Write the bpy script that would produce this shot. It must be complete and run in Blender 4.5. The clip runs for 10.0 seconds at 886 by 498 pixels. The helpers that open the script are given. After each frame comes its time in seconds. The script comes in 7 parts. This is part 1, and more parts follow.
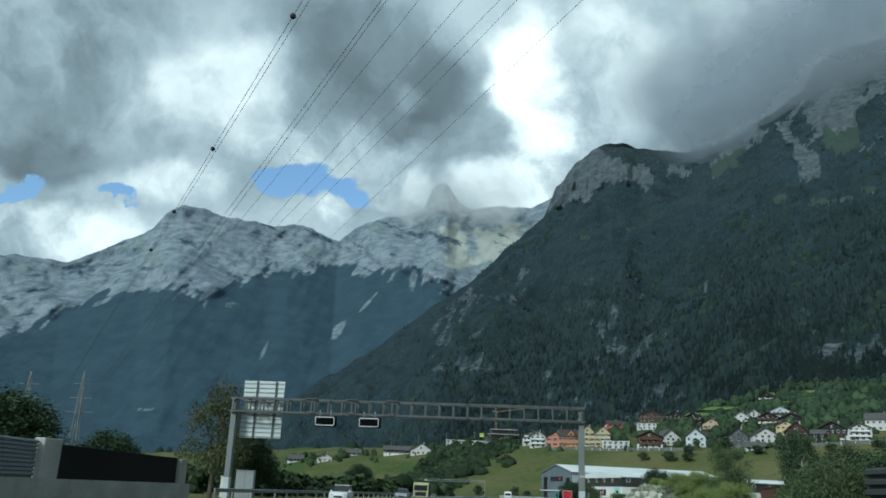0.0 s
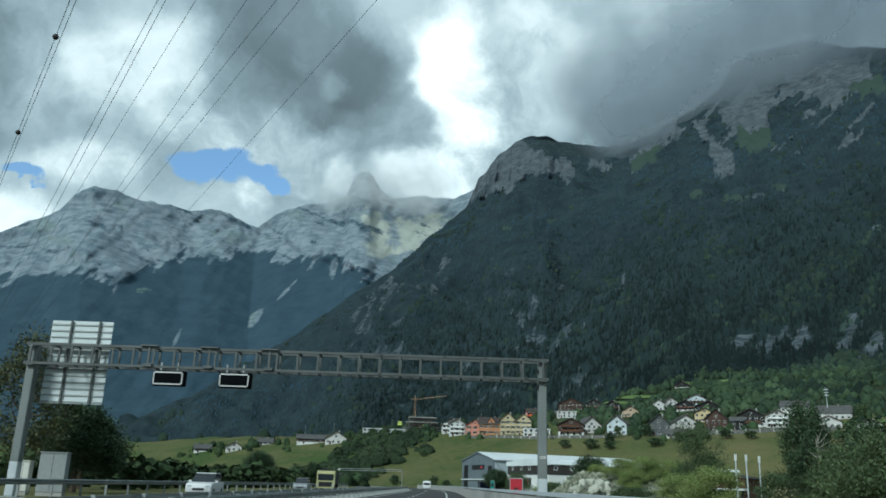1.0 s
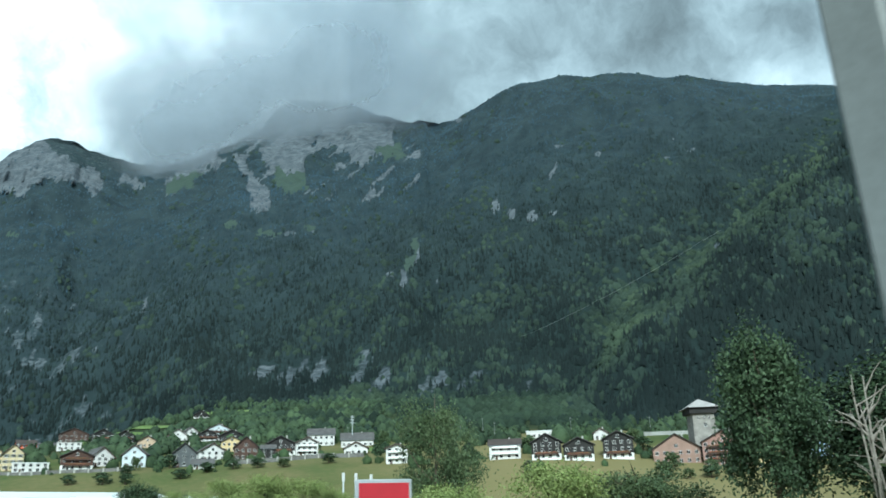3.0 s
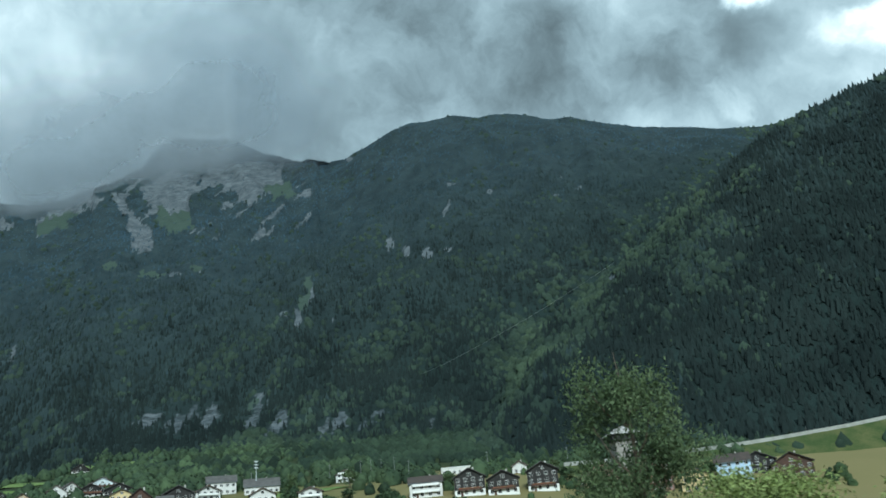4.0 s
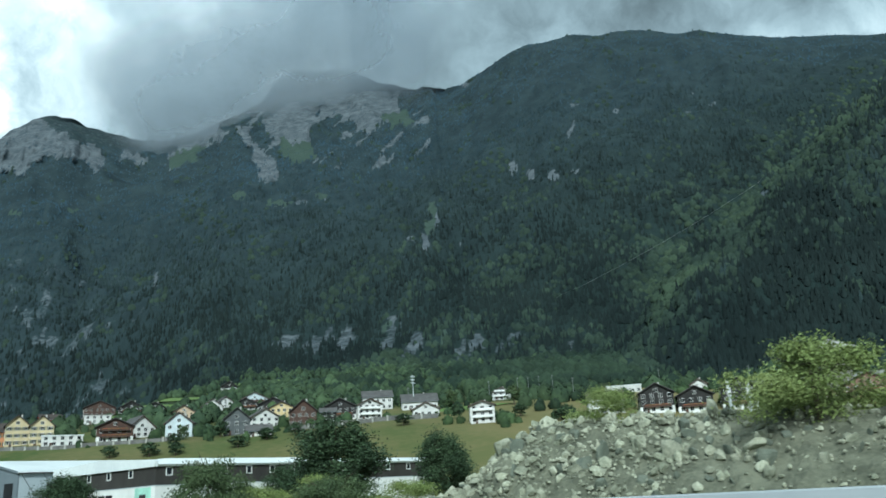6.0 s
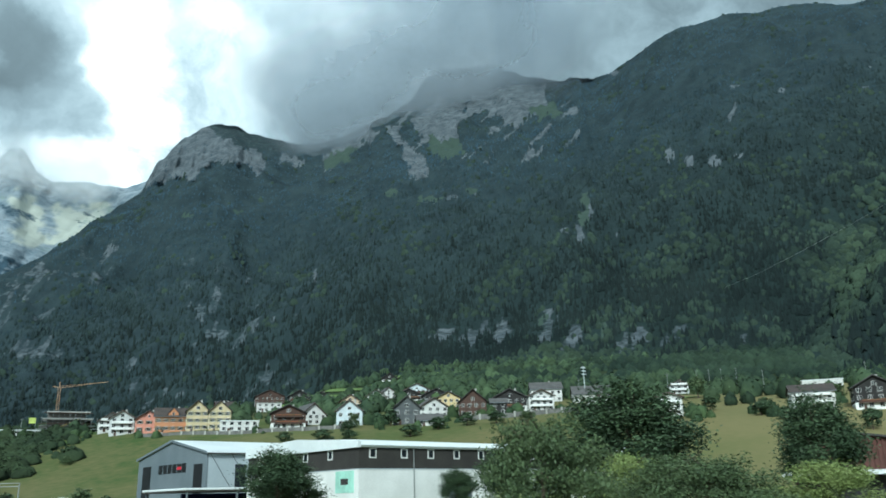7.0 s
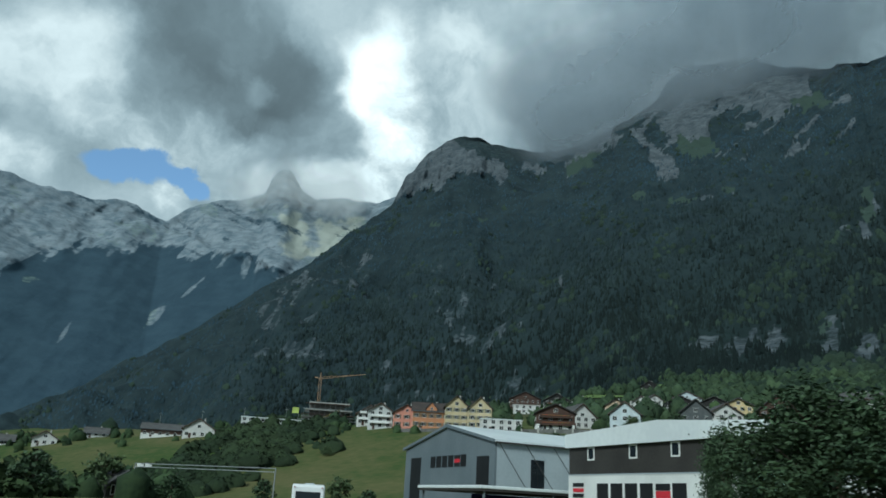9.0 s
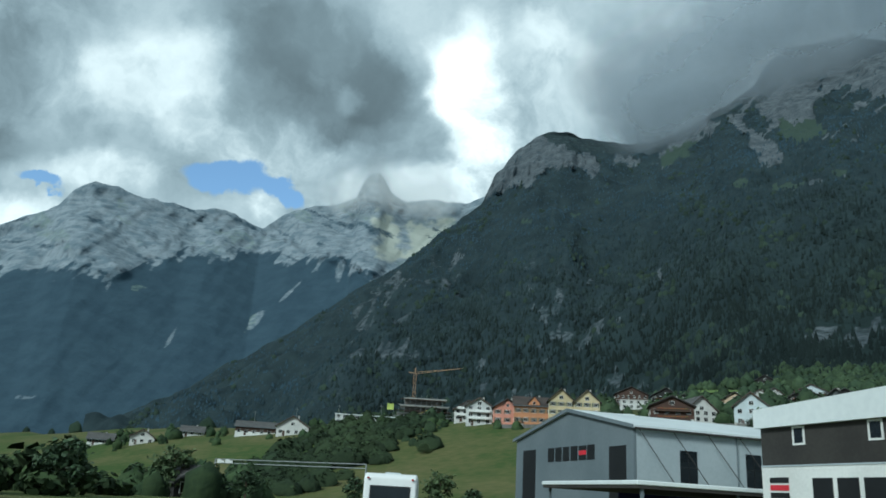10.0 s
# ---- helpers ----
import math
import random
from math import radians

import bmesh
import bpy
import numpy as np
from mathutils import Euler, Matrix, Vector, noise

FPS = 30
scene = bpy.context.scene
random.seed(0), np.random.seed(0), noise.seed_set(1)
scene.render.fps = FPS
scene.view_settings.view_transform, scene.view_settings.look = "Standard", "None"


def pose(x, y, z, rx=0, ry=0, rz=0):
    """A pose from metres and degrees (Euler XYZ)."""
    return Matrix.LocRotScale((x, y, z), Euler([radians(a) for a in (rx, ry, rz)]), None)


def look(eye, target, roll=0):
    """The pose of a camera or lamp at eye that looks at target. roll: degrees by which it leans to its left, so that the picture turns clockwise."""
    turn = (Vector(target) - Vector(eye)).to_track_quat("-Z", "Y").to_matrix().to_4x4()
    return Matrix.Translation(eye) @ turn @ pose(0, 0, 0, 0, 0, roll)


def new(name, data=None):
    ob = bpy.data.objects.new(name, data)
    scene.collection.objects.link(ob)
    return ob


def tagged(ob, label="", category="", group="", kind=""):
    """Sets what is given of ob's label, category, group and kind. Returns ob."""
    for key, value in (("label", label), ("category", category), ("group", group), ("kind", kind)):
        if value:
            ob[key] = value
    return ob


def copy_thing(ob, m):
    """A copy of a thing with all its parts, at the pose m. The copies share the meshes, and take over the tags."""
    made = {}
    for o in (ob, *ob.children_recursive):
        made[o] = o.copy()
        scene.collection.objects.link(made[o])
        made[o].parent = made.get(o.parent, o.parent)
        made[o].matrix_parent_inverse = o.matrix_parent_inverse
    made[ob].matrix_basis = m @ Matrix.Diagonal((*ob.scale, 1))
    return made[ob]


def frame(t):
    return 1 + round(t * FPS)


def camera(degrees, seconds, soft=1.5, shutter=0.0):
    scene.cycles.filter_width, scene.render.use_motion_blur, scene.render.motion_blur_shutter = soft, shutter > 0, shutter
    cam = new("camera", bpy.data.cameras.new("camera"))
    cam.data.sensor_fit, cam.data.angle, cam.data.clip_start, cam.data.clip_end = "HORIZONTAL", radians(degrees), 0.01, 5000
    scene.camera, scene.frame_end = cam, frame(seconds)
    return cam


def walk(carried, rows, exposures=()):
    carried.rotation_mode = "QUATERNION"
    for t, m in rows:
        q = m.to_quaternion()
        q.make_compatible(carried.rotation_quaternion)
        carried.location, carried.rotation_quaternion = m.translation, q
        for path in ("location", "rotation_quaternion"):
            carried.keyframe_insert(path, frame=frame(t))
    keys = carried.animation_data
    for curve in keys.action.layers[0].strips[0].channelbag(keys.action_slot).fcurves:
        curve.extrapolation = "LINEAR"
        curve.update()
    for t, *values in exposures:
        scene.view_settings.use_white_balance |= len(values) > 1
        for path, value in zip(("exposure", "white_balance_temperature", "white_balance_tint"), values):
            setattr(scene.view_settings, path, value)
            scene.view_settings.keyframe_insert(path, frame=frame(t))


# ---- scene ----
# ---------------------------------------------------------------- camera
cam = camera(57.6, 10.0, soft=1.7, shutter=0.08)
EYE = 1.35
# seconds, x, y, yaw to the left, pitch up, roll
PATH = [
    (0, 0.00, 0.00, 3.07, 16.80, 2.35),
    (0.5, 0.01, 10.67, -0.13, 16.75, 1.84),
    (1, 0.12, 21.38, -2.75, 16.34, 1.88),
    (1.5, 0.33, 32.13, -11.18, 16.25, 2.11),
    (2, 0.63, 42.91, -23.19, 17.27, 1.77),
    (2.5, 1.00, 53.73, -30.75, 18.00, 0.07),
    (3, 1.44, 64.59, -37.26, 18.70, -2.05),
    (3.2, 1.63, 68.95, -39.80, 19.54, -3.11),
    (4.5, 3.08, 97.41, -46.76, 21.08, -6.11),
    (5, 3.69, 108.43, -43.41, 19.64, -4.73),
    (6.5, 5.63, 141.73, -33.04, 16.44, -3.14),
    (7, 6.27, 152.91, -26.32, 17.12, -1.59),
    (7.5, 6.90, 164.14, -19.32, 17.74, -0.00),
    (8, 7.49, 175.41, -14.37, 17.88, 0.93),
    (8.5, 8.06, 186.72, -11.24, 17.77, 2.65),
    (9, 8.57, 198.07, -8.59, 17.75, 3.08),
    (9.5, 9.03, 209.47, -6.18, 17.64, 3.30),
    (10, 9.43, 220.91, -1.82, 17.45, 3.40),
]


def aimed(x, y, yaw, pitch, roll):
    a, p = radians(yaw), radians(pitch)
    ahead = Vector((-math.sin(a) * math.cos(p), math.cos(a) * math.cos(p), math.sin(p)))
    return look((x, y, EYE), Vector((x, y, EYE)) + 2 * ahead, roll)


walk(cam, [(t, aimed(*row)) for t, *row in PATH],
     [(t, e, 5480, -5) for t, e in ((0, 0.5), (1.0, 0.5), (1.5, 0.6), (2.0, 0.9), (2.5, 1.1), (3.0, 1.4), (4.5, 0.78), (5.2, 0.75), (6.5, 1.2), (7.0, 1.1), (7.5, 0.8), (8.0, 0.35), (9.0, 0.3), (9.5, 0.35), (10, 0.5))])

# ---------------------------------------------------------------- sky and sun
world = bpy.data.worlds.new("overcast_sky")
scene.world = world
world.use_nodes = True
WN, WL = world.node_tree.nodes, world.node_tree.links
WN.clear()


def wnode(kind, **values):
    n = WN.new(kind)
    for k, v in values.items():
        if k in n.inputs:
            n.inputs[k].default_value = v
    return n


def wmath(op, a, b=None, c=None):
    n = WN.new("ShaderNodeMath")
    n.operation = op
    for i, v in enumerate((a, b, c)):
        if v is None:
            continue
        if isinstance(v, (int, float)):
            n.inputs[i].default_value = v
        else:
            WL.new(v, n.inputs[i])
    return n.outputs[0]


def wmix(fac, a, b):
    n = WN.new("ShaderNodeMix")
    n.data_type = "RGBA"
    for sock, v in ((n.inputs[0], fac), (n.inputs[6], a), (n.inputs[7], b)):
        if isinstance(v, (int, float, tuple)):
            sock.default_value = v
        else:
            WL.new(v, sock)
    return n.outputs[2]


def wsmooth(v, lo, hi, a=0.0, b=1.0):
    n = WN.new("ShaderNodeMapRange")
    n.interpolation_type = "SMOOTHSTEP"
    WL.new(v, n.inputs[0])
    for i, q in enumerate((lo, hi, a, b)):
        n.inputs[i + 1].default_value = q
    return n.outputs[0]


def way(az, el):
    a, e = radians(az), radians(el)
    return Vector((math.sin(a) * math.cos(e), math.cos(a) * math.cos(e), math.sin(e)))


def build_sky():
    coord = WN.new("ShaderNodeTexCoord").outputs["Generated"]
    sky = WN.new("ShaderNodeTexSky")
    sky.sky_type, sky.sun_disc = "NISHITA", False
    sky.sun_elevation, sky.sun_rotation = radians(33), radians(-142)
    scale = WN.new("ShaderNodeVectorMath")
    scale.operation = "SCALE"
    WL.new(sky.outputs[0], scale.inputs[0])
    scale.inputs["Scale"].default_value = 0.12

    # swirl the direction, so that the clouds' edges billow
    def swirl(size, amount, detail):
        n = wnode("ShaderNodeTexNoise", Scale=size, Detail=detail, Roughness=0.55)
        WL.new(coord, n.inputs["Vector"])
        sub = WN.new("ShaderNodeVectorMath")
        sub.operation = "SUBTRACT"
        WL.new(n.outputs["Color"], sub.inputs[0])
        sub.inputs[1].default_value = (0.5, 0.5, 0.5)
        mul = WN.new("ShaderNodeVectorMath")
        mul.operation = "SCALE"
        WL.new(sub.outputs[0], mul.inputs[0])
        mul.inputs["Scale"].default_value = amount
        add = WN.new("ShaderNodeVectorMath")
        WL.new(coord, add.inputs[0])
        WL.new(mul.outputs[0], add.inputs[1])
        return add.outputs[0]

    curly = swirl(7.0, 0.13, 9.0)
    frayed = swirl(11.0, 0.11, 9.0)
    soft = swirl(3.0, 0.14, 3.0)

    def blob(az, el, wide, tall, source, tilt=0.0):
        """1 inside an oval patch of sky, falling to 0 at its rim; sizes in degrees."""
        c = way(az, el)
        right = Vector((math.cos(radians(az)), -math.sin(radians(az)), 0))
        up = right.cross(c)
        right, up = right * math.cos(radians(tilt)) + up * math.sin(radians(tilt)), up * math.cos(radians(tilt)) - right * math.sin(radians(tilt))
        outs = []
        for axis, size in ((right, wide), (up, tall)):
            d = WN.new("ShaderNodeVectorMath")
            d.operation = "DOT_PRODUCT"
            WL.new(source, d.inputs[0])
            d.inputs[1].default_value = axis / math.tan(radians(size))
            outs.append(d.outputs["Value"])
        ahead = WN.new("ShaderNodeVectorMath")
        ahead.operation = "DOT_PRODUCT"
        WL.new(source, ahead.inputs[0])
        ahead.inputs[1].default_value = c
        r2 = wmath("ADD", wmath("MULTIPLY", outs[0], outs[0]), wmath("MULTIPLY", outs[1], outs[1]))
        front = wsmooth(ahead.outputs["Value"], 0.0, 0.2)
        return wmath("MULTIPLY", wsmooth(wmath("SQRT", r2), 1.0, 0.35), front)

    big = wnode("ShaderNodeTexNoise", Scale=2.6, Detail=6.0, Roughness=0.52)
    WL.new(curly, big.inputs["Vector"])
    fine = wnode("ShaderNodeTexNoise", Scale=7.5, Detail=10.0, Roughness=0.6)
    WL.new(curly, fine.inputs["Vector"])
    # brightness of the cloud deck
    tone = wmath("ADD", wsmooth(big.outputs["Fac"], 0.36, 0.66, 0.20, 0.46), wmath("MULTIPLY", wmath("SUBTRACT", fine.outputs["Fac"], 0.5), 0.54))
    for amp, az, el, wide, tall, tilt, source in CLOUD_TONES:
        b = blob(az, el, wide, tall, curly if source else soft, tilt)
        if source:
            b = wmath("MULTIPLY", b, wsmooth(fine.outputs["Fac"], 0.34, 0.62, 0.35, 1.3))
        tone = wmath("ADD", tone, wmath("MULTIPLY", b, amp))
    shade = wmath("ADD", wsmooth(big.outputs["Fac"], 0.3, 0.7, 0.10, 0.19), wmath("MULTIPLY", wmath("SUBTRACT", fine.outputs["Fac"], 0.5), 0.14))
    tone = wmath("SMOOTH_MAX", tone, shade, 0.08)
    tint = wmix(wsmooth(tone, 0.15, 0.7), (0.83, 0.98, 1.04, 1), (0.99, 1.0, 0.97, 1))
    cloud = WN.new("ShaderNodeVectorMath")
    cloud.operation = "SCALE"
    WL.new(tint, cloud.inputs[0])
    WL.new(tone, cloud.inputs["Scale"])
    hole = 0.0
    for az, el, wide, tall, tilt in BLUE_HOLES:
        b = blob(az, el, wide, tall, frayed, tilt)
        hole = b if hole == 0.0 else wmath("MAXIMUM", hole, b)
    hole = wsmooth(hole, 0.25, 0.75)
    colour = wmix(hole, cloud.outputs[0], scale.outputs[0])
    bg = WN.new("ShaderNodeBackground")
    WL.new(colour, bg.inputs["Color"])
    bg.inputs["Strength"].default_value = 1.0
    out = WN.new("ShaderNodeOutputWorld")
    WL.new(bg.outputs[0], out.inputs["Surface"])


# brightness added, azimuth, elevation, half width, half height, tilt, billowing edge
CLOUD_TONES = [
    (0.46, 3.2, 28.0, 2.9, 7.0, 15, 1), (0.34, 5.4, 23.0, 3.6, 3.2, 0, 1), (0.16, 9.0, 29.0, 5.0, 6.5, 0, 1),
    (-0.22, -9.5, 30.5, 9.5, 6.0, -8, 1), (-0.09, -3.5, 27.2, 4.2, 4.6, 15, 1), (0.12, -6.5, 27.6, 1.6, 1.2, 0, 1),
    (0.24, -13.0, 23.8, 8.0, 2.4, 4, 1), (0.28, -7.5, 21.2, 5.0, 2.0, 0, 1), (0.30, 1.8, 20.8, 5.5, 2.2, 0, 1),
    (0.30, -11.9, 18.9, 2.0, 2.2, 0, 1), (0.32, -28.5, 15.6, 7.0, 2.4, 8, 1), (0.22, -22.5, 19.8, 5.0, 2.0, 0, 1), (-0.10, -31.0, 20.3, 7.0, 2.0, 6, 1),
    (0.16, -21.0, 26.5, 8.0, 4.0, 20, 1), (0.10, -33.0, 28.0, 7.0, 5.0, 0, 1),
    (-0.15, 18.0, 25.0, 8.0, 4.5, 14, 0), (0.05, 18.0, 33.0, 8.0, 4.0, 0, 0), (0.13, 25.0, 31.5, 7.0, 4.0, 0, 0),
    (-0.06, 50.0, 33.5, 14.0, 5.0, 0, 0), (0.10, 26.0, 38.5, 6.0, 4.0, 0, 0),
    (-0.05, 66.0, 32.5, 8.0, 5.0, 0, 0), (-0.06, 64.0, 29.5, 8.0, 3.0, 0, 0), (0.10, 68.5, 27.6, 2.0, 1.0, 0, 1), (0.34, 73.0, 33.6, 2.4, 1.5, 0, 1), (0.5, 79.0, 30.0, 3.6, 2.4, 0, 1), (-0.12, 72.0, 30.4, 3.5, 2.4, 0, 1),
]
BLUE_HOLES = [(-14.2, 20.9, 4.4, 1.7, -3), (-10.4, 20.5, 2.4, 1.3, -25), (-26.4, 17.9, 2.3, 0.8, 5), (-32.3, 17.1, 2.6, 0.7, -6)]
build_sky()

sun = new("sun", bpy.data.lights.new("sun", "SUN"))
sun.data.energy, sun.data.angle, sun.data.color = 1.9, radians(14), (1.0, 0.94, 0.86)
sun.matrix_world = look(way(-142, 33) * 200, (0, 0, 0))

# ---------------------------------------------------------------- materials
MATS = {}


def mat(name, colour, rough=0.7, other=None, size=1.0, fine=0.0, metal=0.0, bump=0.0, spread=0.15, island=0.0, rand=0.0, spec=0.4, soft=0.0):
    """A surface with two scales of uneven colour (size: metres of the larger one), and a fine relief."""
    if name in MATS:
        return MATS[name]
    m = bpy.data.materials.new(name)
    m.use_nodes = True
    t, l = m.node_tree.nodes, m.node_tree.links
    bsdf = t["Principled BSDF"]
    coord = t.new("ShaderNodeTexCoord").outputs["Object"]
    a, b = t.new("ShaderNodeTexNoise"), t.new("ShaderNodeTexNoise")
    for n, s in ((a, 1.0 / size), (b, (fine and 1.0 / fine) or 9.0 / size)):
        n.inputs["Scale"].default_value, n.inputs["Detail"].default_value = s, 5
        l.new(coord, n.inputs["Vector"])
    other = other or tuple(c * (1 - 2 * spread) for c in colour)
    mix = t.new("ShaderNodeMix")
    mix.data_type = "RGBA"
    r = t.new("ShaderNodeMapRange")
    r.inputs[1].default_value, r.inputs[2].default_value = 0.35, 0.65
    add = t.new("ShaderNodeMath")
    add.operation = "MULTIPLY_ADD"
    l.new(b.outputs["Fac"], add.inputs[0])
    add.inputs[1].default_value = 0.5
    l.new(a.outputs["Fac"], add.inputs[2])
    sub = t.new("ShaderNodeMath")
    sub.operation = "SUBTRACT"
    l.new(add.outputs[0], sub.inputs[0])
    sub.inputs[1].default_value = 0.25
    l.new(sub.outputs[0], r.inputs[0])
    l.new(r.outputs[0], mix.inputs[0])
    mix.inputs[6].default_value, mix.inputs[7].default_value = (*colour, 1), (*other, 1)
    colour_out = mix.outputs[2]
    if island or rand:
        src = t.new("ShaderNodeNewGeometry").outputs["Random Per Island"] if island else t.new("ShaderNodeObjectInfo").outputs["Random"]
        v = t.new("ShaderNodeMapRange")
        l.new(src, v.inputs[0])
        amount = island or rand
        v.inputs[3].default_value, v.inputs[4].default_value = 1 - amount, 1 + amount
        h = t.new("ShaderNodeHueSaturation")
        l.new(colour_out, h.inputs["Color"])
        l.new(v.outputs[0], h.inputs["Value"])
        colour_out = h.outputs[0]
    l.new(colour_out, bsdf.inputs["Base Color"])
    bsdf.inputs["Roughness"].default_value, bsdf.inputs["Metallic"].default_value = rough, metal
    bsdf.inputs["Specular IOR Level"].default_value = spec
    if soft:
        # foliage scatters light in its depth: lean the shading towards the open sky
        lean = t.new("ShaderNodeMix")
        lean.data_type = "VECTOR"
        lean.inputs[0].default_value = soft
        l.new(t.new("ShaderNodeNewGeometry").outputs["Normal"], lean.inputs[4])
        lean.inputs[5].default_value = (-0.35, -0.5, 0.8)
        unit = t.new("ShaderNodeVectorMath")
        unit.operation = "NORMALIZE"
        l.new(lean.outputs[1], unit.inputs[0])
        l.new(unit.outputs[0], bsdf.inputs["Normal"])
    if bump:
        bp = t.new("ShaderNodeBump")
        bp.inputs["Strength"].default_value, bp.inputs["Distance"].default_value = 0.6, bump
        l.new(b.outputs["Fac"], bp.inputs["Height"])
        l.new(bp.outputs[0], bsdf.inputs["Normal"])
    MATS[name] = m
    return m


def glass_mat():
    m = mat("window_glass", (0.02, 0.025, 0.03), 0.08, size=3, spec=0.6)
    return m


# ---------------------------------------------------------------- mesh helpers
class Shape:
    """Collects corners and faces of one mesh."""

    def __init__(self):
        self.v, self.f = [], []

    def add(self, v, f, m=None):
        n = len(self.v)
        self.v += [tuple(m @ Vector(p)) if m else tuple(p) for p in v]
        self.f += [[i + n for i in q] for q in f]
        return self

    def box(self, x0, y0, z0, x1, y1, z1, m=None, bevel=0.0):
        if not bevel:
            v = [(x, y, z) for z in (z0, z1) for x, y in ((x0, y0), (x1, y0), (x1, y1), (x0, y1))]
            return self.add(v, [(3, 2, 1, 0), (4, 5, 6, 7), (0, 1, 5, 4), (1, 2, 6, 5), (2, 3, 7, 6), (3, 0, 4, 7)], m)
        b = bevel
        v = []
        for z, k in ((z0, b), (z0 + b, 0), (z1 - b, 0), (z1, b)):
            x_0, x_1, y_0, y_1 = x0 + k, x1 - k, y0 + k, y1 - k
            v += [(x_0 + b, y_0, z), (x_1 - b, y_0, z), (x_1, y_0 + b, z), (x_1, y_1 - b, z), (x_1 - b, y_1, z), (x_0 + b, y_1, z), (x_0, y_1 - b, z), (x_0, y_0 + b, z)]
        f = [tuple(range(7, -1, -1)), tuple(range(24, 32))]
        f += [(r * 8 + i, r * 8 + (i + 1) % 8, r * 8 + 8 + (i + 1) % 8, r * 8 + 8 + i) for r in range(3) for i in range(8)]
        return self.add(v, f, m)

    def tube(self, a, b, r0, r1=None, n=8):
        a, b = Vector(a), Vector(b)
        r1 = r0 if r1 is None else r1
        q = (b - a).to_track_quat("Z", "Y")
        v = [p + q @ Vector((r * math.cos(2 * math.pi * i / n), r * math.sin(2 * math.pi * i / n), 0)) for p, r in ((a, r0), (b, r1)) for i in range(n)]
        f = [(i, (i + 1) % n, n + (i + 1) % n, n + i) for i in range(n)] + [tuple(range(n - 1, -1, -1)), tuple(range(n, 2 * n))]
        return self.add(v, f)

    def prism(self, outline, axis, lo, hi, m=None):
        """An outline of (a, b) drawn out along an axis: 'x' gives (axis, a, b), 'y' gives (a, axis, b), 'z' gives (a, b, axis)."""
        def at(a, b, c):
            return (c, a, b) if axis == "x" else (a, c, b) if axis == "y" else (a, b, c)
        n = len(outline)
        v = [at(a, b, c) for c in (lo, hi) for a, b in outline]
        f = [(i, (i + 1) % n, n + (i + 1) % n, n + i) for i in range(n)] + [tuple(range(n - 1, -1, -1)), tuple(range(n, 2 * n))]
        return self.add(v, f, m)

    def mesh(self, name, smooth=False):
        me = bpy.data.meshes.new(name)
        me.from_pydata(self.v, [], self.f)
        bm = bmesh.new()
        bm.from_mesh(me)
        bmesh.ops.recalc_face_normals(bm, faces=bm.faces)
        bm.to_mesh(me)
        bm.free()
        if smooth:
            me.shade_smooth()
        return me


def part(name, shape, material, parent=None, label="", smooth=False):
    me = shape.mesh(name, smooth) if isinstance(shape, Shape) else shape
    if material and not me.materials:
        me.materials.append(material)
    ob = new(name, me)
    if parent:
        ob.parent = parent
    if label:
        tagged(ob, label)
    return ob


def thing(name, m, label, category, group="", kind=""):
    ob = new(name)
    ob.empty_display_size = 0.5
    ob.matrix_world = m
    return tagged(ob, label, category, group, kind)


def array_mesh(name, v, f, smooth=False):
    """A mesh straight from arrays of corners and of triangles or quads."""
    me = bpy.data.meshes.new(name)
    me.from_pydata(v.tolist() if isinstance(v, np.ndarray) else v, [], f.tolist() if isinstance(f, np.ndarray) else f)
    if smooth:
        me.shade_smooth()
    return me


rng = np.random.default_rng(7)

# ---------------------------------------------------------------- lie of the land
NX, NY = 0.617, 0.787  # the valley side rises this way
FOOT = [(-9000, 0), (335, 0), (380, 9), (440, 27), (470, 34), (526, 43), (620, 58), (700, 73), (900, 116), (1000, 140), (9000, 140)]
CENTRE = (5.0, 110.0)


def lane_x(y):
    """The camera car's lane along the road."""
    if y < 0:
        return -0.0044 * y
    if y > 221:
        k = y - 221
        return 9.43 + 0.033 * k - 0.00076 * k * k if k < 700 else lane_x(920.0) - 1.03 * (k - 699)
    t = y / 21.75
    return -0.095 * t + 0.2297 * t * t - 0.01258 * t**3


def smooth_noise(x, y, size, octaves=4, seed=0.0):
    return noise.fractal(Vector((x / size + seed, y / size - seed, seed * 0.37)), 1.0, 2.0, octaves)


def land(x, y):
    """The height of the valley floor and of the village's slope."""
    s = NX * x + NY * y
    z = float(np.interp(s, [a for a, _ in FOOT], [b for _, b in FOOT]))
    k = min(max((s - 345) / 120, 0), 1)
    z += k * 2.2 * smooth_noise(x, y, 90.0, 3, 3.1)
    left = -NY * x + NX * y
    z -= 0.012 * max(left - 330, 0) * k if s < 800 else 0
    # beyond the bank's brow, further along the valley, the ground is lowered out of the camera's sight
    if s > 500 and left > 330:
        z -= min((left - 330) / 140, 1) * min(0.30 * (s - 500), z - 6)
    return z if z > 0 else 0.0


def spread_table(table, value):
    return float(np.interp(value, [r[0] for r in table], [r[1] for r in table]))

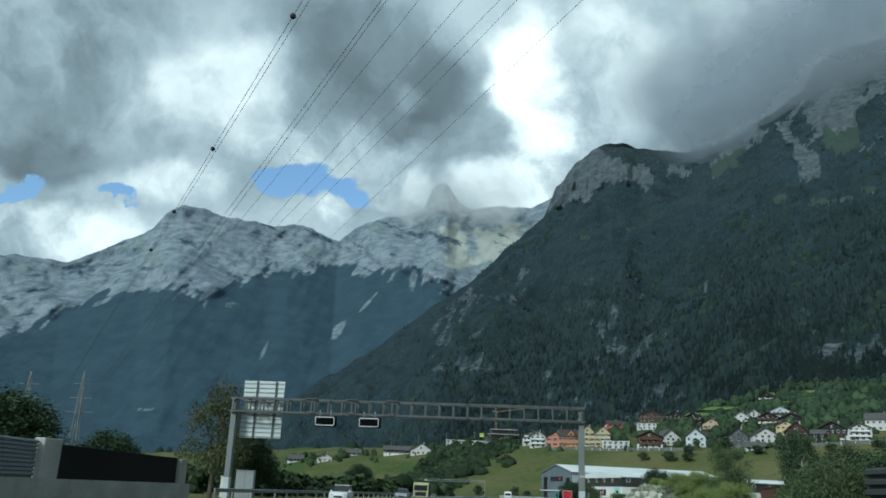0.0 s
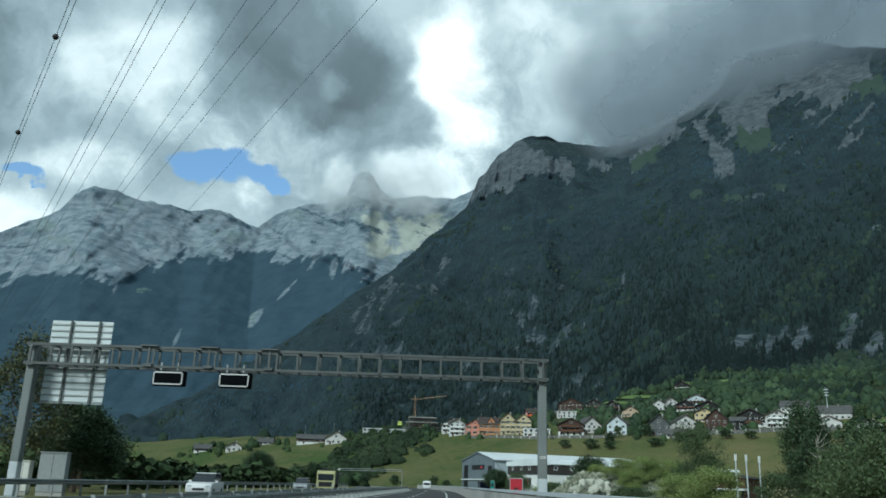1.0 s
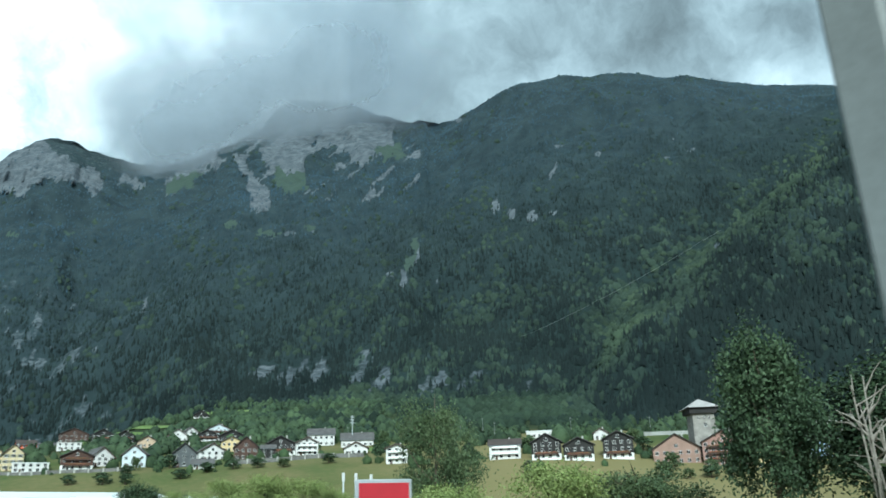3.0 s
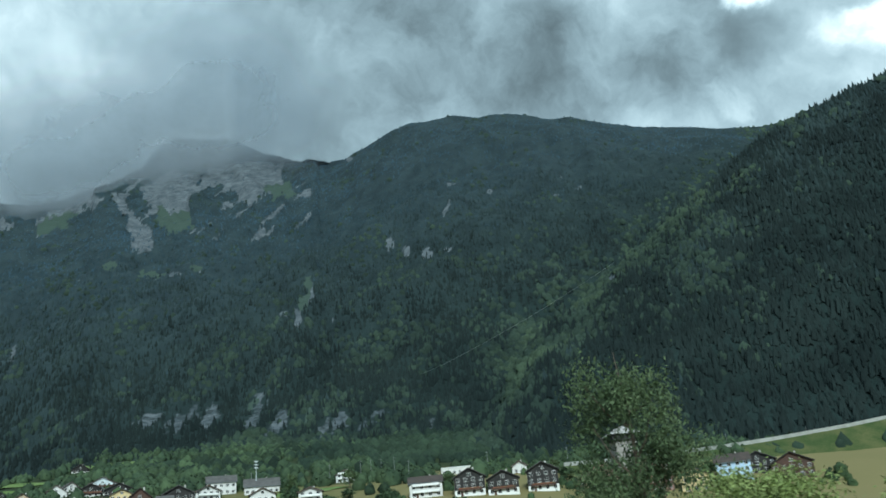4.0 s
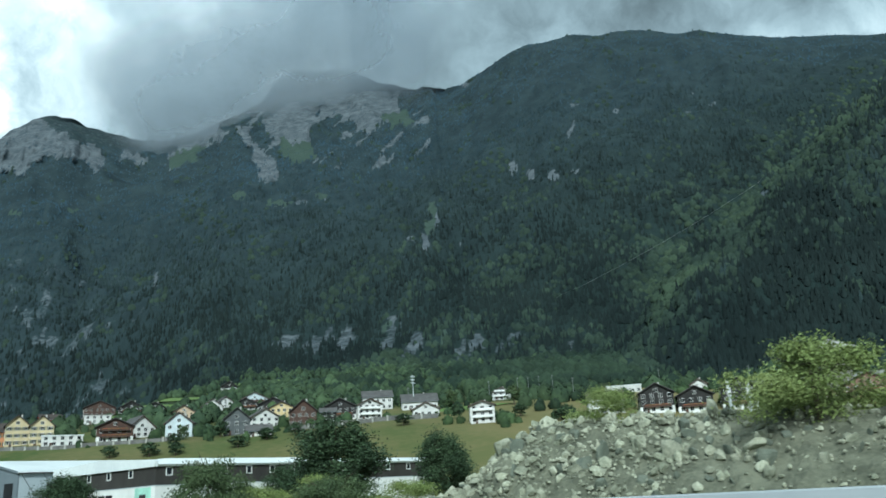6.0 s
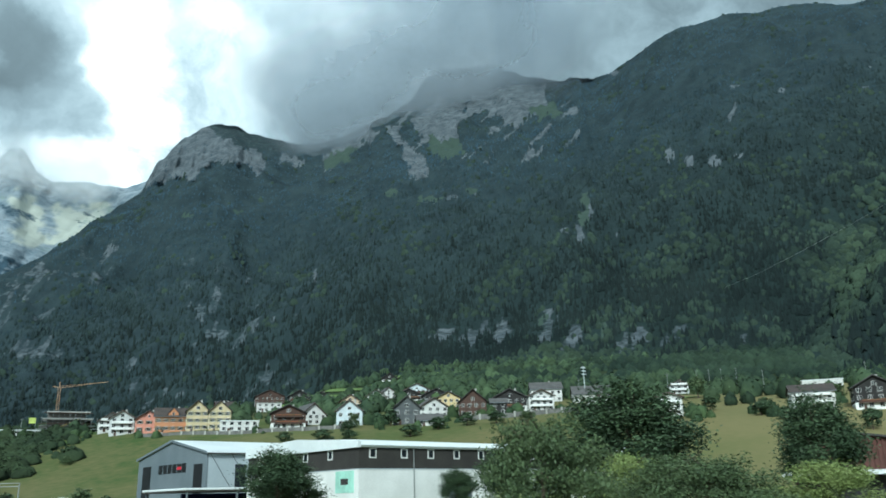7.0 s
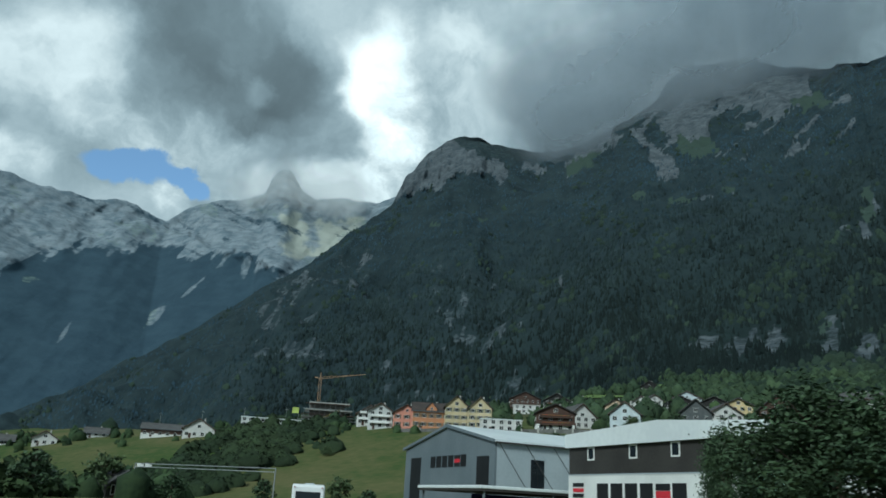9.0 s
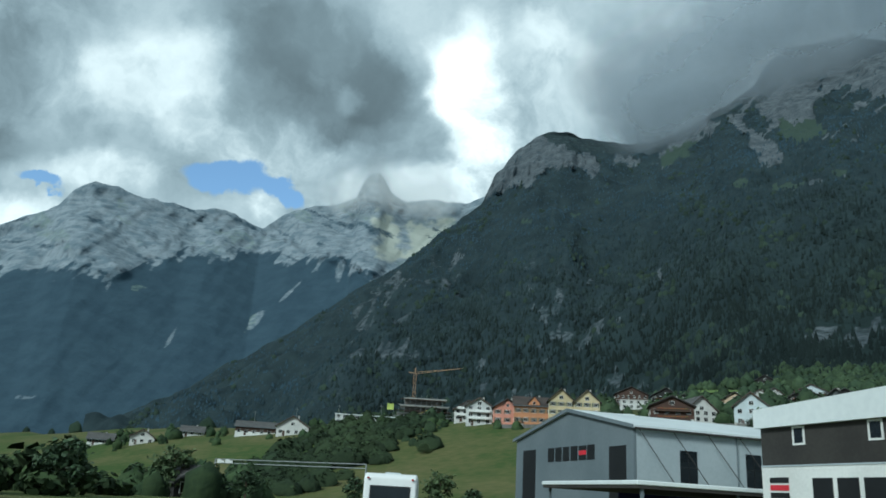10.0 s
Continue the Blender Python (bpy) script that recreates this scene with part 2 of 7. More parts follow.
# azimuth from CENTRE, distance of the crest, its elevation over the eye
CREST = [(-20, 1900, 2.7), (-14, 1900, 6.2), (-8.8, 1950, 9.8), (-6.5, 2000, 11.6), (-3.3, 2050, 13.8), (-0.8, 2100, 15.6), (1.7, 2300, 17.8), (4.6, 2600, 20.2), (5.3, 2650, 21.9),
         (5.9, 2700, 22.6), (6.5, 2720, 23.5), (8.2, 2780, 24.75), (9.6, 2800, 25.15), (10.6, 2800, 25.1), (11.8, 2800, 24.65), (14.7, 2800, 24.15), (16.5, 2820, 24.2), (18.5, 2860, 24.8),
         (20.9, 2900, 25.8), (23.7, 2950, 27.3), (24.6, 2980, 28.5), (26.1, 3000, 29.4), (30.5, 3000, 29.5), (32.3, 2950, 28.8), (35, 2800, 28.2), (37.6, 2600, 28.0), (39.3, 2500, 28.3),
         (41.2, 2480, 29.1), (43.0, 2470, 29.9), (44.8, 2450, 30.4), (47.9, 2430, 30.45), (52.5, 2400, 30.15), (57.6, 2350, 29.0), (62.4, 2300, 27.6), (71, 2300, 25.4), (90, 2300, 24.7), (112, 2200, 24.7)]
# the front ridge of the high massif, under the misty upper tier: azimuth, elevation
MASSIF = [(20.5, 25.5), (22.7, 26.3), (26.2, 27.3), (29.4, 27.8), (31.5, 28.1), (34.1, 27.9), (37, 27.9)]
FAR_CREST = [(-75, 1000), (-45, 1050), (-33.5, 1082), (-29.5, 1100), (-26.8, 1220), (-24.5, 1340), (-23.7, 1440), (-22.5, 1515), (-21.6, 1508), (-18.4, 1478), (-16.1, 1457), (-14.6, 1484), (-13.2, 1468), (-11.1, 1401), (-9.6, 1500),
             (-9.1, 1530), (-5.6, 1620), (-4.75, 1650), (-4.4, 1745), (-3.9, 1800), (-3.3, 1812), (-2.9, 1795), (-2.6, 1750), (-2.2, 1700), (-1.05, 1661), (3.55, 1668), (6.4, 1784), (14, 1800)]
# a nearer rocky ridge in front of the far crest: azimuth, elevation
FAR_INNER = [(-75, 9), (-34, 11.6), (-27, 13.2), (-23.1, 15.2), (-21.3, 16.1), (-18, 15.6), (-15.1, 15.3), (-14, 16.4), (-12.4, 17.0), (-11, 16.8), (-9.4, 16.5), (-5.9, 15.8), (-2.8, 14.4), (0, 13), (14, 12)]
FAR_TREELINE = [(-75, 5), (-34, 7.8), (-31, 9.2), (-29.7, 10.4), (-26.4, 11.9), (-22.8, 12.7), (-21.2, 12.5), (-18.9, 13.2), (-17.5, 14.1), (-15.1, 15.0), (-13.6, 14.9), (-12.6, 15.4), (-10.9, 15.2), (-8.9, 15.2), (-5.9, 15.4), (-4.2, 15.1), (-2.4, 14.2), (0, 13.4), (14, 13)]
SPUR = [(38, 840, 60), (44, 850, 120), (50, 870, 230), (53.5, 900, 310), (58, 950, 363), (64.4, 1020, 451), (69, 1080, 500), (71.3, 1100, 526), (75.5, 1120, 549), (80.7, 1130, 560), (95, 1150, 570), (120, 1150, 500)]

# outlines of bare ground high on the valley side, in degrees: azimuth, elevation
HEAD_CLIFF = [(4.3, 19.9), (5.2, 22.3), (6.4, 24.0), (8.2, 25.2), (9.4, 24.3), (10.8, 23.7), (12.2, 23.4), (13.0, 22.6), (12.4, 21.7), (11.0, 22.4), (9.1, 22.5), (7.9, 21.1), (6.4, 21.3)]
MASSIF_ROCKS = [
    [(21.7, 25.5), (23.2, 25.6), (23.1, 24.5), (24.3, 23.6), (24.9, 22.1), (23.2, 21.5), (23.5, 23.0), (22.5, 24.4)],
    [(23.7, 25.8), (24.9, 26.8), (26.3, 27.3), (27.8, 26.8), (27.4, 25.4), (27.5, 24.2), (25.6, 23.6), (24.7, 24.3)],
    [(28.0, 26.3), (28.7, 27.7), (31.5, 28.2), (34.2, 27.8), (34.3, 26.3), (32.6, 25.7), (31.3, 25.0), (30.5, 25.9), (29.5, 26.4)],
    [(17.0, 23.2), (18.5, 24.2), (20.6, 25.3), (21.2, 25.0), (19.6, 24.0), (18.4, 23.0), (17.8, 22.2), (16.9, 22.2)],
    [(14.0, 23.2), (15.7, 23.0), (15.6, 22.6), (14.0, 22.8)],
]
MASSIF_MEADOWS = [
    [(24.7, 24.9), (26.0, 24.3), (27.4, 24.6), (27.7, 23.4), (25.7, 22.9), (24.9, 23.9)],
    [(16.8, 22.8), (17.6, 23.4), (19.3, 24.2), (19.8, 23.8), (18.6, 22.9), (17.2, 22.1)],
    [(32.6, 26.4), (34.6, 26.5), (35.0, 25.8), (33.6, 25.2)],
]


def crest_at(az):
    d = spread_table([(r[0], r[1]) for r in CREST], az)
    return d, d * math.tan(radians(spread_table([(r[0], r[2]) for r in CREST], az)))


def ridged(x, y, size, seed):
    return 1 - 2 * abs(smooth_noise(x, y, size, 4, seed))


def within(outline, a, b):
    """Whether the point (a, b) lies inside an outline."""
    odd = False
    for (xa, ya), (xb, yb) in zip(outline, outline[1:] + outline[:1]):
        if (ya > b) != (yb > b) and a < xa + (xb - xa) * (b - ya) / (yb - ya):
            odd = not odd
    return odd


def elevation(x, y, z):
    return math.degrees(math.atan2(z - 1.35, math.hypot(x - CENTRE[0], y - CENTRE[1])))


def bare_high(az, el):
    """Rock and meadow on the limestone head and the massif, with frayed edges."""
    if not (3 < az < 36.5 and el > 19):
        return 0.0, 0.0
    a = az + 0.55 * smooth_noise(az * 10, el * 10, 9.0, 4, 3.7)
    b = el + 0.35 * smooth_noise(az * 10, el * 10, 7.0, 4, 8.1)
    if within(HEAD_CLIFF, a, b):
        return 1.0, 0.0
    if az < 15 and el > 23.5:
        return 0.32, 0.45
    if az > 20.5 and el > spread_table(MASSIF, az) + 0.1:
        return 0.55, 0.0
    grass = 1.0 if any(within(o, a, b) for o in MASSIF_MEADOWS) else 0.0
    rock = 0.85 if any(within(o, a, b) for o in MASSIF_ROCKS) else 0.0
    if not rock and az > 14.5 and el > 22.6 and smooth_noise(az * 10 - el * 14, el * 6, 9.0, 4, 21.0) > 0.38:
        rock = 0.6
    return rock * (1 - 0.6 * grass), grass


def pushed(x, y, z, away):
    """The point moved away from the valley's middle, along the line of sight."""
    d = math.hypot(x - CENTRE[0], y - CENTRE[1])
    k = 1 + away / d
    return CENTRE[0] + (x - CENTRE[0]) * k, CENTRE[1] + (y - CENTRE[1]) * k, 1.35 + (z - 1.35) * k


def valley_side(az, v):
    """A point of the wooded mountain: v runs from its foot (0) over its crest (1) and down behind."""
    a = radians(az)
    d1, z1 = crest_at(az)
    d0 = 820 / max(math.cos(radians(az - 38)), 0.35)
    d0 = min(d0, d1 - 600)
    d = d0 + (d1 - d0) * v
    x, y = CENTRE[0] + d * math.sin(a), CENTRE[1] + d * math.cos(a)
    z0 = land(CENTRE[0] + d0 * math.sin(a), CENTRE[1] + d0 * math.cos(a)) - 6
    front = 0.93
    if 20.5 < az < 37 and v < 1:
        d_front = d0 + (d1 - d0) * front
        z_front = d_front * math.tan(radians(spread_table(MASSIF, az)))
        if v < front:
            z = z0 + (z_front - z0) * (v / front) ** 1.14
        else:
            k = (v - front) / (1 - front)
            z = z_front + (z1 - z_front) * k - 22 * math.sin(math.pi * k)
    else:
        z = z0 + (z1 - z0) * (v**1.14 if v < 1 else 1 - 0.9 * (v - 1))
    if v < 1:
        # a nearer shoulder in front of the rounded summit
        back = min(max((az - 38) / 4, 0), 1)
        z += (z1 - z0) * 0.042 * back * math.sin(math.pi * min(max((v - 0.55) / 0.38, 0), 1))
    amp = min(v / 0.15, 1) * (1.0 if v < 0.86 else max(1 - (v - 0.86) / 0.08, 0.1))
    z += amp * (44 * ridged(x, y, 420, 1.7) + 34 * smooth_noise(x, y, 160, 4, 5.2) + 9 * smooth_noise(x, y, 40, 2, 8.8) - 14)
    if v >= 0.86:
        z += 9 * smooth_noise(x, y, 70, 3, 2.2)
        if az < 13:
            z += 16 * math.exp(-((az - 6) / 2) ** 2) * smooth_noise(x, y, 60, 4, 12.2)
    if v < 1.02 and 3 < az < 36.5:
        el = elevation(x, y, z)
        rock, grass = bare_high(az, el)
        if rock > 0.5 and az < 13.5:
            # a steep wall with upright clefts
            return pushed(x, y, z, 30 * ridged(az * 10, el * 2.2, 7.0, 14.1) + 15 * ridged(az * 10, el * 5, 2.6, 15.5) - 34)
        if rock > 0.5:
            return pushed(x, y, z, rock * (18 * ridged(az * 10 + el * 9, el * 4, 11.0, 14.1) + 9 * ridged(az * 10 + el * 5, el * 6, 4.0, 15.5) - 22))
    return x, y, z


def far_strata(az, el):
    """Beds of rock that dip away on both sides of the peak: values from -1 to 1."""
    dip = 0.34 if az > -22 else -0.30
    across = el + dip * (az + 22)
    return smooth_noise(az * 1.6, across * 16, 8.0, 4, 5.1), smooth_noise(az * 5, across * 34, 8.0, 3, 9.4)


def far_side(az, v):
    a = radians(az)
    d0, d1 = 2300, 4500
    z1 = spread_table(FAR_CREST, az)
    d = d0 + (d1 - d0) * v
    x, y = CENTRE[0] + d * math.sin(a), CENTRE[1] + d * math.cos(a)
    z = -10 + (z1 + 10) * (v**1.25 if v < 1 else 1 - 0.9 * (v - 1))
    if v > 0.9:
        z += 18 * smooth_noise(x, y, 110, 4, 1.2)
    if v > 1.0:
        return x, y, z
    el = elevation(x, y, z)
    top = min((1 - v) / 0.06, 1)
    inner = spread_table(FAR_INNER, az) + 0.35 * smooth_noise(az * 10, 0, 6.0, 4, 2.4)
    step = min(max((inner - el) / 0.35 + 0.5, 0), 1)
    away = -190 * step * step * (3 - 2 * step) + 50
    bare = min(max((el - spread_table(FAR_TREELINE, az)) / 1.0 + 0.5, 0), 1)
    s1, s2 = far_strata(az, el)
    away += bare * (20 * s1 + 9 * s2 + 34 * ridged(az * 10 - el * 8, el * 3, 26.0, 6.6) + 110 * ridged(az * 10 + el * 12, el * 6, 75.0, 16.6) - 60)
    away += (1 - bare) * min(v / 0.2, 1) * (17 * ridged(az * 10 - el * 5, el * 3, 60.0, 4.4) + 5 * ridged(az * 10 - el * 6, el * 4, 14.0, 7.7) - 18)
    return pushed(x, y, z, away * top)


def spur_side(az, v):
    a = radians(az)
    d1 = spread_table([(r[0], r[1]) for r in SPUR], az)
    z1 = spread_table([(r[0], r[2]) for r in SPUR], az) * d1 / 1100
    d0 = 560
    d = d0 + (d1 - d0) * v
    x, y = CENTRE[0] + d * math.sin(a), CENTRE[1] + d * math.cos(a)
    z0 = land(CENTRE[0] + d0 * math.sin(a), CENTRE[1] + d0 * math.cos(a)) - 8
    z = z0 + (z1 - 16 - z0) * (v if v < 1 else 1 - 1.3 * (v - 1))
    amp = min(v / 0.2, 1) * (1.0 if v < 0.9 else 0.3)
    return x, y, z + amp * (14 * ridged(x, y, 180, 3.3) + 8 * smooth_noise(x, y, 60, 3, 7.7) - 6)


def patch(az, v, spots, n):
    """How far a spot lies inside one of the listed patches: azimuth, share of the way up, half widths, lean."""
    best = 0.0
    for p_az, p_v, w, h, lean in spots:
        if abs(v - p_v) < 2.2 * h and abs(az - p_az) < 2.2 * w + 2.2 * abs(lean):
            r = ((az - p_az - lean * (v - p_v) / h) / w) ** 2 + ((v - p_v) / h) ** 2
            best = max(best, min(max((1.1 - r + 1.5 * n) * 1.6, 0), 1))
    return best


def rockiness(az, v, x, y, z, kind):
    """How bare a spot is (0 wooded, 1 rock), how much of it is meadow, and how sunlit its stone is painted."""
    el = elevation(x, y, z)
    if kind == "spur":
        return patch(az, v, SLIDES, 0.0), 0.0, 0.0
    n = smooth_noise(x, y, 170, 5, 11.0)
    fall = smooth_noise(az * 9, el * 12, 9.0, 4, 3.3)
    if kind == "far":
        s1, s2 = far_strata(az, el)
        finger = smooth_noise(az * 9 - el * 7, el * 3, 7.0, 4, 13.3)
        rock = min(max((el - spread_table(FAR_TREELINE, az) + 0.9 * finger + 0.5 * s1) / 0.5 + 0.3, 0), 1)
        rock *= 1 - 0.75 * min(max((0.9 * s1 + 0.6 * smooth_noise(az * 8, el * 20, 9.0, 4, 31.0) - 0.22) * 3, 0), 1)
        rock = max(rock, 0.5 * patch(az, el, GULLIES, 0.5 * n + 0.4 * fall))
        grass = min(max((smooth_noise(az * 10 + el * 9, el * 20, 30.0, 4, 21.0) - 0.12) * 2.2, 0), 0.5) * rock
        pale = 0.8 * patch(az, el, SUNLIT_ROCK, 0.9 * smooth_noise(az * 10, el * 14, 8.0, 4, 17.0))
        return rock, max(grass, 0.5 * patch(az, el, FAR_ALPS, 0.8 * fall)), pale
    rock, grass = bare_high(az, el)
    rag = 0.5 * n + 0.8 * smooth_noise(az * 16, el * 16, 7.0, 3, 6.6)
    rock = max(rock, 0.75 * patch(az, el, CRAGS, 0.7 * rag + 0.4 * fall), 0.5 * patch(az, el, SLABS, rag))
    low = min(max(az + 8, 0) / 4, 1) * min(max(20 - az, 0) / 5, 1) * min(max((el - 4) / 2, 0), 1) * min(max((19 - el) / 4, 0), 1)
    rock = max(rock, low * min(max((0.8 * n + 0.9 * smooth_noise(x, y, 60, 4, 33.0) + 0.9 * smooth_noise(az * 12 - el * 6, el * 8, 6.0, 4, 9.3) - 0.38) * 1.6, 0), 0.45))
    rock = max(rock, min(max(0.8 * n + 0.9 * fall + 0.9 * smooth_noise(x, y, 45, 3, 31.0) - 1.3, 0) * 3, 0.7) * (9 < el < 26))
    return rock, max(grass, patch(az, el, ALPS, 0.8 * rag)), 0.0


# patches of the slopes: azimuth, elevation, half widths, lean
ALPS = [(7.5, 18.6, 0.9, 0.22, 0.2), (11.0, 19.2, 0.6, 0.18, 0.2), (36.1, 19.5, 0.5, 0.8, 0.1), (35.7, 18.2, 0.35, 0.6, 0.1), (22.0, 20.7, 0.6, 0.28, 0.2), (24.8, 20.25, 0.95, 0.26, -0.2), (27.7, 20.7, 0.75, 0.26, 0.3),
        (32.0, 11.4, 0.5, 0.5, 0.3), (36.0, 10.4, 0.3, 0.6, 0.2)]
CRAGS = [(24.9, 20.1, 0.6, 0.14, 0.0), (27.8, 20.5, 0.5, 0.14, 0.0), (34.7, 17.6, 0.7, 0.2, 0.2), (35.3, 16.9, 0.25, 0.6, 0.15), (36.3, 19.1, 0.25, 0.8, 0.1), (16.5, 14.8, 0.16, 0.8, 0.12), (3.0, 16.0, 0.3, 0.2, 0.1),
         (42.4, 22.0, 0.4, 0.6, 0.0), (43.6, 21.4, 0.3, 0.4, 0.0), (45.2, 21.2, 0.5, 0.45, 0.1), (46.9, 21.3, 0.4, 0.3, 0.0), (46.9, 24.0, 0.2, 0.5, 0.2), (47.3, 24.5, 0.13, 0.2, 0.0), (50.4, 25.0, 0.3, 0.22, 0.0),
         (39.5, 28.1, 0.3, 0.2, 0.0), (55.5, 24.0, 0.35, 0.12, 0.0), (57.4, 24.2, 0.2, 0.1, 0.0)]
SLABS = [(25.2, 10.7, 0.7, 0.6, 0.5), (27.6, 10.7, 1.1, 1.0, 0.9), (29.3, 10.7, 0.6, 1.3, 0.6), (32.3, 10.8, 0.8, 1.6, 0.5), (33.9, 10.0, 0.8, 0.9, 0.4), (38.0, 9.7, 1.1, 1.0, 1.1),
         (40.8, 9.9, 1.0, 0.9, 0.8), (44.9, 9.3, 0.4, 0.6, 0.0), (56.0, 8.8, 0.6, 0.9, 0.3)]
SLIDES = [(59.2, 0.93, 0.42, 0.085, -0.7)]
GULLIES = [(-8.6, 13.2, 0.16, 1.0, 0.8), (-10.6, 11.2, 0.35, 0.9, 0.5), (-5.4, 14.8, 0.3, 0.9, 0.1), (-15.9, 9.4, 0.14, 0.9, 0.3), (-12.8, 15.4, 0.25, 0.7, 0.1), (-20.4, 12.0, 0.2, 0.6, 0.1), (-23.5, 4.6, 1.0, 0.1, 0.3)]
FAR_ALPS = [(-18.4, 12.2, 0.75, 0.24, 0.2), (-11.0, 10.8, 0.3, 0.9, 0.4)]
# patches of sunlight on the far rock, painted in as paler stone
SUNLIT_ROCK = [(-1.8, 17.2, 1.3, 1.4, 0.0), (0.6, 17.8, 1.8, 1.5, 1.0), (-3.0, 18.6, 0.9, 0.8, 0.0)]


def mountain_mat(name, wood, wood_2, rock, rock_2, grass, size, lo=0.8, hi=1.0, low_wood=(0.013, 0.022, 0.021), pale=(0.5, 0.52, 0.46)):
    m = bpy.data.materials.new(name)
    m.use_nodes = True
    t, l = m.node_tree.nodes, m.node_tree.links
    bsdf = t["Principled BSDF"]
    coord = t.new("ShaderNodeTexCoord").outputs["Object"]

    def nz(scale, detail=6, stretch=None):
        n = t.new("ShaderNodeTexNoise")
        n.inputs["Scale"].default_value, n.inputs["Detail"].default_value, n.inputs["Roughness"].default_value = scale, detail, 0.62
        src = coord
        if stretch:
            mp = t.new("ShaderNodeMapping")
            mp.inputs["Scale"].default_value = stretch
            l.new(coord, mp.inputs["Vector"])
            src = mp.outputs[0]
        l.new(src, n.inputs["Vector"])
        return n.outputs["Fac"]

    def ramp(f, lo, hi):
        r = t.new("ShaderNodeMapRange")
        l.new(f, r.inputs[0])
        r.inputs[1].default_value, r.inputs[2].default_value = lo, hi
        return r.outputs[0]

    def mix(f, a, b):
        n = t.new("ShaderNodeMix")
        n.data_type = "RGBA"
        l.new(f, n.inputs[0])
        for s, v in ((n.inputs[6], a), (n.inputs[7], b)):
            if isinstance(v, tuple):
                s.default_value = (*v, 1)
            else:
                l.new(v, s)
        return n.outputs[2]

    woods = mix(ramp(nz(1 / size), 0.4, 0.62), wood, wood_2)
    att = t.new("ShaderNodeAttribute")
    att.attribute_name = "bare"
    sep = t.new("ShaderNodeSeparateColor")
    l.new(att.outputs["Color"], sep.inputs[0])
    # attribute blue: from the clear dark wood to the haze-tinted wood
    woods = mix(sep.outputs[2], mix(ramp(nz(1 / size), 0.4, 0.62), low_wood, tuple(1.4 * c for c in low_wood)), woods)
    strata = nz(1 / (size * 0.7), 8, (0.9, 0.9, 1.5))
    gully = nz(1 / (size * 0.4), 9, (1.7, 1.7, 0.6))
    stones = mix(ramp(strata, 0.38, 0.62), rock, rock_2)
    stones = mix(ramp(gully, 0.55, 0.72), stones, tuple(0.72 * c for c in rock_2))
    # attribute alpha: sunlight painted on as a paler stone colour
    stones = mix(att.outputs["Alpha"], stones, pale)
    edge = t.new("ShaderNodeMath")
    edge.operation = "MULTIPLY_ADD"
    l.new(nz(1 / (size * 0.25)), edge.inputs[0])
    edge.inputs[1].default_value = 0.9
    l.new(sep.outputs[0], edge.inputs[2])
    c = mix(ramp(edge.outputs[0], lo, hi), woods, stones)
    edge2 = t.new("ShaderNodeMath")
    edge2.operation = "MULTIPLY_ADD"
    l.new(nz(1 / (size * 0.3)), edge2.inputs[0])
    edge2.inputs[1].default_value = 0.5
    l.new(sep.outputs[1], edge2.inputs[2])
    c = mix(ramp(edge2.outputs[0], 0.7, 0.9), c, grass)
    l.new(c, bsdf.inputs["Base Color"])
    bsdf.inputs["Roughness"].default_value, bsdf.inputs["Specular IOR Level"].default_value = 0.95, 0.1
    bp = t.new("ShaderNodeBump")
    bp.inputs["Strength"].default_value, bp.inputs["Distance"].default_value = 0.65, size * 0.17
    l.new(strata, bp.inputs["Height"])
    l.new(bp.outputs[0], bsdf.inputs["Normal"])
    return m


def haze_share(kind, p):
    """How much bluish haze tint is painted on: more with height on the side, all of it on the far massif."""
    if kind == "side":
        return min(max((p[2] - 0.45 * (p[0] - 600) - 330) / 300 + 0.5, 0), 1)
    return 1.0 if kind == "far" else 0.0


def relief(name, place, azs, vs, kind, material, label):
    rows, cols = len(vs), len(azs)
    v, bare = [], []
    for r in range(rows):
        for c in range(cols):
            az = azs[c]
            x, y, z = place(az, vs[r])
            v.append((x, y, z))
            bare.append(rockiness(az, vs[r], x, y, z, kind))
    f = [(r * cols + c, r * cols + c + 1, (r + 1) * cols + c + 1, (r + 1) * cols + c) for r in range(rows - 1) for c in range(cols - 1)]
    me = array_mesh(name, v, f, True)
    me.materials.append(material)
    att = me.attributes.new("bare", "FLOAT_COLOR", "POINT")
    att.data.foreach_set("color", np.array([(a, b, haze_share(kind, p), c) for (a, b, c), p in zip(bare, v)], dtype=np.float32).ravel())
    ob = tagged(new(name, me), label, "mountain", kind="structure")
    return ob, np.array(v).reshape(rows, cols, 3), np.array(bare)[:, :2].reshape(rows, cols, 2)


# bluish wood and rock tones carry painted haze; low_wood is the tone without it
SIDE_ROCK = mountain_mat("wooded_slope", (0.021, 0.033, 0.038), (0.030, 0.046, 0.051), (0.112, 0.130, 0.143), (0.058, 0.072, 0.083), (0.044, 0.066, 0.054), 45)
# blue-grey base colours put the distance haze on the massif's rock and woods
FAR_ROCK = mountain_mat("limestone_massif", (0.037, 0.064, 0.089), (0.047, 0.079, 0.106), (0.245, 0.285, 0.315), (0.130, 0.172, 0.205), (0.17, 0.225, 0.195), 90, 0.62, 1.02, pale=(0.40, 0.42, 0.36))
def steps(lo, hi, step):
    n = int((hi - lo) / step)
    return [lo + (hi - lo) * i / n for i in range(n + 1)]


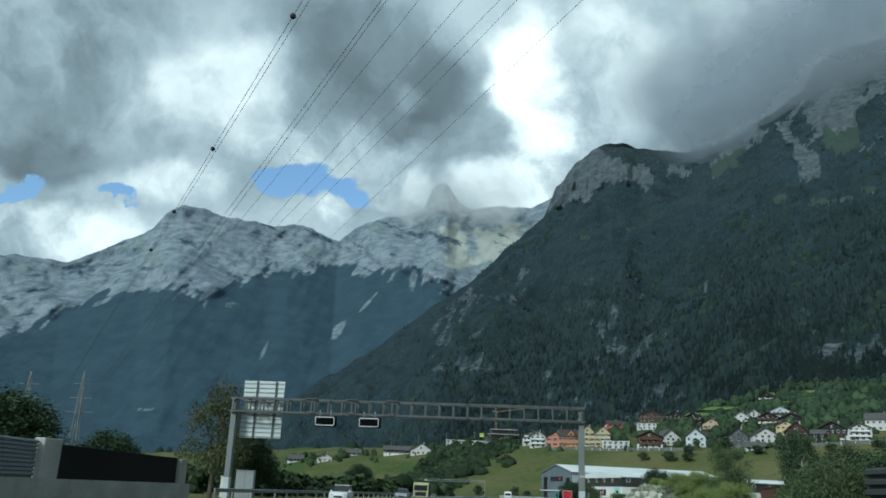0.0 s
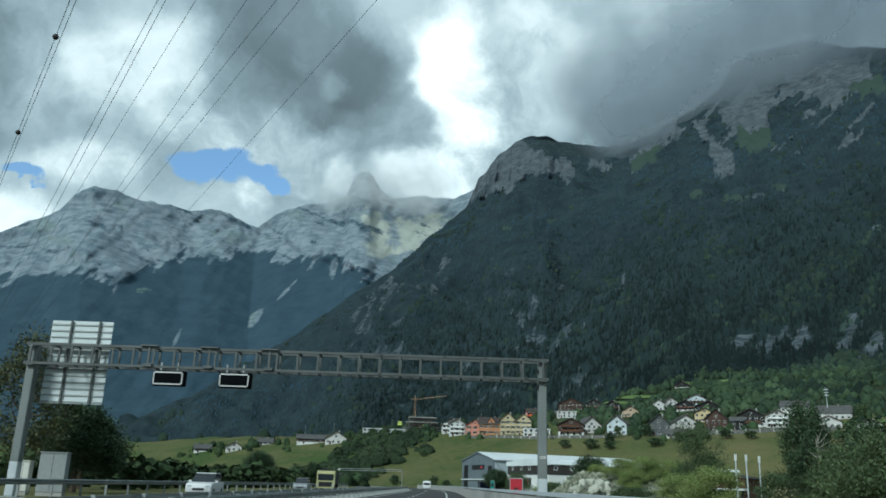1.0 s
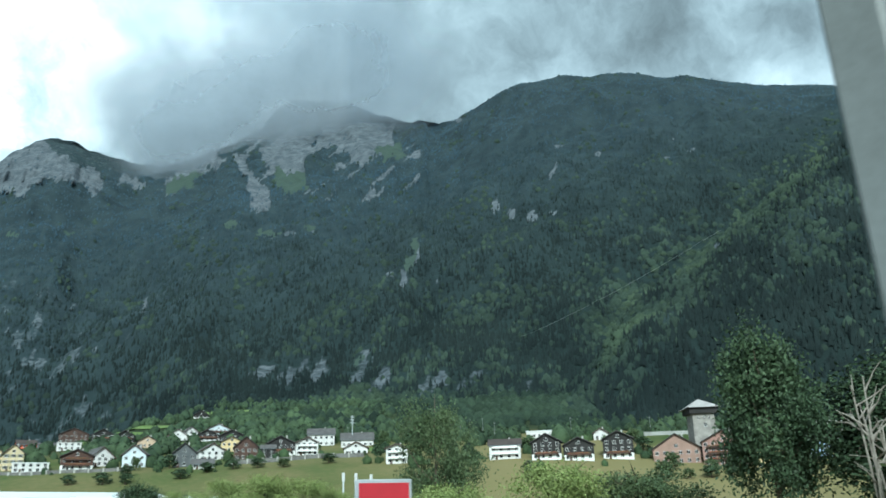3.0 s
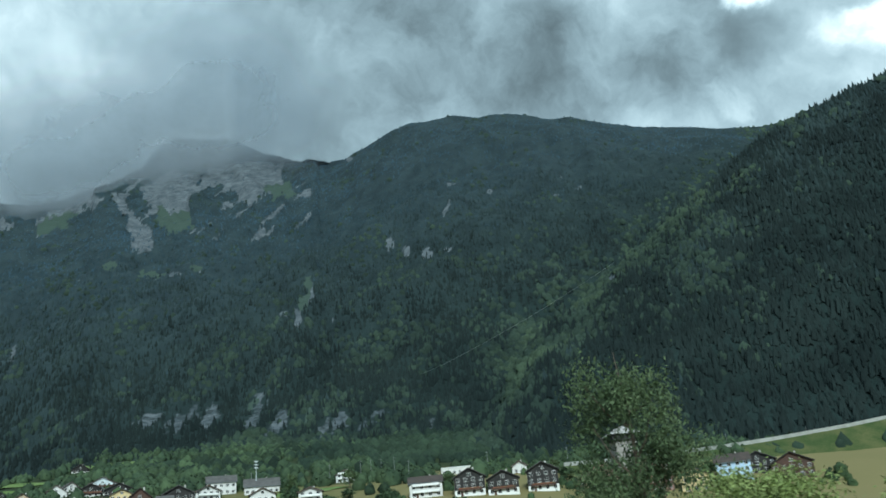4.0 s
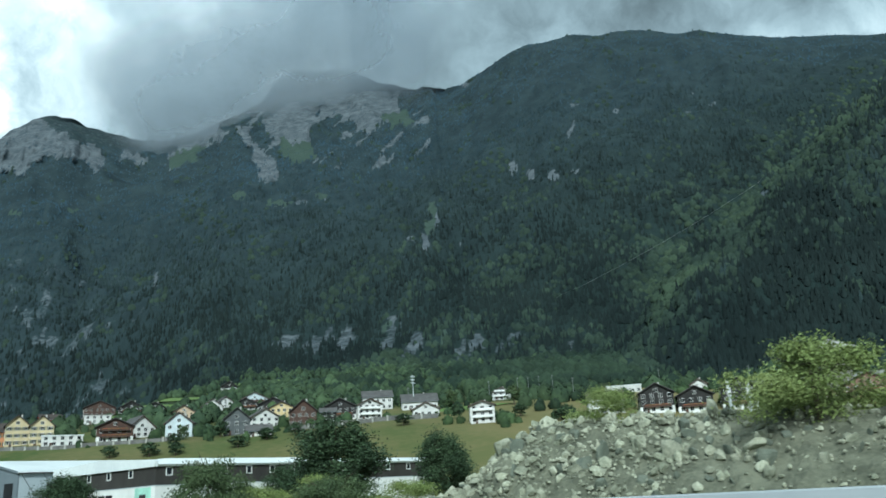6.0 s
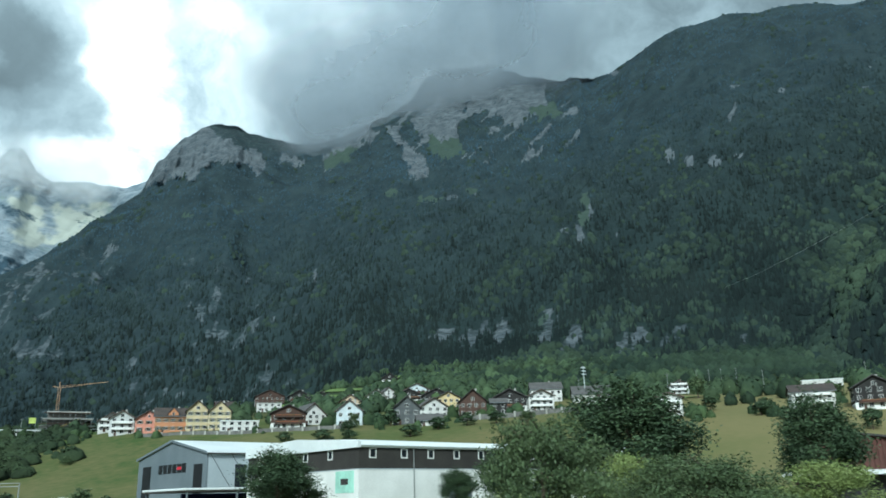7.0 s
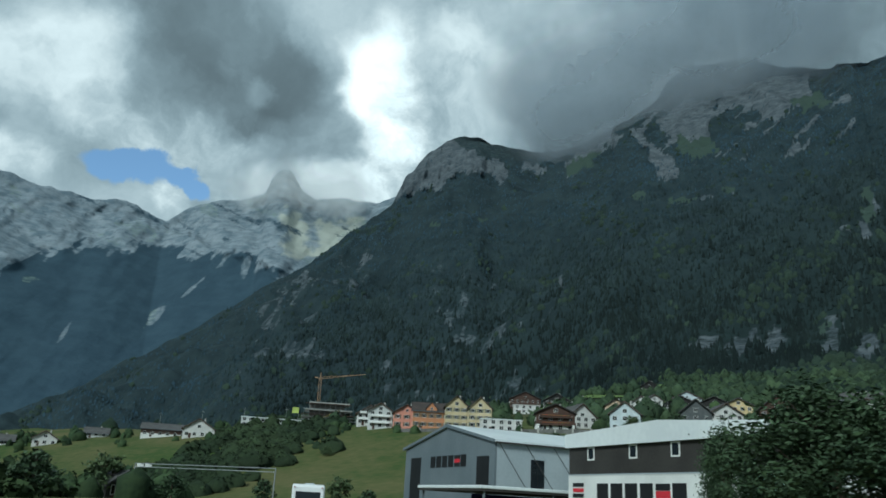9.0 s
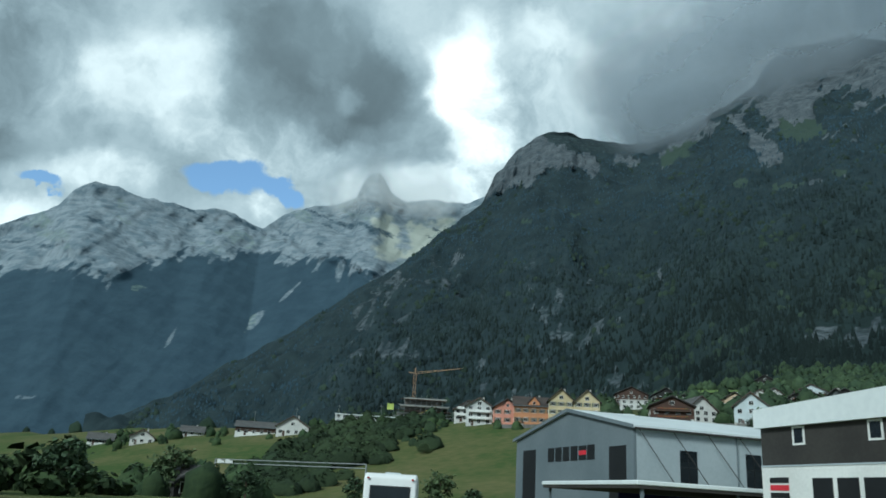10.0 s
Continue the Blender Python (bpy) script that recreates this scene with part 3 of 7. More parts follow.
AZ_SIDE = steps(-19.5, 3, 0.18) + steps(3.14, 36, 0.13) + steps(36.16, 64, 0.17) + steps(65, 112, 1.5)
AZ_FAR = steps(-75, -34, 1.0) + steps(-33.8, 13.5, 0.13)
AZ_SPUR = steps(38, 72, 0.25) + steps(73, 118, 1.5)
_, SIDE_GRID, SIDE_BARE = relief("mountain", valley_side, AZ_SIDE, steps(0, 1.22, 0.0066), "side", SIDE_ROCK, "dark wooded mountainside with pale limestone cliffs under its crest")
_, FAR_GRID, _ = relief("mountain", far_side, AZ_FAR, steps(0.0, 1.12, 0.0075), "far", FAR_ROCK, "grey limestone massif over wooded lower slopes, coloured blue for haze")
_, SPUR_GRID, SPUR_BARE = relief("mountain", spur_side, AZ_SPUR, steps(0, 1.3, 0.022), "spur", SIDE_ROCK, "steep forested spur in front of the mountainside")


def ground_mat():
    m = mat("meadow", (0.052, 0.084, 0.024), 0.95, (0.122, 0.116, 0.050), size=38, fine=3.0, bump=0.05, spec=0.1)
    t, l = m.node_tree.nodes, m.node_tree.links
    bsdf = t["Principled BSDF"]
    att = t.new("ShaderNodeAttribute")
    att.attribute_name = "wooded"
    mix = t.new("ShaderNodeMix")
    mix.data_type = "RGBA"
    l.new(att.outputs["Fac"], mix.inputs[0])
    l.new(bsdf.inputs["Base Color"].links[0].from_socket, mix.inputs[6])
    mix.inputs[7].default_value = (0.030, 0.042, 0.020, 1)
    dry = t.new("ShaderNodeAttribute")
    dry.attribute_name = "dry"
    hay = t.new("ShaderNodeMix")
    hay.data_type = "RGBA"
    l.new(dry.outputs["Fac"], hay.inputs[0])
    l.new(mix.inputs[6].links[0].from_socket, hay.inputs[6])
    hay.inputs[7].default_value = (0.190, 0.166, 0.078, 1)
    l.new(hay.outputs[2], mix.inputs[6])
    l.new(mix.outputs[2], bsdf.inputs["Base Color"])
    return m


def build_ground():
    """Valley floor and village slope as one sheet out to the horizon."""
    radii = [0] + [6 * 1.055**i for i in range(126)]
    radii = [r for r in radii if r < 4900] + [4900]
    n = 300
    v, f = [(CENTRE[0], CENTRE[1], -0.02)], []
    for r in radii[1:]:
        for i in range(n):
            a = 2 * math.pi * i / n
            x, y = CENTRE[0] + r * math.sin(a), CENTRE[1] + r * math.cos(a)
            v.append((x, y, land(x, y) - 0.02))
    f += [(0, 1 + (i + 1) % n, 1 + i) for i in range(n)]
    for k in range(len(radii) - 2):
        for i in range(n):
            a, b = 1 + k * n + i, 1 + k * n + (i + 1) % n
            f.append((a, b, b + n, a + n))
    me = array_mesh("ground", v, f, True)
    me.materials.append(ground_mat())
    wooded, dry = [], []
    for x, y, z in v:
        q, u = NX * x + NY * y, -NY * x + NX * y
        k = min(max((q - 560 + 90 * smooth_noise(x, y, 60, 3, 13.0)) / 60, 0), 1) if u < 420 else min(max((q - 500) / 40, 0), 1)
        wooded.append(k)
        dry.append(min(max((290 - u + 160 * smooth_noise(x, y, 60, 4, 41.0)) / 140, 0), 1) * (0.85 if u < 20 else max(0.85 - (u - 20) / 130, 0.24)))
    me.attributes.new("dry", "FLOAT", "POINT").data.foreach_set("value", np.array(dry, dtype=np.float32))
    me.attributes.new("wooded", "FLOAT", "POINT").data.foreach_set("value", np.array(wooded, dtype=np.float32))
    tagged(new("ground", me), "green valley meadow rising in a bank to the village", "ground", kind="structure")


build_ground()

# ---------------------------------------------------------------- woods on the slopes
def scatter(template_v, template_f, spots, sizes, turn=True):
    """One mesh of many copies of a small form at the given spots; sizes are (width, height)."""
    tv, tf = np.array(template_v, float), np.array(template_f, int)
    n, k = len(spots), len(tv)
    a = rng.uniform(0, 2 * np.pi, n)
    ca, sa = np.cos(a)[:, None], np.sin(a)[:, None]
    jit = 1 + rng.uniform(-0.16, 0.16, (n, k, 3))
    x, y, z = tv[:, 0][None] * jit[..., 0], tv[:, 1][None] * jit[..., 1], tv[:, 2][None] * (1 + 0.4 * (jit[..., 2] - 1))
    w, h = sizes[:, 0:1], sizes[:, 1:2]
    v = np.stack([(x * ca - y * sa) * w, (x * sa + y * ca) * w, z * h], -1) + np.asarray(spots)[:, None, :]
    f = (tf[None] + (np.arange(n) * k)[:, None, None]).reshape(-1, tf.shape[1])
    return v.reshape(-1, 3), f


def spruce_form(sides=6):
    v, f = [], []
    for z0, z1, r in ((0.0, 0.62, 0.5), (0.38, 1.0, 0.34)):
        b = len(v)
        v += [(r * math.cos(2 * math.pi * i / sides), r * math.sin(2 * math.pi * i / sides), z0 + (0.07 if i % 2 else -0.03)) for i in range(sides)] + [(0, 0, z1)]
        f += [(b + i, b + (i + 1) % sides, b + sides) for i in range(sides)]
    return v, f


def leafy_form(n, seed, lobes=7, tuft=0.18):
    """A broadleaf crown as loose tufts: n small leaning faces on a lumpy outline, one unit high and wide."""
    r = np.random.default_rng(seed)
    mid = r.normal(size=(lobes, 3))
    mid = mid / np.linalg.norm(mid, axis=1)[:, None] * [0.24, 0.24, 0.27] + [0, 0, 0.52]
    v, f = [], []
    for i in range(n):
        c = mid[i % lobes]
        d = r.normal(size=3)
        d /= np.linalg.norm(d)
        p = c + d * 0.24 * r.uniform(0.75, 1.1)
        p[2] = max(p[2], 0.02)
        side = np.cross(d, r.normal(size=3))
        side /= np.linalg.norm(side)
        up = np.cross(d, side) + 0.5 * d * r.uniform(-1, 1)
        s = tuft * r.uniform(0.75, 1.25)
        b = len(v)
        v += [tuple(p + side * s), tuple(p + up * s * 0.9), tuple(p - side * s), tuple(p - up * s * 0.9)]
        f.append((b, b + 1, b + 2, b + 3))
    return v, f


def crown_form(sides=7, seed=2):
    """A rounded broadleaf crown seen from afar: three uneven rings and a top."""
    r = np.random.default_rng(seed)
    v, f = [], []
    rings = ((0.06, 0.36), (0.34, 0.50), (0.68, 0.38))
    for z, w in rings:
        for i in range(sides):
            a = 2 * math.pi * (i + r.uniform(-0.25, 0.25)) / sides
            k = w * r.uniform(0.78, 1.15)
            v.append((k * math.cos(a), k * math.sin(a), z + r.uniform(-0.07, 0.07)))
    v.append((0.04, -0.03, 0.98))
    for q in range(2):
        f += [(q * sides + i, q * sides + (i + 1) % sides, (q + 1) * sides + (i + 1) % sides) for i in range(sides)]
        f += [(q * sides + i, (q + 1) * sides + (i + 1) % sides, (q + 1) * sides + i) for i in range(sides)]
    f += [(2 * sides + i, 2 * sides + (i + 1) % sides, 3 * sides) for i in range(sides)]
    return v, f


def dense_form(n, seed):
    """A closed crown with small tufts standing out of it."""
    va, fa = crown_form(8, seed)
    vb, fb = leafy_form(n, seed, 12, 0.08)
    k = len(va)
    return va + vb, [tuple(q) for q in fa] + [(k + a, k + b, k + c) for a, b, c, d in fb] + [(k + a, k + c, k + d) for a, b, c, d in fb]


def on_grid(grid, bare, count, azs, az_range, r_range, limit=0.3):
    """Random spots on a relief, more of them where its cells are larger, none on bare rock or meadow."""
    rows, cols, _ = grid.shape
    r0, r1 = int(r_range[0] * (rows - 1)), int(r_range[1] * (rows - 1))
    c0, c1 = (min(range(cols), key=lambda i: abs(azs[i] - a)) for a in az_range)
    cell = grid[r0:r1, c0:c1]
    du = np.linalg.norm((grid[r0:r1, c0 + 1:c1 + 1] - cell)[..., :2], axis=-1)
    dv = np.linalg.norm(grid[r0 + 1:r1 + 1, c0:c1] - cell, axis=-1)
    wt = (du * dv).ravel()
    pick = rng.choice(len(wt), count, p=wt / wt.sum())
    r, c = r0 + pick // (c1 - c0), c0 + pick % (c1 - c0)
    fr, fc = rng.random(count)[:, None], rng.random(count)[:, None]
    p = grid[r, c] * (1 - fr) * (1 - fc) + grid[r + 1, c] * fr * (1 - fc) + grid[r, c + 1] * (1 - fr) * fc + grid[r + 1, c + 1] * fr * fc
    ok = (bare[r, c].max(-1) < limit) | (rng.random(count) < 0.03)
    return p[ok]


# shade is put into this leaf colour, for trees outside the sun patches
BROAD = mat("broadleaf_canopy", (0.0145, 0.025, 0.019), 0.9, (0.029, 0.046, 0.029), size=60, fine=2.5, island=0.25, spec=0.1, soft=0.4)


def wood(name, form, spots, low, high, ratio, material, label, smooth=True, bury=0.0):
    spots = np.asarray(spots)
    h = rng.uniform(low, high, len(spots)) * (0.75 + 0.5 * rng.random(len(spots)) ** 2)
    sizes = np.stack([h * ratio * rng.uniform(0.8, 1.25, len(spots)), h], -1)
    spots = spots - np.stack([0 * h, 0 * h, 1.0 + bury * h], -1)
    v, f = scatter(*form, spots, sizes)
    me = array_mesh(name, v, f, smooth)
    me.materials.append(material)
    return tagged(new(name, me), label, "forest", kind="stuff")


BACK = 1.02 / 1.22
CONES, CROWNS = spruce_form(6), crown_form(8, 3)
# name, colour, second colour, least and greatest height, width to height, form, label
FOREST = {
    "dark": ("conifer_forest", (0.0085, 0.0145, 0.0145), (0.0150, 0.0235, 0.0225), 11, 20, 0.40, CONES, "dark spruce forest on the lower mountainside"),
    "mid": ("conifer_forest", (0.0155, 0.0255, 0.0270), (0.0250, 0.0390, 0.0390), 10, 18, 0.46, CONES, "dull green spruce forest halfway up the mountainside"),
    # the bluish tones of high and top paint haze into the forest colour
    "high": ("conifer_forest", (0.0200, 0.0350, 0.0430), (0.0290, 0.0480, 0.0570), 8, 15, 0.54, CONES, "spruce forest high on the mountainside, tinted bluish for haze"),
    "top": ("conifer_forest", (0.0270, 0.0500, 0.0700), (0.0360, 0.0630, 0.0850), 7, 13, 0.60, CONES, "thin spruce forest under the crest, tinted blue-grey for haze"),
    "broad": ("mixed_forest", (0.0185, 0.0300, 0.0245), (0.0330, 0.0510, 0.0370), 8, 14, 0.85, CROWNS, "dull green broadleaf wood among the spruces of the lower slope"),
    "bright": ("mixed_forest", (0.0245, 0.0390, 0.0275), (0.0430, 0.0640, 0.0400), 7, 13, 0.90, CROWNS, "light green broadleaf wood, brightened in colour along the sunlit rib"),
}


def wood_kind_and_haze(x, y, z):
    """Which trees stand at a spot: broadleaves low down and along the sunlit rib, spruces elsewhere, thinner with
    height and tinted bluer there for haze.
    """
    az, el = math.degrees(math.atan2(x - CENTRE[0], y - CENTRE[1])), elevation(x, y, z)
    n = 0.7 * smooth_noise(x, y, 130, 4, 43.0) + 0.6 * smooth_noise(x, y, 45, 3, 47.0) + 0.22 * rng.normal()
    # rib: the sunlit flank, whose light is put into brighter leaf colour
    rib = math.exp(-(((el - 13.1 - 0.585 * (az - 49) + 1.2) / 1.9) ** 2)) * min(max((az - 44) / 8, 0), 1)
    foot = min(max((11.5 - el) / 3.5, 0), 1) * min(max((az - 18) / 10, 0), 1) * min(max((56 - az) / 10, 0), 1)
    warm = min(max((az - 30) / 16, 0), 1) * min(max((74 - az) / 14, 0), 1) * min(max((24 - el) / 6, 0), 1)
    if 0.62 * rib + 0.36 * foot + n > 0.72:
        return "bright" if rib + foot > 0.25 else "mid"
    if 0.55 * rib + 0.58 * foot + 0.32 * warm + n > 0.56:
        return "broad"
    # level picks the haze tint: bluer higher up, far left and behind the shoulder
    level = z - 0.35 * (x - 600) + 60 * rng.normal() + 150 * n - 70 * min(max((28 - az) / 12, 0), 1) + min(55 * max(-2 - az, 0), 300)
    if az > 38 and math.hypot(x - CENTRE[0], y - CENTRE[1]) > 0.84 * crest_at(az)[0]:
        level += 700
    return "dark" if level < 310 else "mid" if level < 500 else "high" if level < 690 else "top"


SPOTS = np.concatenate([on_grid(SIDE_GRID, SIDE_BARE, 50000, AZ_SIDE, (-17, 66), (0.0, 0.5)), on_grid(SIDE_GRID, SIDE_BARE, 22000, AZ_SIDE, (-17, 72), (0.5, BACK)),
                        on_grid(SIDE_GRID, SIDE_BARE, 5000, AZ_SIDE, (16, 62), (0.0, 0.16)), on_grid(SPUR_GRID, SPUR_BARE, 15000, AZ_SPUR, (38, 80), (0.02, 0.82))])
AWAY = np.hypot(SPOTS[:, 0] - CENTRE[0], SPOTS[:, 1] - CENTRE[1])
TURNS = np.degrees(np.arctan2(SPOTS[:, 0] - CENTRE[0], SPOTS[:, 1] - CENTRE[1]))
SPOTS = SPOTS[~((TURNS > 3) & (TURNS < 37) & (AWAY > 0.975 * np.interp(TURNS, [r[0] for r in CREST], [r[1] for r in CREST])))]
KINDS = np.array([wood_kind_and_haze(*q) for q in SPOTS])
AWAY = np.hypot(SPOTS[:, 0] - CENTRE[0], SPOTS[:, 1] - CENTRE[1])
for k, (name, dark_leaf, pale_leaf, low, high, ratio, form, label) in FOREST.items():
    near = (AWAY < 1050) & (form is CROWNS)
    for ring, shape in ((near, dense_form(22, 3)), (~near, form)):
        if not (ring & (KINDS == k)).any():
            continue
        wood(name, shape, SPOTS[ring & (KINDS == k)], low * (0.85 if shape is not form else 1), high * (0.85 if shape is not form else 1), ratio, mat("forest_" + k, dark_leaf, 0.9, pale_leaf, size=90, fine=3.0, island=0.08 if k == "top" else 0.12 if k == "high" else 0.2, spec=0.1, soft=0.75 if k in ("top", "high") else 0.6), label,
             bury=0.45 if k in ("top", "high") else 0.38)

# ---------------------------------------------------------------- low clouds on the crests
def mist_mat(name, low, high, strength, colour):
    """Thin cloud: it thickens with height over its ragged underside and thins out again on top."""
    m = bpy.data.materials.new(name)
    m.use_nodes = True
    t, l = m.node_tree.nodes, m.node_tree.links
    t.clear()
    uv = t.new("ShaderNodeAttribute")
    uv.attribute_name = "thick"
    coord = t.new("ShaderNodeTexCoord").outputs["Object"]
    n = t.new("ShaderNodeTexNoise")
    n.inputs["Scale"].default_value, n.inputs["Detail"].default_value, n.inputs["Roughness"].default_value = 1 / 260, 7, 0.58
    l.new(coord, n.inputs["Vector"])
    a = t.new("ShaderNodeMath")
    a.operation = "MULTIPLY_ADD"
    l.new(n.outputs["Fac"], a.inputs[0])
    a.inputs[1].default_value = 1.3
    l.new(uv.outputs["Fac"], a.inputs[2])
    r = t.new("ShaderNodeMapRange")
    r.interpolation_type = "SMOOTHSTEP"
    l.new(a.outputs[0], r.inputs[0])
    r.inputs[1].default_value, r.inputs[2].default_value, r.inputs[4].default_value = low, high, strength
    clear, body, back, mix, add = t.new("ShaderNodeBsdfTransparent"), t.new("ShaderNodeBsdfDiffuse"), t.new("ShaderNodeBsdfTranslucent"), t.new("ShaderNodeMixShader"), t.new("ShaderNodeMixShader")
    body.inputs["Color"].default_value = back.inputs["Color"].default_value = colour
    add.inputs[0].default_value = 0.5
    l.new(body.outputs[0], add.inputs[1])
    l.new(back.outputs[0], add.inputs[2])
    l.new(r.outputs[0], mix.inputs[0])
    l.new(clear.outputs[0], mix.inputs[1])
    l.new(add.outputs[0], mix.inputs[2])
    out = t.new("ShaderNodeOutputMaterial")
    l.new(mix.outputs[0], out.inputs["Surface"])
    return m


MIST = mist_mat("grey_drifting_cloud", 0.4, 1.6, 0.48, (0.45, 0.51, 0.565, 1))
WHITE_MIST = mist_mat("white_drifting_cloud", 0.6, 1.4, 0.18, (0.95, 0.95, 0.95, 1))


def cloud_bank(name, layers, az0, az1, edge, top, distance, step, label, material):
    """Billowing veils one behind the other; edge(az): height of the underside as an angle, top: how far it reaches above."""
    cols, rows = 60, 26
    for k in range(layers):
        v, thick = [], []
        for r in range(rows):
            for c in range(cols):
                u, w = c / (cols - 1), r / (rows - 1)
                az = az0 + (az1 - az0) * u
                el = edge(az) + (top + 1.0) * w - 1.0
                d = distance(az) + step * k + 20 * noise.noise(Vector((az * 0.5, el * 0.5, k * 3.3)))
                a = radians(az)
                v.append((CENTRE[0] + d * math.sin(a), CENTRE[1] + d * math.cos(a), 1.35 + d * math.tan(radians(el))))
                rim = min(u / 0.25, (1 - u) / 0.3, 1.0)
                thick.append(min(w / 0.22, 1) * 0.8 * min((1 - w) / 0.65, 1) * max(rim, 0) - (1 - min((1 - w) / 0.65, 1)) * 0.75 - (1 - max(rim, 0)) * 0.75)
        f = [(r * cols + c, r * cols + c + 1, (r + 1) * cols + c + 1, (r + 1) * cols + c) for r in range(rows - 1) for c in range(cols - 1)]
        me = array_mesh(name, v, f, True)
        me.materials.append(material)
        me.attributes.new("thick", "FLOAT", "POINT").data.foreach_set("value", np.array(thick, dtype=np.float32))
        tagged(new(name, me), label, "cloud", kind="stuff")


def thicket():
    out = []
    for _ in range(260):
        y = rng.uniform(105, 330)
        x = lane_x(y) - rng.uniform(28, 60)
        out.append((x, y, 0.0))
    return np.array(out)


wood("roadside_thicket", leafy_form(170, 21, 12, 0.095), thicket(), 3.0, 5.5, 1.2, mat("dark_thicket", (0.026, 0.042, 0.02), 0.9, (0.042, 0.064, 0.026), size=14, fine=1, island=0.5, spec=0.15), "dark roadside thicket beyond the opposite carriageway")


def gully_shrubs():
    out = []
    line = [(14, 640), (2, 655), (-12, 630), (-20, 600), (6, 575), (-8, 570), (-24, 550), (4, 552), (-10, 527), (-2, 520), (-20, 525), (-32, 510), (-26, 490), (-31, 482), (-35, 470), (-22, 466)]
    for x, y in line:
        for _ in range(30):
            a, b = x + rng.normal() * 7, y + rng.normal() * 12
            out.append((a, b, land(a, b)))
    return np.array(out)


wood("bank_shrubs", dense_form(120, 9), gully_shrubs(), 3.5, 7.0, 1.25, mat("dark_shrub", (0.018, 0.030, 0.016), 0.9, (0.034, 0.051, 0.024), size=30, fine=1, island=0.35, spec=0.15, soft=0.5), "dark shrubs filling the gully in the meadow bank")
cloud_bank("cloud_bank", 5, 7, 44, lambda az: spread_table([(7, 26.2), (12, 24.4), (16, 23.0), (20, 24.4), (24, 26.4), (28, 28.1), (32, 28.1), (37, 27.5), (44, 31.5)], az), 15.0,
           lambda az: spread_table([(8, 2740), (20, 2830), (30, 2930), (37, 2580), (42, 2440)], az), -65, "low grey cloud hanging on the mountain crest", MIST)
cloud_bank("cloud_bank", 4, -10, 6, lambda az: spread_table([(-10, 20.0), (-6, 19.3), (-3.5, 20.2), (0, 19.8), (6, 20.2)], az), 5.0, lambda az: 4300, -50, "white cloud wrapped round the far peak", WHITE_MIST)

# ---------------------------------------------------------------- shared surfaces
STEEL_GREY = mat("grey_sheet_cladding", (0.16, 0.19, 0.21), 0.55, (0.13, 0.16, 0.18), size=6, fine=0.4, bump=0.004)
CLAD_LIGHT = mat("light_sheet_cladding", (0.42, 0.47, 0.50), 0.5, (0.36, 0.41, 0.44), size=7, fine=0.4, bump=0.004)
ROOF_PALE = mat("pale_metal_roof", (0.74, 0.78, 0.78), 0.45, (0.64, 0.68, 0.69), size=9, fine=0.5, bump=0.004)
WHITE_WALL = mat("white_render", (0.76, 0.77, 0.75), 0.85, (0.64, 0.65, 0.63), size=4, fine=0.2, bump=0.005)
DARK_BAND = mat("dark_brown_cladding", (0.030, 0.028, 0.026), 0.7, (0.045, 0.042, 0.038), size=3, fine=0.2, bump=0.005)
BLACK = mat("black_paint", (0.015, 0.016, 0.018), 0.5, size=2)
RED = mat("red_paint", (0.60, 0.03, 0.05), 0.5, (0.5, 0.03, 0.045), size=2)
TEAL = mat("teal_sheet", (0.0, 0.23, 0.19), 0.45, (0.0, 0.19, 0.16), size=1.5)
MINT = mat("mint_panel", (0.42, 0.72, 0.60), 0.6, size=2)
GLASS = glass_mat()
GALV = mat("galvanised_steel", (0.33, 0.35, 0.35), 0.5, (0.24, 0.26, 0.26), size=1.2, fine=0.08, metal=0.55, bump=0.002)
GANTRY = mat("weathered_gantry_steel", (0.115, 0.124, 0.122), 0.6, (0.08, 0.088, 0.086), size=1.3, fine=0.06, metal=0.35, bump=0.002)
POST_PAINT = mat("grey_post_paint", (0.19, 0.21, 0.205), 0.55, (0.15, 0.165, 0.16), size=2.2, fine=0.1, bump=0.002)
PALE_PAINT = mat("pale_grey_paint", (0.50, 0.54, 0.56), 0.55, (0.43, 0.47, 0.49), size=1.5)
CONCRETE = mat("weathered_concrete", (0.42, 0.42, 0.39), 0.9, (0.30, 0.30, 0.28), size=2.5, fine=0.12, bump=0.01)
ASPHALT = mat("asphalt", (0.055, 0.056, 0.058), 0.9, (0.04, 0.041, 0.043), size=5, fine=0.05, bump=0.004)
LINE = mat("white_road_paint", (0.7, 0.7, 0.68), 0.7, (0.5, 0.5, 0.48), size=1.5)
BARK = mat("bark", (0.11, 0.085, 0.06), 0.95, (0.06, 0.048, 0.036), size=0.6, fine=0.05, bump=0.02)
DEADWOOD = mat("bleached_dead_wood", (0.30, 0.28, 0.24), 0.9, (0.2, 0.18, 0.15), size=0.6, fine=0.05, bump=0.01)
LEAF = mat("leaf", (0.052, 0.080, 0.036), 0.6, (0.084, 0.116, 0.052), size=3, fine=0.3, island=0.38, spec=0.2)
LEAF_DARK = mat("dark_leaf", (0.034, 0.058, 0.030), 0.6, (0.053, 0.084, 0.040), size=3, fine=0.3, island=0.42, spec=0.2)
LEAF_LIGHT = mat("pale_willow_leaf", (0.155, 0.205, 0.062), 0.6, (0.215, 0.26, 0.095), size=3, fine=0.3, island=0.3, spec=0.2)
STONE = mat("pale_quarry_stone", (0.37, 0.38, 0.29), 0.9, (0.17, 0.185, 0.13), size=1.4, fine=0.1, bump=0.04, island=0.25)
GRAVEL = mat("grey_rubble", (0.080, 0.086, 0.060), 0.95, (0.165, 0.172, 0.122), size=1.2, fine=0.16, bump=0.15)


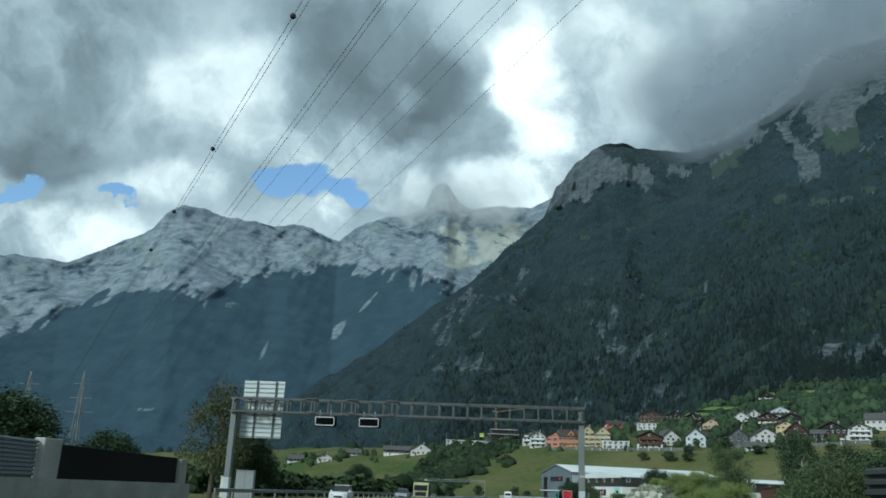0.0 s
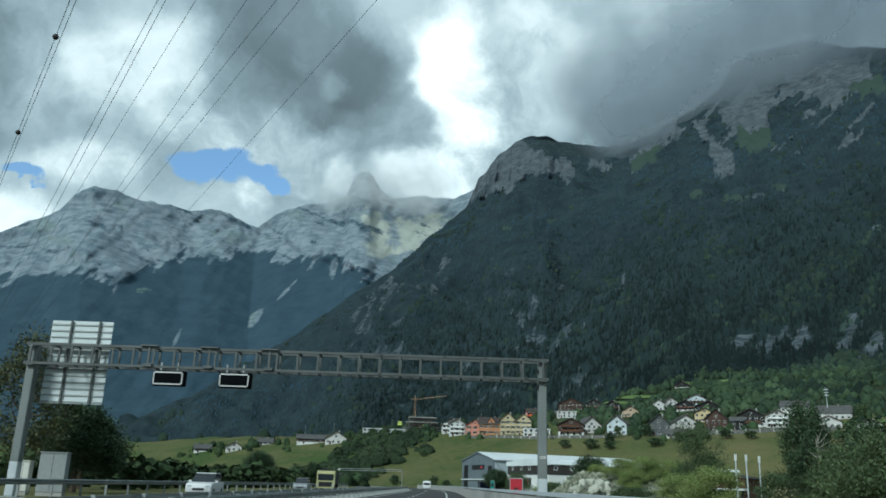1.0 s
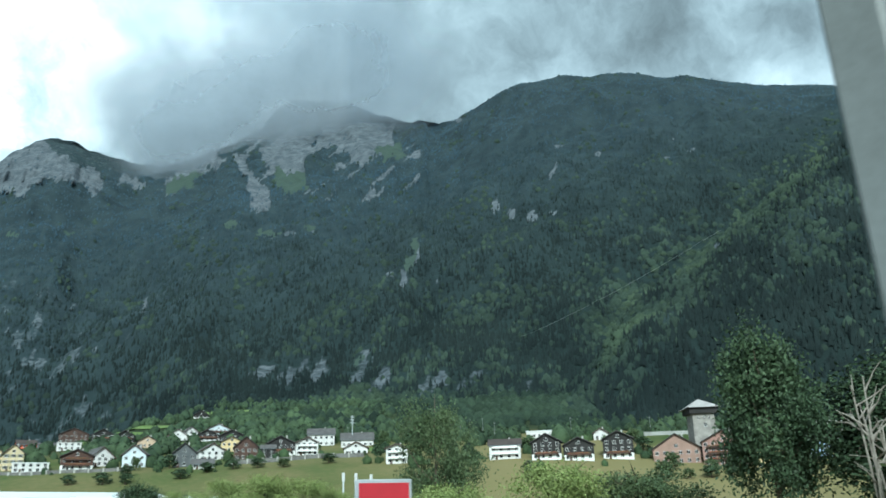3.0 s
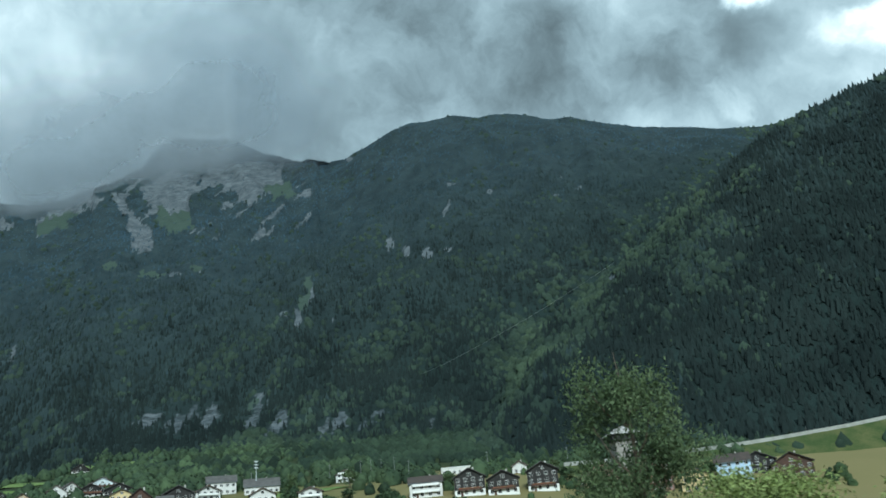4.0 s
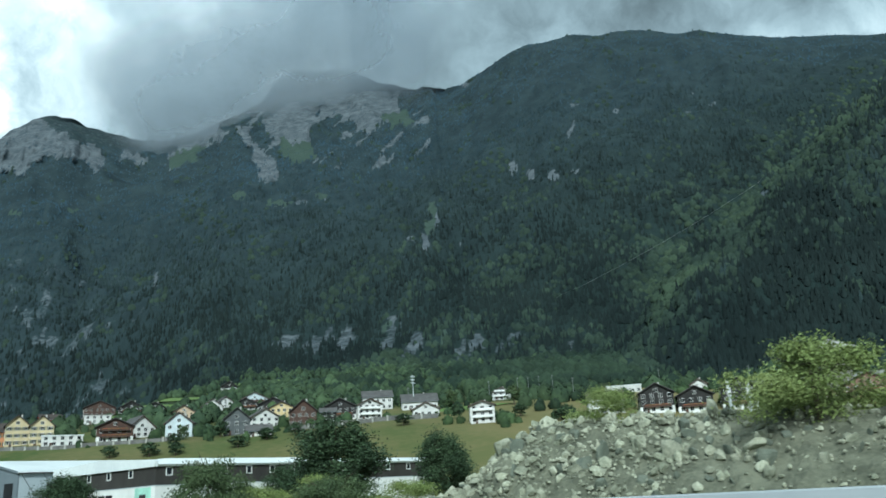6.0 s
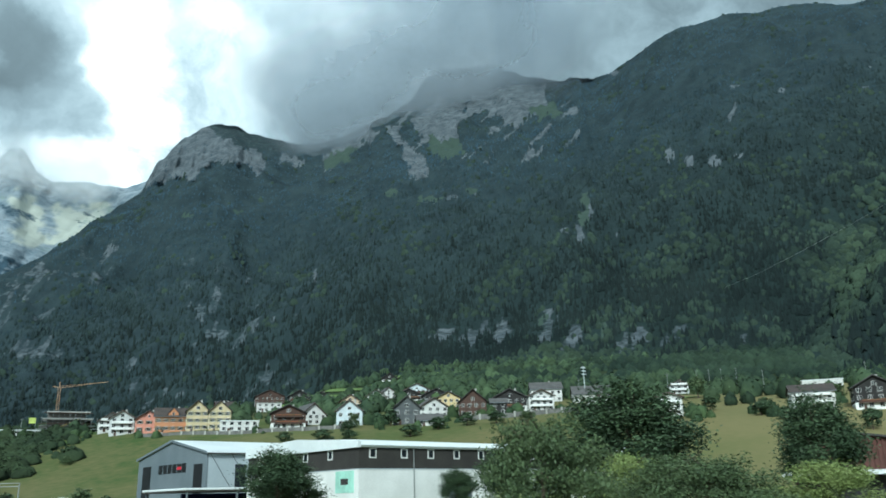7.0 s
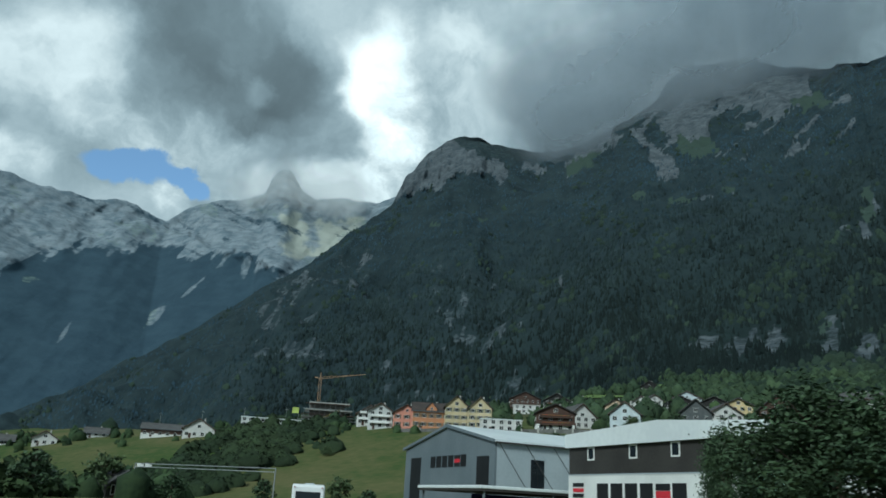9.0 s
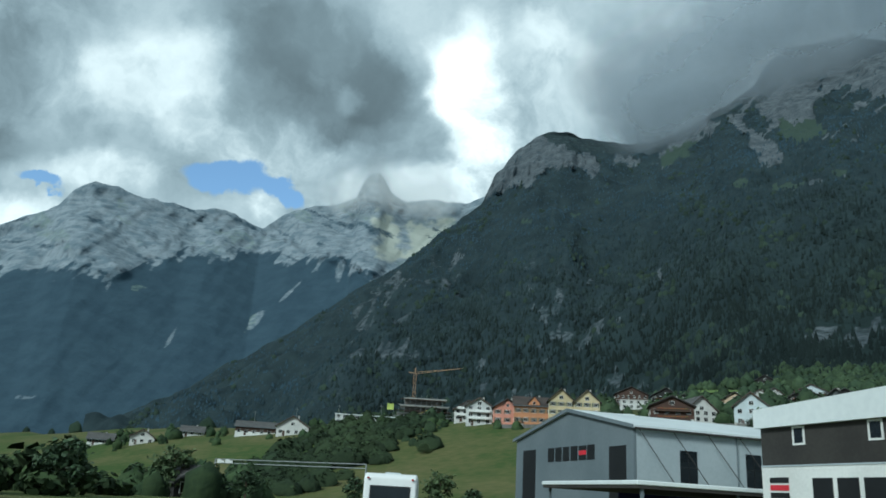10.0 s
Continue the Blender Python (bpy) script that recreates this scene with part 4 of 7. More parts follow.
def wall_paint(name, c, k=0.8):
    return mat(name, c, 0.85, tuple(k * a for a in c), size=4, fine=0.25, bump=0.004)


# ---------------------------------------------------------------- road
def strip(lo, hi, z0, z1, y0, y1, step=12.0):
    """A slab along the road between two offsets from the camera's lane."""
    ys = np.linspace(y0, y1, max(int((y1 - y0) / step), 1) + 1)
    s = Shape()
    v = []
    for y in ys:
        x = lane_x(float(y))
        v += [(x + lo, y, z0), (x + hi, y, z0), (x + hi, y, z1), (x + lo, y, z1)]
    f = [(a + i, a + (i + 1) % 4, a + 4 + (i + 1) % 4, a + 4 + i) for a in range(0, 4 * (len(ys) - 1), 4) for i in range(4)]
    f += [(3, 2, 1, 0), tuple(len(v) - 4 + i for i in range(4))]
    return s.add(v, f)


Y0, Y1 = -120, 760
tagged(part("road", strip(-20.4, 4.2, -0.3, 0.0, Y0, Y1), ASPHALT), "grey asphalt motorway with two carriageways", "road", kind="structure")
tagged(part("verge", strip(-8.9, -5.9, 0.004, 0.08, Y0, Y1), CONCRETE), "concrete strip between the two carriageways", "kerb", kind="structure")
for name, off in (("edge_line", 1.9), ("edge_line", -5.5), ("edge_line", -9.3), ("edge_line", -17.4)):
    tagged(part(name, strip(off - 0.1, off + 0.1, 0.0, 0.008, Y0, Y1), LINE), "white painted edge line on asphalt", "road marking", kind="structure")
dash = Shape()
for off in (-1.85, -12.8):
    for y in range(-100, 500, 12):
        x = lane_x(y) + off
        dash.box(x - 0.08, y, 0.0, x + 0.08, y + 6, 0.008)
tagged(part("lane_dashes", dash, LINE), "white dashed lane lines on asphalt", "road marking", kind="stuff")
tagged(part("parapet_wall", strip(4.3, 4.62, -0.3, 1.08, -40, 330, 6.0), CONCRETE), "low concrete parapet along the road", "barrier", kind="structure")
tagged(part("parapet_rail", strip(4.25, 4.67, 1.12, 1.24, -40, 330, 6.0), PALE_PAINT), "pale steel rail along the parapet's top", "barrier", kind="structure")
rail_posts = Shape()
for y in np.arange(-38, 330, 4.0):
    x = lane_x(float(y)) + 4.46
    rail_posts.box(x - 0.05, y - 0.05, 1.075, x + 0.05, y + 0.05, 1.125)
tagged(part("parapet_brackets", rail_posts, GALV), "short steel brackets under the parapet rail", "barrier", kind="stuff")


def guard_rail(off, y0, y1, side, label, top=0.8):
    """W-section beam on posts."""
    g = tagged(new("guard_rail"), label, "guard rail", "roadside guard rails")
    ys = np.arange(y0, y1 + 1, 4.0)
    prof = [(0.0, 0.0), (0.05, 0.05), (0.05, 0.11), (0.0, 0.155), (0.05, 0.20), (0.05, 0.26), (0.0, 0.31), (-0.02, 0.31), (0.03, 0.255), (0.03, 0.205), (-0.02, 0.155), (0.03, 0.105), (0.03, 0.055), (-0.02, 0.0)]
    n = len(prof)
    v = [(lane_x(float(y)) + off + side * a, y, top - 0.31 + b) for y in ys for a, b in prof]
    f = [(r * n + i, r * n + (i + 1) % n, r * n + n + (i + 1) % n, r * n + n + i) for r in range(len(ys) - 1) for i in range(n)]
    part("beam", Shape().add(v, f), GALV, g)
    post = Shape().box(-0.06, -0.04, -0.2, 0.06, 0.04, top + 0.02).mesh("post")
    post.materials.append(GALV)
    for y in ys[::1]:
        p = new("post", post)
        p.parent = g
        p.location = (lane_x(float(y)) + off - side * 0.09, y, 0)
    return g


guard_rail(-6.3, -20, 240, 1, "galvanised guard rail along the median")
guard_rail(-8.5, -20, 240, -1, "galvanised guard rail on the far side of the median")
guard_rail(-21.2, 63, 232, 1, "galvanised double guard rail beside the opposite carriageway", 1.0)

# ---------------------------------------------------------------- gantry over the road
GANTRY_POSE = pose(8.22, 67.2, 0, 0, 0, -2.6)  # at the foot of the near post; the beam runs towards local -x


def build_gantry():
    xl, xr, zb, zt = -29.0, 0.0, 7.25, 8.33
    g = thing("sign_gantry", GANTRY_POSE, "grey steel truss gantry spanning both carriageways", "gantry")
    for name, x in (("post", xr), ("post", xl)):
        part(name, Shape().box(x - 0.24, -0.27, 0.0, x + 0.24, 0.27, zt + 0.02, bevel=0.04), POST_PAINT, g)
        part("base_plate", Shape().box(x - 0.45, -0.45, -0.1, x + 0.45, 0.45, 0.05), GALV, g)
        part("painted_foot", Shape().box(x - 0.246, -0.276, 0.05, x + 0.246, 0.276, 1.9, bevel=0.04), PALE_PAINT, g, "lighter painted foot of the post")
    part("marker_plate", Shape().box(xr - 0.16, -0.30, 2.93, xr + 0.16, -0.275, 3.06), LINE, g, "small white plate with grey bars")
    for k in range(4):
        part("plate_bar", Shape().box(xr - 0.12 + k * 0.065, -0.306, 2.97, xr - 0.08 + k * 0.065, -0.30, 3.02), POST_PAINT, g)
    for y in (-0.5, 0.5):
        for z in (zb, zt):
            part("chord", Shape().box(xl - 0.3, y - 0.075, z - 0.075, xr + 0.32, y + 0.075, z + 0.075, bevel=0.012), GANTRY, g)
    for x in (xl, xr):
        for z in (zb, zt):
            part("saddle", Shape().box(x - 0.2, -0.56, z - 0.1, x + 0.2, 0.56, z - 0.04), GALV, g)
    up = Shape().box(-0.055, -0.05, zb + 0.07, 0.055, 0.05, zt - 0.07).mesh("upright")
    across = Shape().box(-0.045, -0.43, -0.045, 0.045, 0.43, 0.045).mesh("cross_bar")
    for me in (up, across):
        me.materials.append(GANTRY)
    n = 25
    for i in range(n + 1):
        x = xl + (xr - xl) * i / n
        for y in (-0.5, 0.5):
            o = new("upright", up)
            o.parent, o.location = g, (x, y, 0)
        for z in (zb, zt):
            o = new("cross_bar", across)
            o.parent, o.location = g, (x, 0, z)
    for x in (-22.3, -18.9, -15.5):
        d = Shape().box(x - 0.5, -0.72, zt + 0.05, x + 0.5, -0.42, zt + 0.13).box(x - 0.06, -0.62, zb, x + 0.06, -0.5, zt + 0.05).box(x - 0.25, -0.75, zb - 0.02, x + 0.25, -0.5, zb + 0.14)
        part("detector_bracket", d, GANTRY, g)
    for z in (6.72, 7.62):
        part("junction_box", Shape().box(xr - 0.36, -0.34, z, xr - 0.25, -0.2, z + 0.26, bevel=0.015), BLACK, g, "small black junction box")
    for x in (-0.95, -3.3, -5.6, -9.2):
        for z in (zb, zt):
            part("bolt_slot", Shape().box(x - 0.09, -0.581, z - 0.03, x + 0.09, -0.574, z + 0.03), BLACK, g)
    return g


build_gantry()


DISPLAY_BLACK = mat("matt_display_black", (0.005, 0.006, 0.007), 0.95, size=1, spec=0.05)


def lane_display(x):
    d = thing("lane_display", GANTRY_POSE @ pose(x, -0.55, 6.62), "dark lane display with white outline hung under the gantry", "traffic sign", "lane displays")
    part("housing", Shape().box(-0.86, -0.12, -0.42, 0.95, 0.3, 0.42, bevel=0.05), DISPLAY_BLACK, d)
    s = Shape()
    for x0, z0, x1, z1 in ((-0.76, 0.29, 0.76, 0.36), (-0.76, -0.36, 0.76, -0.29), (-0.82, -0.29, -0.76, 0.29), (0.76, -0.29, 0.82, 0.29)):
        s.box(x0, -0.135, z0, x1, -0.12, z1)
    part("outline", s, LINE, d, "white reflective outline")
    part("hanger", Shape().box(-0.5, -0.02, 0.42, -0.42, 0.06, 0.88).box(0.42, -0.02, 0.42, 0.5, 0.06, 0.88), GALV, d)


lane_display(-21.05)
lane_display(-17.35)


def direction_sign():
    s = thing("direction_sign", GANTRY_POSE @ pose(-26.9, 0.75, 0), "back of a large direction sign, pale ribbed aluminium", "road sign")
    part("plate", Shape().box(-1.78, 0.10, 5.15, 1.78, 0.13, 9.95), mat("aluminium_sheet", (0.60, 0.65, 0.65), 0.45, (0.52, 0.57, 0.57), size=2, metal=0.1), s)
    for i in range(13):
        z = 5.22 + i * 0.372
        part("rib", Shape().box(-1.78, 0.04, z, 1.78, 0.1, z + 0.08), GALV, s)
    for x in (-0.6, 1.05):
        part("bracket_post", Shape().box(x - 0.05, -0.06, 5.15, x + 0.05, 0.04, 9.95), GANTRY, s)
        part("bracket_arm", Shape().box(x - 0.05, -0.25, 7.2, x + 0.05, -0.06, 7.3).box(x - 0.05, -0.25, 8.25, x + 0.05, -0.06, 8.35), GANTRY, s)


direction_sign()


def cabinet(x, y, w, h, material, label):
    c = thing("roadside_cabinet", pose(x, y, 0.2), label, "cabinet", "roadside cabinets")
    part("body", Shape().box(-w / 2, -0.3, 0.0, w / 2, 0.3, h, bevel=0.03), material, c)
    part("roof_cap", Shape().box(-w / 2 - 0.04, -0.36, h, w / 2 + 0.04, 0.34, h + 0.06), material, c)
    part("plinth", Shape().box(-w / 2 + 0.02, -0.26, -0.4, w / 2 - 0.02, 0.26, 0.0), CONCRETE, c)
    part("door_seam", Shape().box(-0.01, -0.306, 0.06, 0.01, -0.3, h - 0.06), BLACK, c)


cabinet(-22.4, 73.6, 0.75, 1.75, wall_paint("cream_paint", (0.66, 0.66, 0.60)), "cream roadside switch cabinet beside the gantry post")
cabinet(-20.6, 73.4, 1.6, 2.3, wall_paint("grey_cabinet_paint", (0.30, 0.32, 0.32)), "grey roadside control cabinet with double doors")


# noise barriers
def barrier_post(x, y, h, w=0.9):
    b = tagged(part("barrier_post", Shape().box(x - 0.3, y - w / 2, -0.1, x + 0.3, y + w / 2, h, bevel=0.04), CONCRETE), "pale concrete end post of the noise barrier", "barrier post", "barrier posts")
    return b


def slat_panel(x, y0, y1, h0, h1, n, material, label):
    p = thing("noise_barrier", pose(x, y0, 0), label, "noise barrier", "noise barriers")
    part("backing", Shape().box(-0.04, 0, 0, 0.04, y1 - y0, h1 - 0.02), material, p)
    for i in range(n):
        z = h0 + (h1 - h0) * i / n
        d = (h1 - h0) / n
        part("slat", Shape().prism([(0.04, z), (0.13, z + 0.2 * d), (0.13, z + 0.62 * d), (0.04, z + 0.8 * d)] if x < 0 else [(-0.04, z), (-0.13, z + 0.2 * d), (-0.13, z + 0.62 * d), (-0.04, z + 0.8 * d)], "y", 0, y1 - y0), material, p)


LOUVRE = wall_paint("louvre_aluminium", (0.22, 0.25, 0.27))
DARKWALL = wall_paint("dark_absorber", (0.022, 0.021, 0.020))
slat_panel(-22.6, 4, 41.4, 1.35, 3.15, 9, LOUVRE, "grey louvred aluminium noise barrier")
slat_panel(-22.6, 43.4, 61.4, 1.25, 3.05, 24, DARKWALL, "dark brown absorbing noise barrier")
barrier_post(-22.5, 42.4, 3.25, 1.8)
barrier_post(-22.5, 62.1, 2.95, 1.3)
tagged(part("base_wall", Shape().box(-22.4, 0, -0.2, -21.9, 63, 1.24), CONCRETE), "low pale concrete wall under the noise barriers", "wall", kind="structure")
slat_panel(7.6, 4, 16.6, 0.3, 2.15, 10, wall_paint("dark_louvre", (0.05, 0.055, 0.055)), "dark slatted noise barrier beside the road")


def small_gantry():
    g = thing("sign_gantry", pose(0, 0, 0), "slender grey gantry far down the road", "gantry")
    a, b = Vector((-27.4, 386, 0)), Vector((2.9, 368, 0))
    part("post", Shape().tube(a, a + Vector((0, 0, 7.0)), 0.14), GALV, g)
    part("post", Shape().tube(b, b + Vector((0, 0, 7.0)), 0.14), GALV, g)
    for z in (7.0, 6.3):
        part("chord", Shape().tube(a + Vector((0, 0, z)), b + Vector((0, 0, z)), 0.09), GALV, g)
    for k in (0.04, 0.10):
        c = a.lerp(b, k) + Vector((0, 0, 6.65))
        part("panel", Shape().box(c.x - 0.7, c.y - 0.1, c.z - 0.35, c.x + 0.7, c.y + 0.1, c.z + 0.35), WHITE_WALL, g, "small white panel")


small_gantry()


def site_sign(x, y, h, w, tall, yaw, material, label, art, edge=PALE_PAINT):
    s = thing("construction_sign", pose(x, y, 0, 0, 0, yaw), label, "sign", "roadside signs")
    part("panel", Shape().box(-w / 2, -0.02, h - tall, w / 2, 0.02, h, bevel=0.012), edge, s)
    part("face", Shape().box(-w / 2 + 0.05, -0.032, h - tall + 0.05, w / 2 - 0.05, -0.022, h - 0.05), material, s)
    part("pictogram", art, BLACK, s, "black pictogram on the sign's face")
    for k in (-0.3, 0.3):
        part("leg", Shape().tube((k * w, 0.04, -0.1), (k * w, 0.04, h - 0.1), 0.03), GALV, s)


# ---------------------------------------------------------------- factory
FX = Matrix(((0.96, -0.28, 0, 0), (0.28, 0.96, 0, 0), (0, 0, 1, 0), (0, 0, 0, 1)))  # local x runs along the halls, local y along their fronts


def front_bars(parent, x, y0, z0, width, height, red_last=True):
    """The firm's name as plain bars: six letter-sized blocks, one of them striped."""
    n = 6
    pitch = width / n
    for i in range(n):
        y = y0 - i * pitch
        if i == 4:
            for k, m_ in ((0, BLACK), (1, RED), (2, BLACK)):
                part("sign_bar", Shape().box(x - 0.06, y - pitch * 0.86, z0 + k * height / 3 + 0.03, x, y, z0 + (k + 1) * height / 3 - 0.03), m_, parent)
        else:
            part("sign_bar", Shape().box(x - 0.06, y - pitch * 0.80, z0, x, y, z0 + height), BLACK, parent)


def hall_one():
    h = thing("factory_hall", Matrix.Translation((34.0, 309.0, 0)) @ FX, "grey sheet-clad factory hall with a low gable and pale roof", "factory")
    w, eave, peak, length = 30.8, 10.35, 13.2, 62.0
    part("gable_wall", Shape().prism([(0, -0.5), (w, -0.5), (w, eave), (w / 2 - 0.6, peak), (0, eave)], "x", 0.0, 0.35), STEEL_GREY, h)
    part("side_wall", Shape().box(0.36, -0.0, -0.5, length, 0.3, eave), CLAD_LIGHT, h)
    part("back_wall", Shape().box(0.36, w - 0.3, -0.5, length, w, eave), CLAD_LIGHT, h)
    part("end_wall", Shape().box(length, 0.0, -0.5, length + 0.3, w, eave), CLAD_LIGHT, h)
    k = (peak - eave) / (w / 2)
    part("roof", Shape().prism([(-0.5, eave - 0.1), (w / 2 - 0.6, peak), (w + 0.5, eave - 0.1), (w + 0.5, eave + 0.22), (w / 2 - 0.6, peak + 0.35), (-0.5, eave + 0.22)], "x", -0.3, length + 0.4), ROOF_PALE, h)
    part("gutter", Shape().box(-0.2, -0.68, eave - 0.22, length, -0.5, eave - 0.02), DARK_BAND, h)
    part("verge_trim", Shape().prism([(-0.52, eave - 0.15), (w / 2 - 0.6, peak - 0.05), (w + 0.52, eave - 0.15), (w + 0.52, eave + 0.26), (w / 2 - 0.6, peak + 0.39), (-0.52, eave + 0.26)], "x", -0.42, -0.3), STEEL_GREY, h)
    for y0, y1, z1 in ((24.4, 28.4, 8.9), (1.5, 5.1, 8.5)):
        part("door", Shape().box(-0.05, y0, 0, 0.04, y1, z1), BLACK, h, "tall dark sliding door")
    front_bars(h, -0.02, 20.6, 7.2, 12.6, 1.7)
    for x0, x1, z0, z1 in ((5.8, 8.0, 5.7, 8.3), (14.5, 16.6, 6.0, 8.5), (24, 26.2, 6.0, 8.5)):
        win = part("window", Shape().box(x0, -0.05, z0 - 2.2, x1, 0.02, z1), GLASS, h)
        part("mullion", Shape().box((x0 + x1) / 2 - 0.03, -0.08, z0 - 2.2, (x0 + x1) / 2 + 0.03, -0.05, z1).box(x0, -0.08, (z0 + z1) / 2 - 0.5, x1, -0.05, (z0 + z1) / 2 - 0.44), BLACK, win)
    for x in (0.4, 4.7, 9.2, 13.4, 18):
        part("tie_rod", Shape().tube((x, -0.5, 10.2), (x + 3.0, -3.2, 3.9), 0.05, n=6), DARK_BAND, h)
    part("downpipe", Shape().tube((13.3, -0.1, 0), (13.3, -0.1, 10.2), 0.08, n=6), STEEL_GREY, h)


def hall_two():
    h = thing("factory_building", Matrix.Translation((42.6, 252.0, 0)) @ FX, "white factory building with a dark band of windows and pale roof", "factory")
    w, length = 28.0, 64.0
    for name, box in (("front_wall", (0, 0, -0.5, 0.35, w, 5.1)), ("side_wall", (0.35, 0, -0.5, length, 0.35, 5.1)), ("back_wall", (0.35, w - 0.35, -0.5, length, w, 5.1)), ("end_wall", (length, 0, -0.5, length + 0.3, w, 5.1))):
        part(name, Shape().box(*box), WHITE_WALL, h)
    for box in ((0.05, 0.05, 5.1, 0.4, w - 0.05, 7.7), (0.4, 0.05, 5.1, length, 0.4, 7.7), (0.4, w - 0.4, 5.1, length, w - 0.05, 7.7), (length, 0.05, 5.1, length + 0.25, w - 0.05, 7.7)):
        part("dark_band", Shape().box(*box), DARK_BAND, h)
    part("sill_trim", Shape().box(-0.05, -0.05, 5.02, 0.4, w, 5.12).box(0.4, -0.05, 5.02, length, 0.3, 5.12), CLAD_LIGHT, h)
    part("fascia", Shape().prism([(-0.35, 7.68), (w + 0.2, 7.68), (w + 0.2, 9.0), (w / 2, 9.55), (-0.35, 8.5)], "x", -0.35, 0.1), ROOF_PALE, h)
    part("roof", Shape().prism([(-0.45, 8.0), (-0.25, 7.72), (w, 7.72), (w + 0.2, 8.9), (w / 2, 9.5), (0.6, 8.7), (-0.1, 8.5)], "x", 0.12, length + 0.4), ROOF_PALE, h)
    part("skylight", Shape().prism([(12, 9.2), (13, 9.75), (15, 9.75), (16, 9.2)], "x", 10, 50), ROOF_PALE, h)

    def window(x, y, along):
        s, p = Shape(), Shape()
        for a0, b0, a1, b1 in ((0, 0, 1.12, 0.13), (0, 1.12, 1.12, 1.25), (0, 0.13, 0.13, 1.12), (0.99, 0.13, 1.12, 1.12)):
            s.box(x - 0.06, y - a1, 6.4 + b0, x + 0.02, y - a0, 6.4 + b1) if along == "y" else s.box(x + a0, y - 0.06, 6.4 + b0, x + a1, y + 0.02, 6.4 + b1)
        p.box(x - 0.02, y - 1.0, 6.5, x + 0.01, y - 0.12, 7.55) if along == "y" else p.box(x + 0.12, y - 0.02, 6.5, x + 1.0, y + 0.01, 7.55)
        o = part("window", s, WHITE_WALL, h, "white-framed window in the dark band")
        part("pane", p, GLASS, o)

    for k in (3.2, 9.6, 15.2, 21.1):
        window(0.05, w - k, "y")
    for k in (1.7, 6.9, 11.6, 16.4, 21.2, 26.5, 32.0, 38, 44, 50, 56):
        window(k, 0.05, "x")
    # the firm's mark and name as plain bars
    for z, m_ in ((3.95, BLACK), (3.45, RED), (2.95, BLACK)):
        part("logo_bar", Shape().box(-0.04, w - 2.6, z, 0.0, w - 0.8, z + 0.36), m_, h)
    front_bars(h, 0.0, w - 4.8, 2.4, 12.6, 1.85)
    part("mint_panel", Shape().box(-0.05, 1.0, 2.2, 0.0, 5.0, 4.9), MINT, h, "mint green sign panel with a dark emblem")
    part("emblem", Shape().box(-0.07, 2.2, 3.2, -0.05, 3.8, 3.95), DARK_BAND, h)
    part("gate", Shape().box(15.3, -0.04, 0, 19.6, 0.02, 4.0), STEEL_GREY, h, "grey roller gate")
    part("gate", Shape().box(33, -0.04, 0, 37.5, 0.02, 4.0), STEEL_GREY, h, "grey roller gate")
    for k in (9.0, 31.0):
        part("downpipe", Shape().tube((k, -0.12, 0), (k, -0.12, 7.7), 0.07, n=6), GALV, h)


def canopy():
    c = thing("canopy", Matrix.Translation((34.0, 280.2, 0)) @ FX, "flat pale canopy roof in front of the factory hall", "canopy")
    part("canopy_roof", Shape().box(-8.6, 0.4, 3.3, 16, 15.5, 3.62, bevel=0.05), ROOF_PALE, c)
    part("edge_beam", Shape().box(-8.5, 0.5, 3.08, 15.9, 15.4, 3.3), DARK_BAND, c)
    for x in (-8, 0, 8, 15):
        part("column", Shape().box(x - 0.1, 0.7, 0, x + 0.1, 0.9, 3.1), STEEL_GREY, c)
        part("column", Shape().box(x - 0.1, 15.0, 0, x + 0.1, 15.2, 3.1), STEEL_GREY, c)
    b = tagged(part("tarpaulin_wall", Shape().box(-5.5, 8, 0, 14, 8.2, 2.9), wall_paint("navy_tarpaulin", (0.02, 0.025, 0.12))), "navy blue tarpaulin hung under the canopy", "tarpaulin")
    b.matrix_world = c.matrix_world.copy()
    r = tagged(part("red_container", Shape().box(5.5, 1.4, 0, 8.3, 3.8, 2.95, bevel=0.08), RED), "red steel container under the canopy", "container")
    r.matrix_world = c.matrix_world.copy()


hall_one()
hall_two()
canopy()


def red_barn():
    b = thing("barn", Matrix.Translation((68.0, 206.0, 0)) @ pose(0, 0, 0, 0, 0, -45), "rust-red corrugated barn with a low gable", "barn")
    rust = wall_paint("rust_red_sheet", (0.095, 0.042, 0.034), 0.75)
    w, z0, z1, zp = 10.6, -0.3, 5.1, 5.75
    part("wall", Shape().prism([(0, z0), (w, z0), (w, z1 - 0.3), (4.3, zp), (0, z1)], "y", 0.0, 14), rust, b)
    for i in range(26):
        x = 0.15 + i * 0.4
        zz = z1 + (zp - z1) * x / 4.3 if x < 4.3 else zp - (zp - z1 + 0.3) * (x - 4.3) / (w - 4.3)
        part("corrugation", Shape().box(x, -0.13, 2.7, x + 0.16, 0.0, zz - 0.02), rust, b)
    part("roof", Shape().prism([(-0.4, z1 - 0.05), (4.3, zp + 0.02), (w + 0.4, z1 - 0.36), (w + 0.4, z1 - 0.2), (4.3, zp + 0.2), (-0.4, z1 + 0.1)], "y", -0.5, 14.4), DARK_BAND, b)
    part("canopy_roof", Shape().prism([(-2.0, 2.25), (-2.0, 2.55), (0.0, 2.7), (0.0, 2.4)], "x", -2.0, w + 0.4), ROOF_PALE, b, "pale lean-to roof along the barn")
    # a black panel on the solid wall paints the shade under the lean-to
    part("opening", Shape().box(0.2, -0.05, 0, w - 0.3, 0.0, 2.35), BLACK, b)


red_barn()

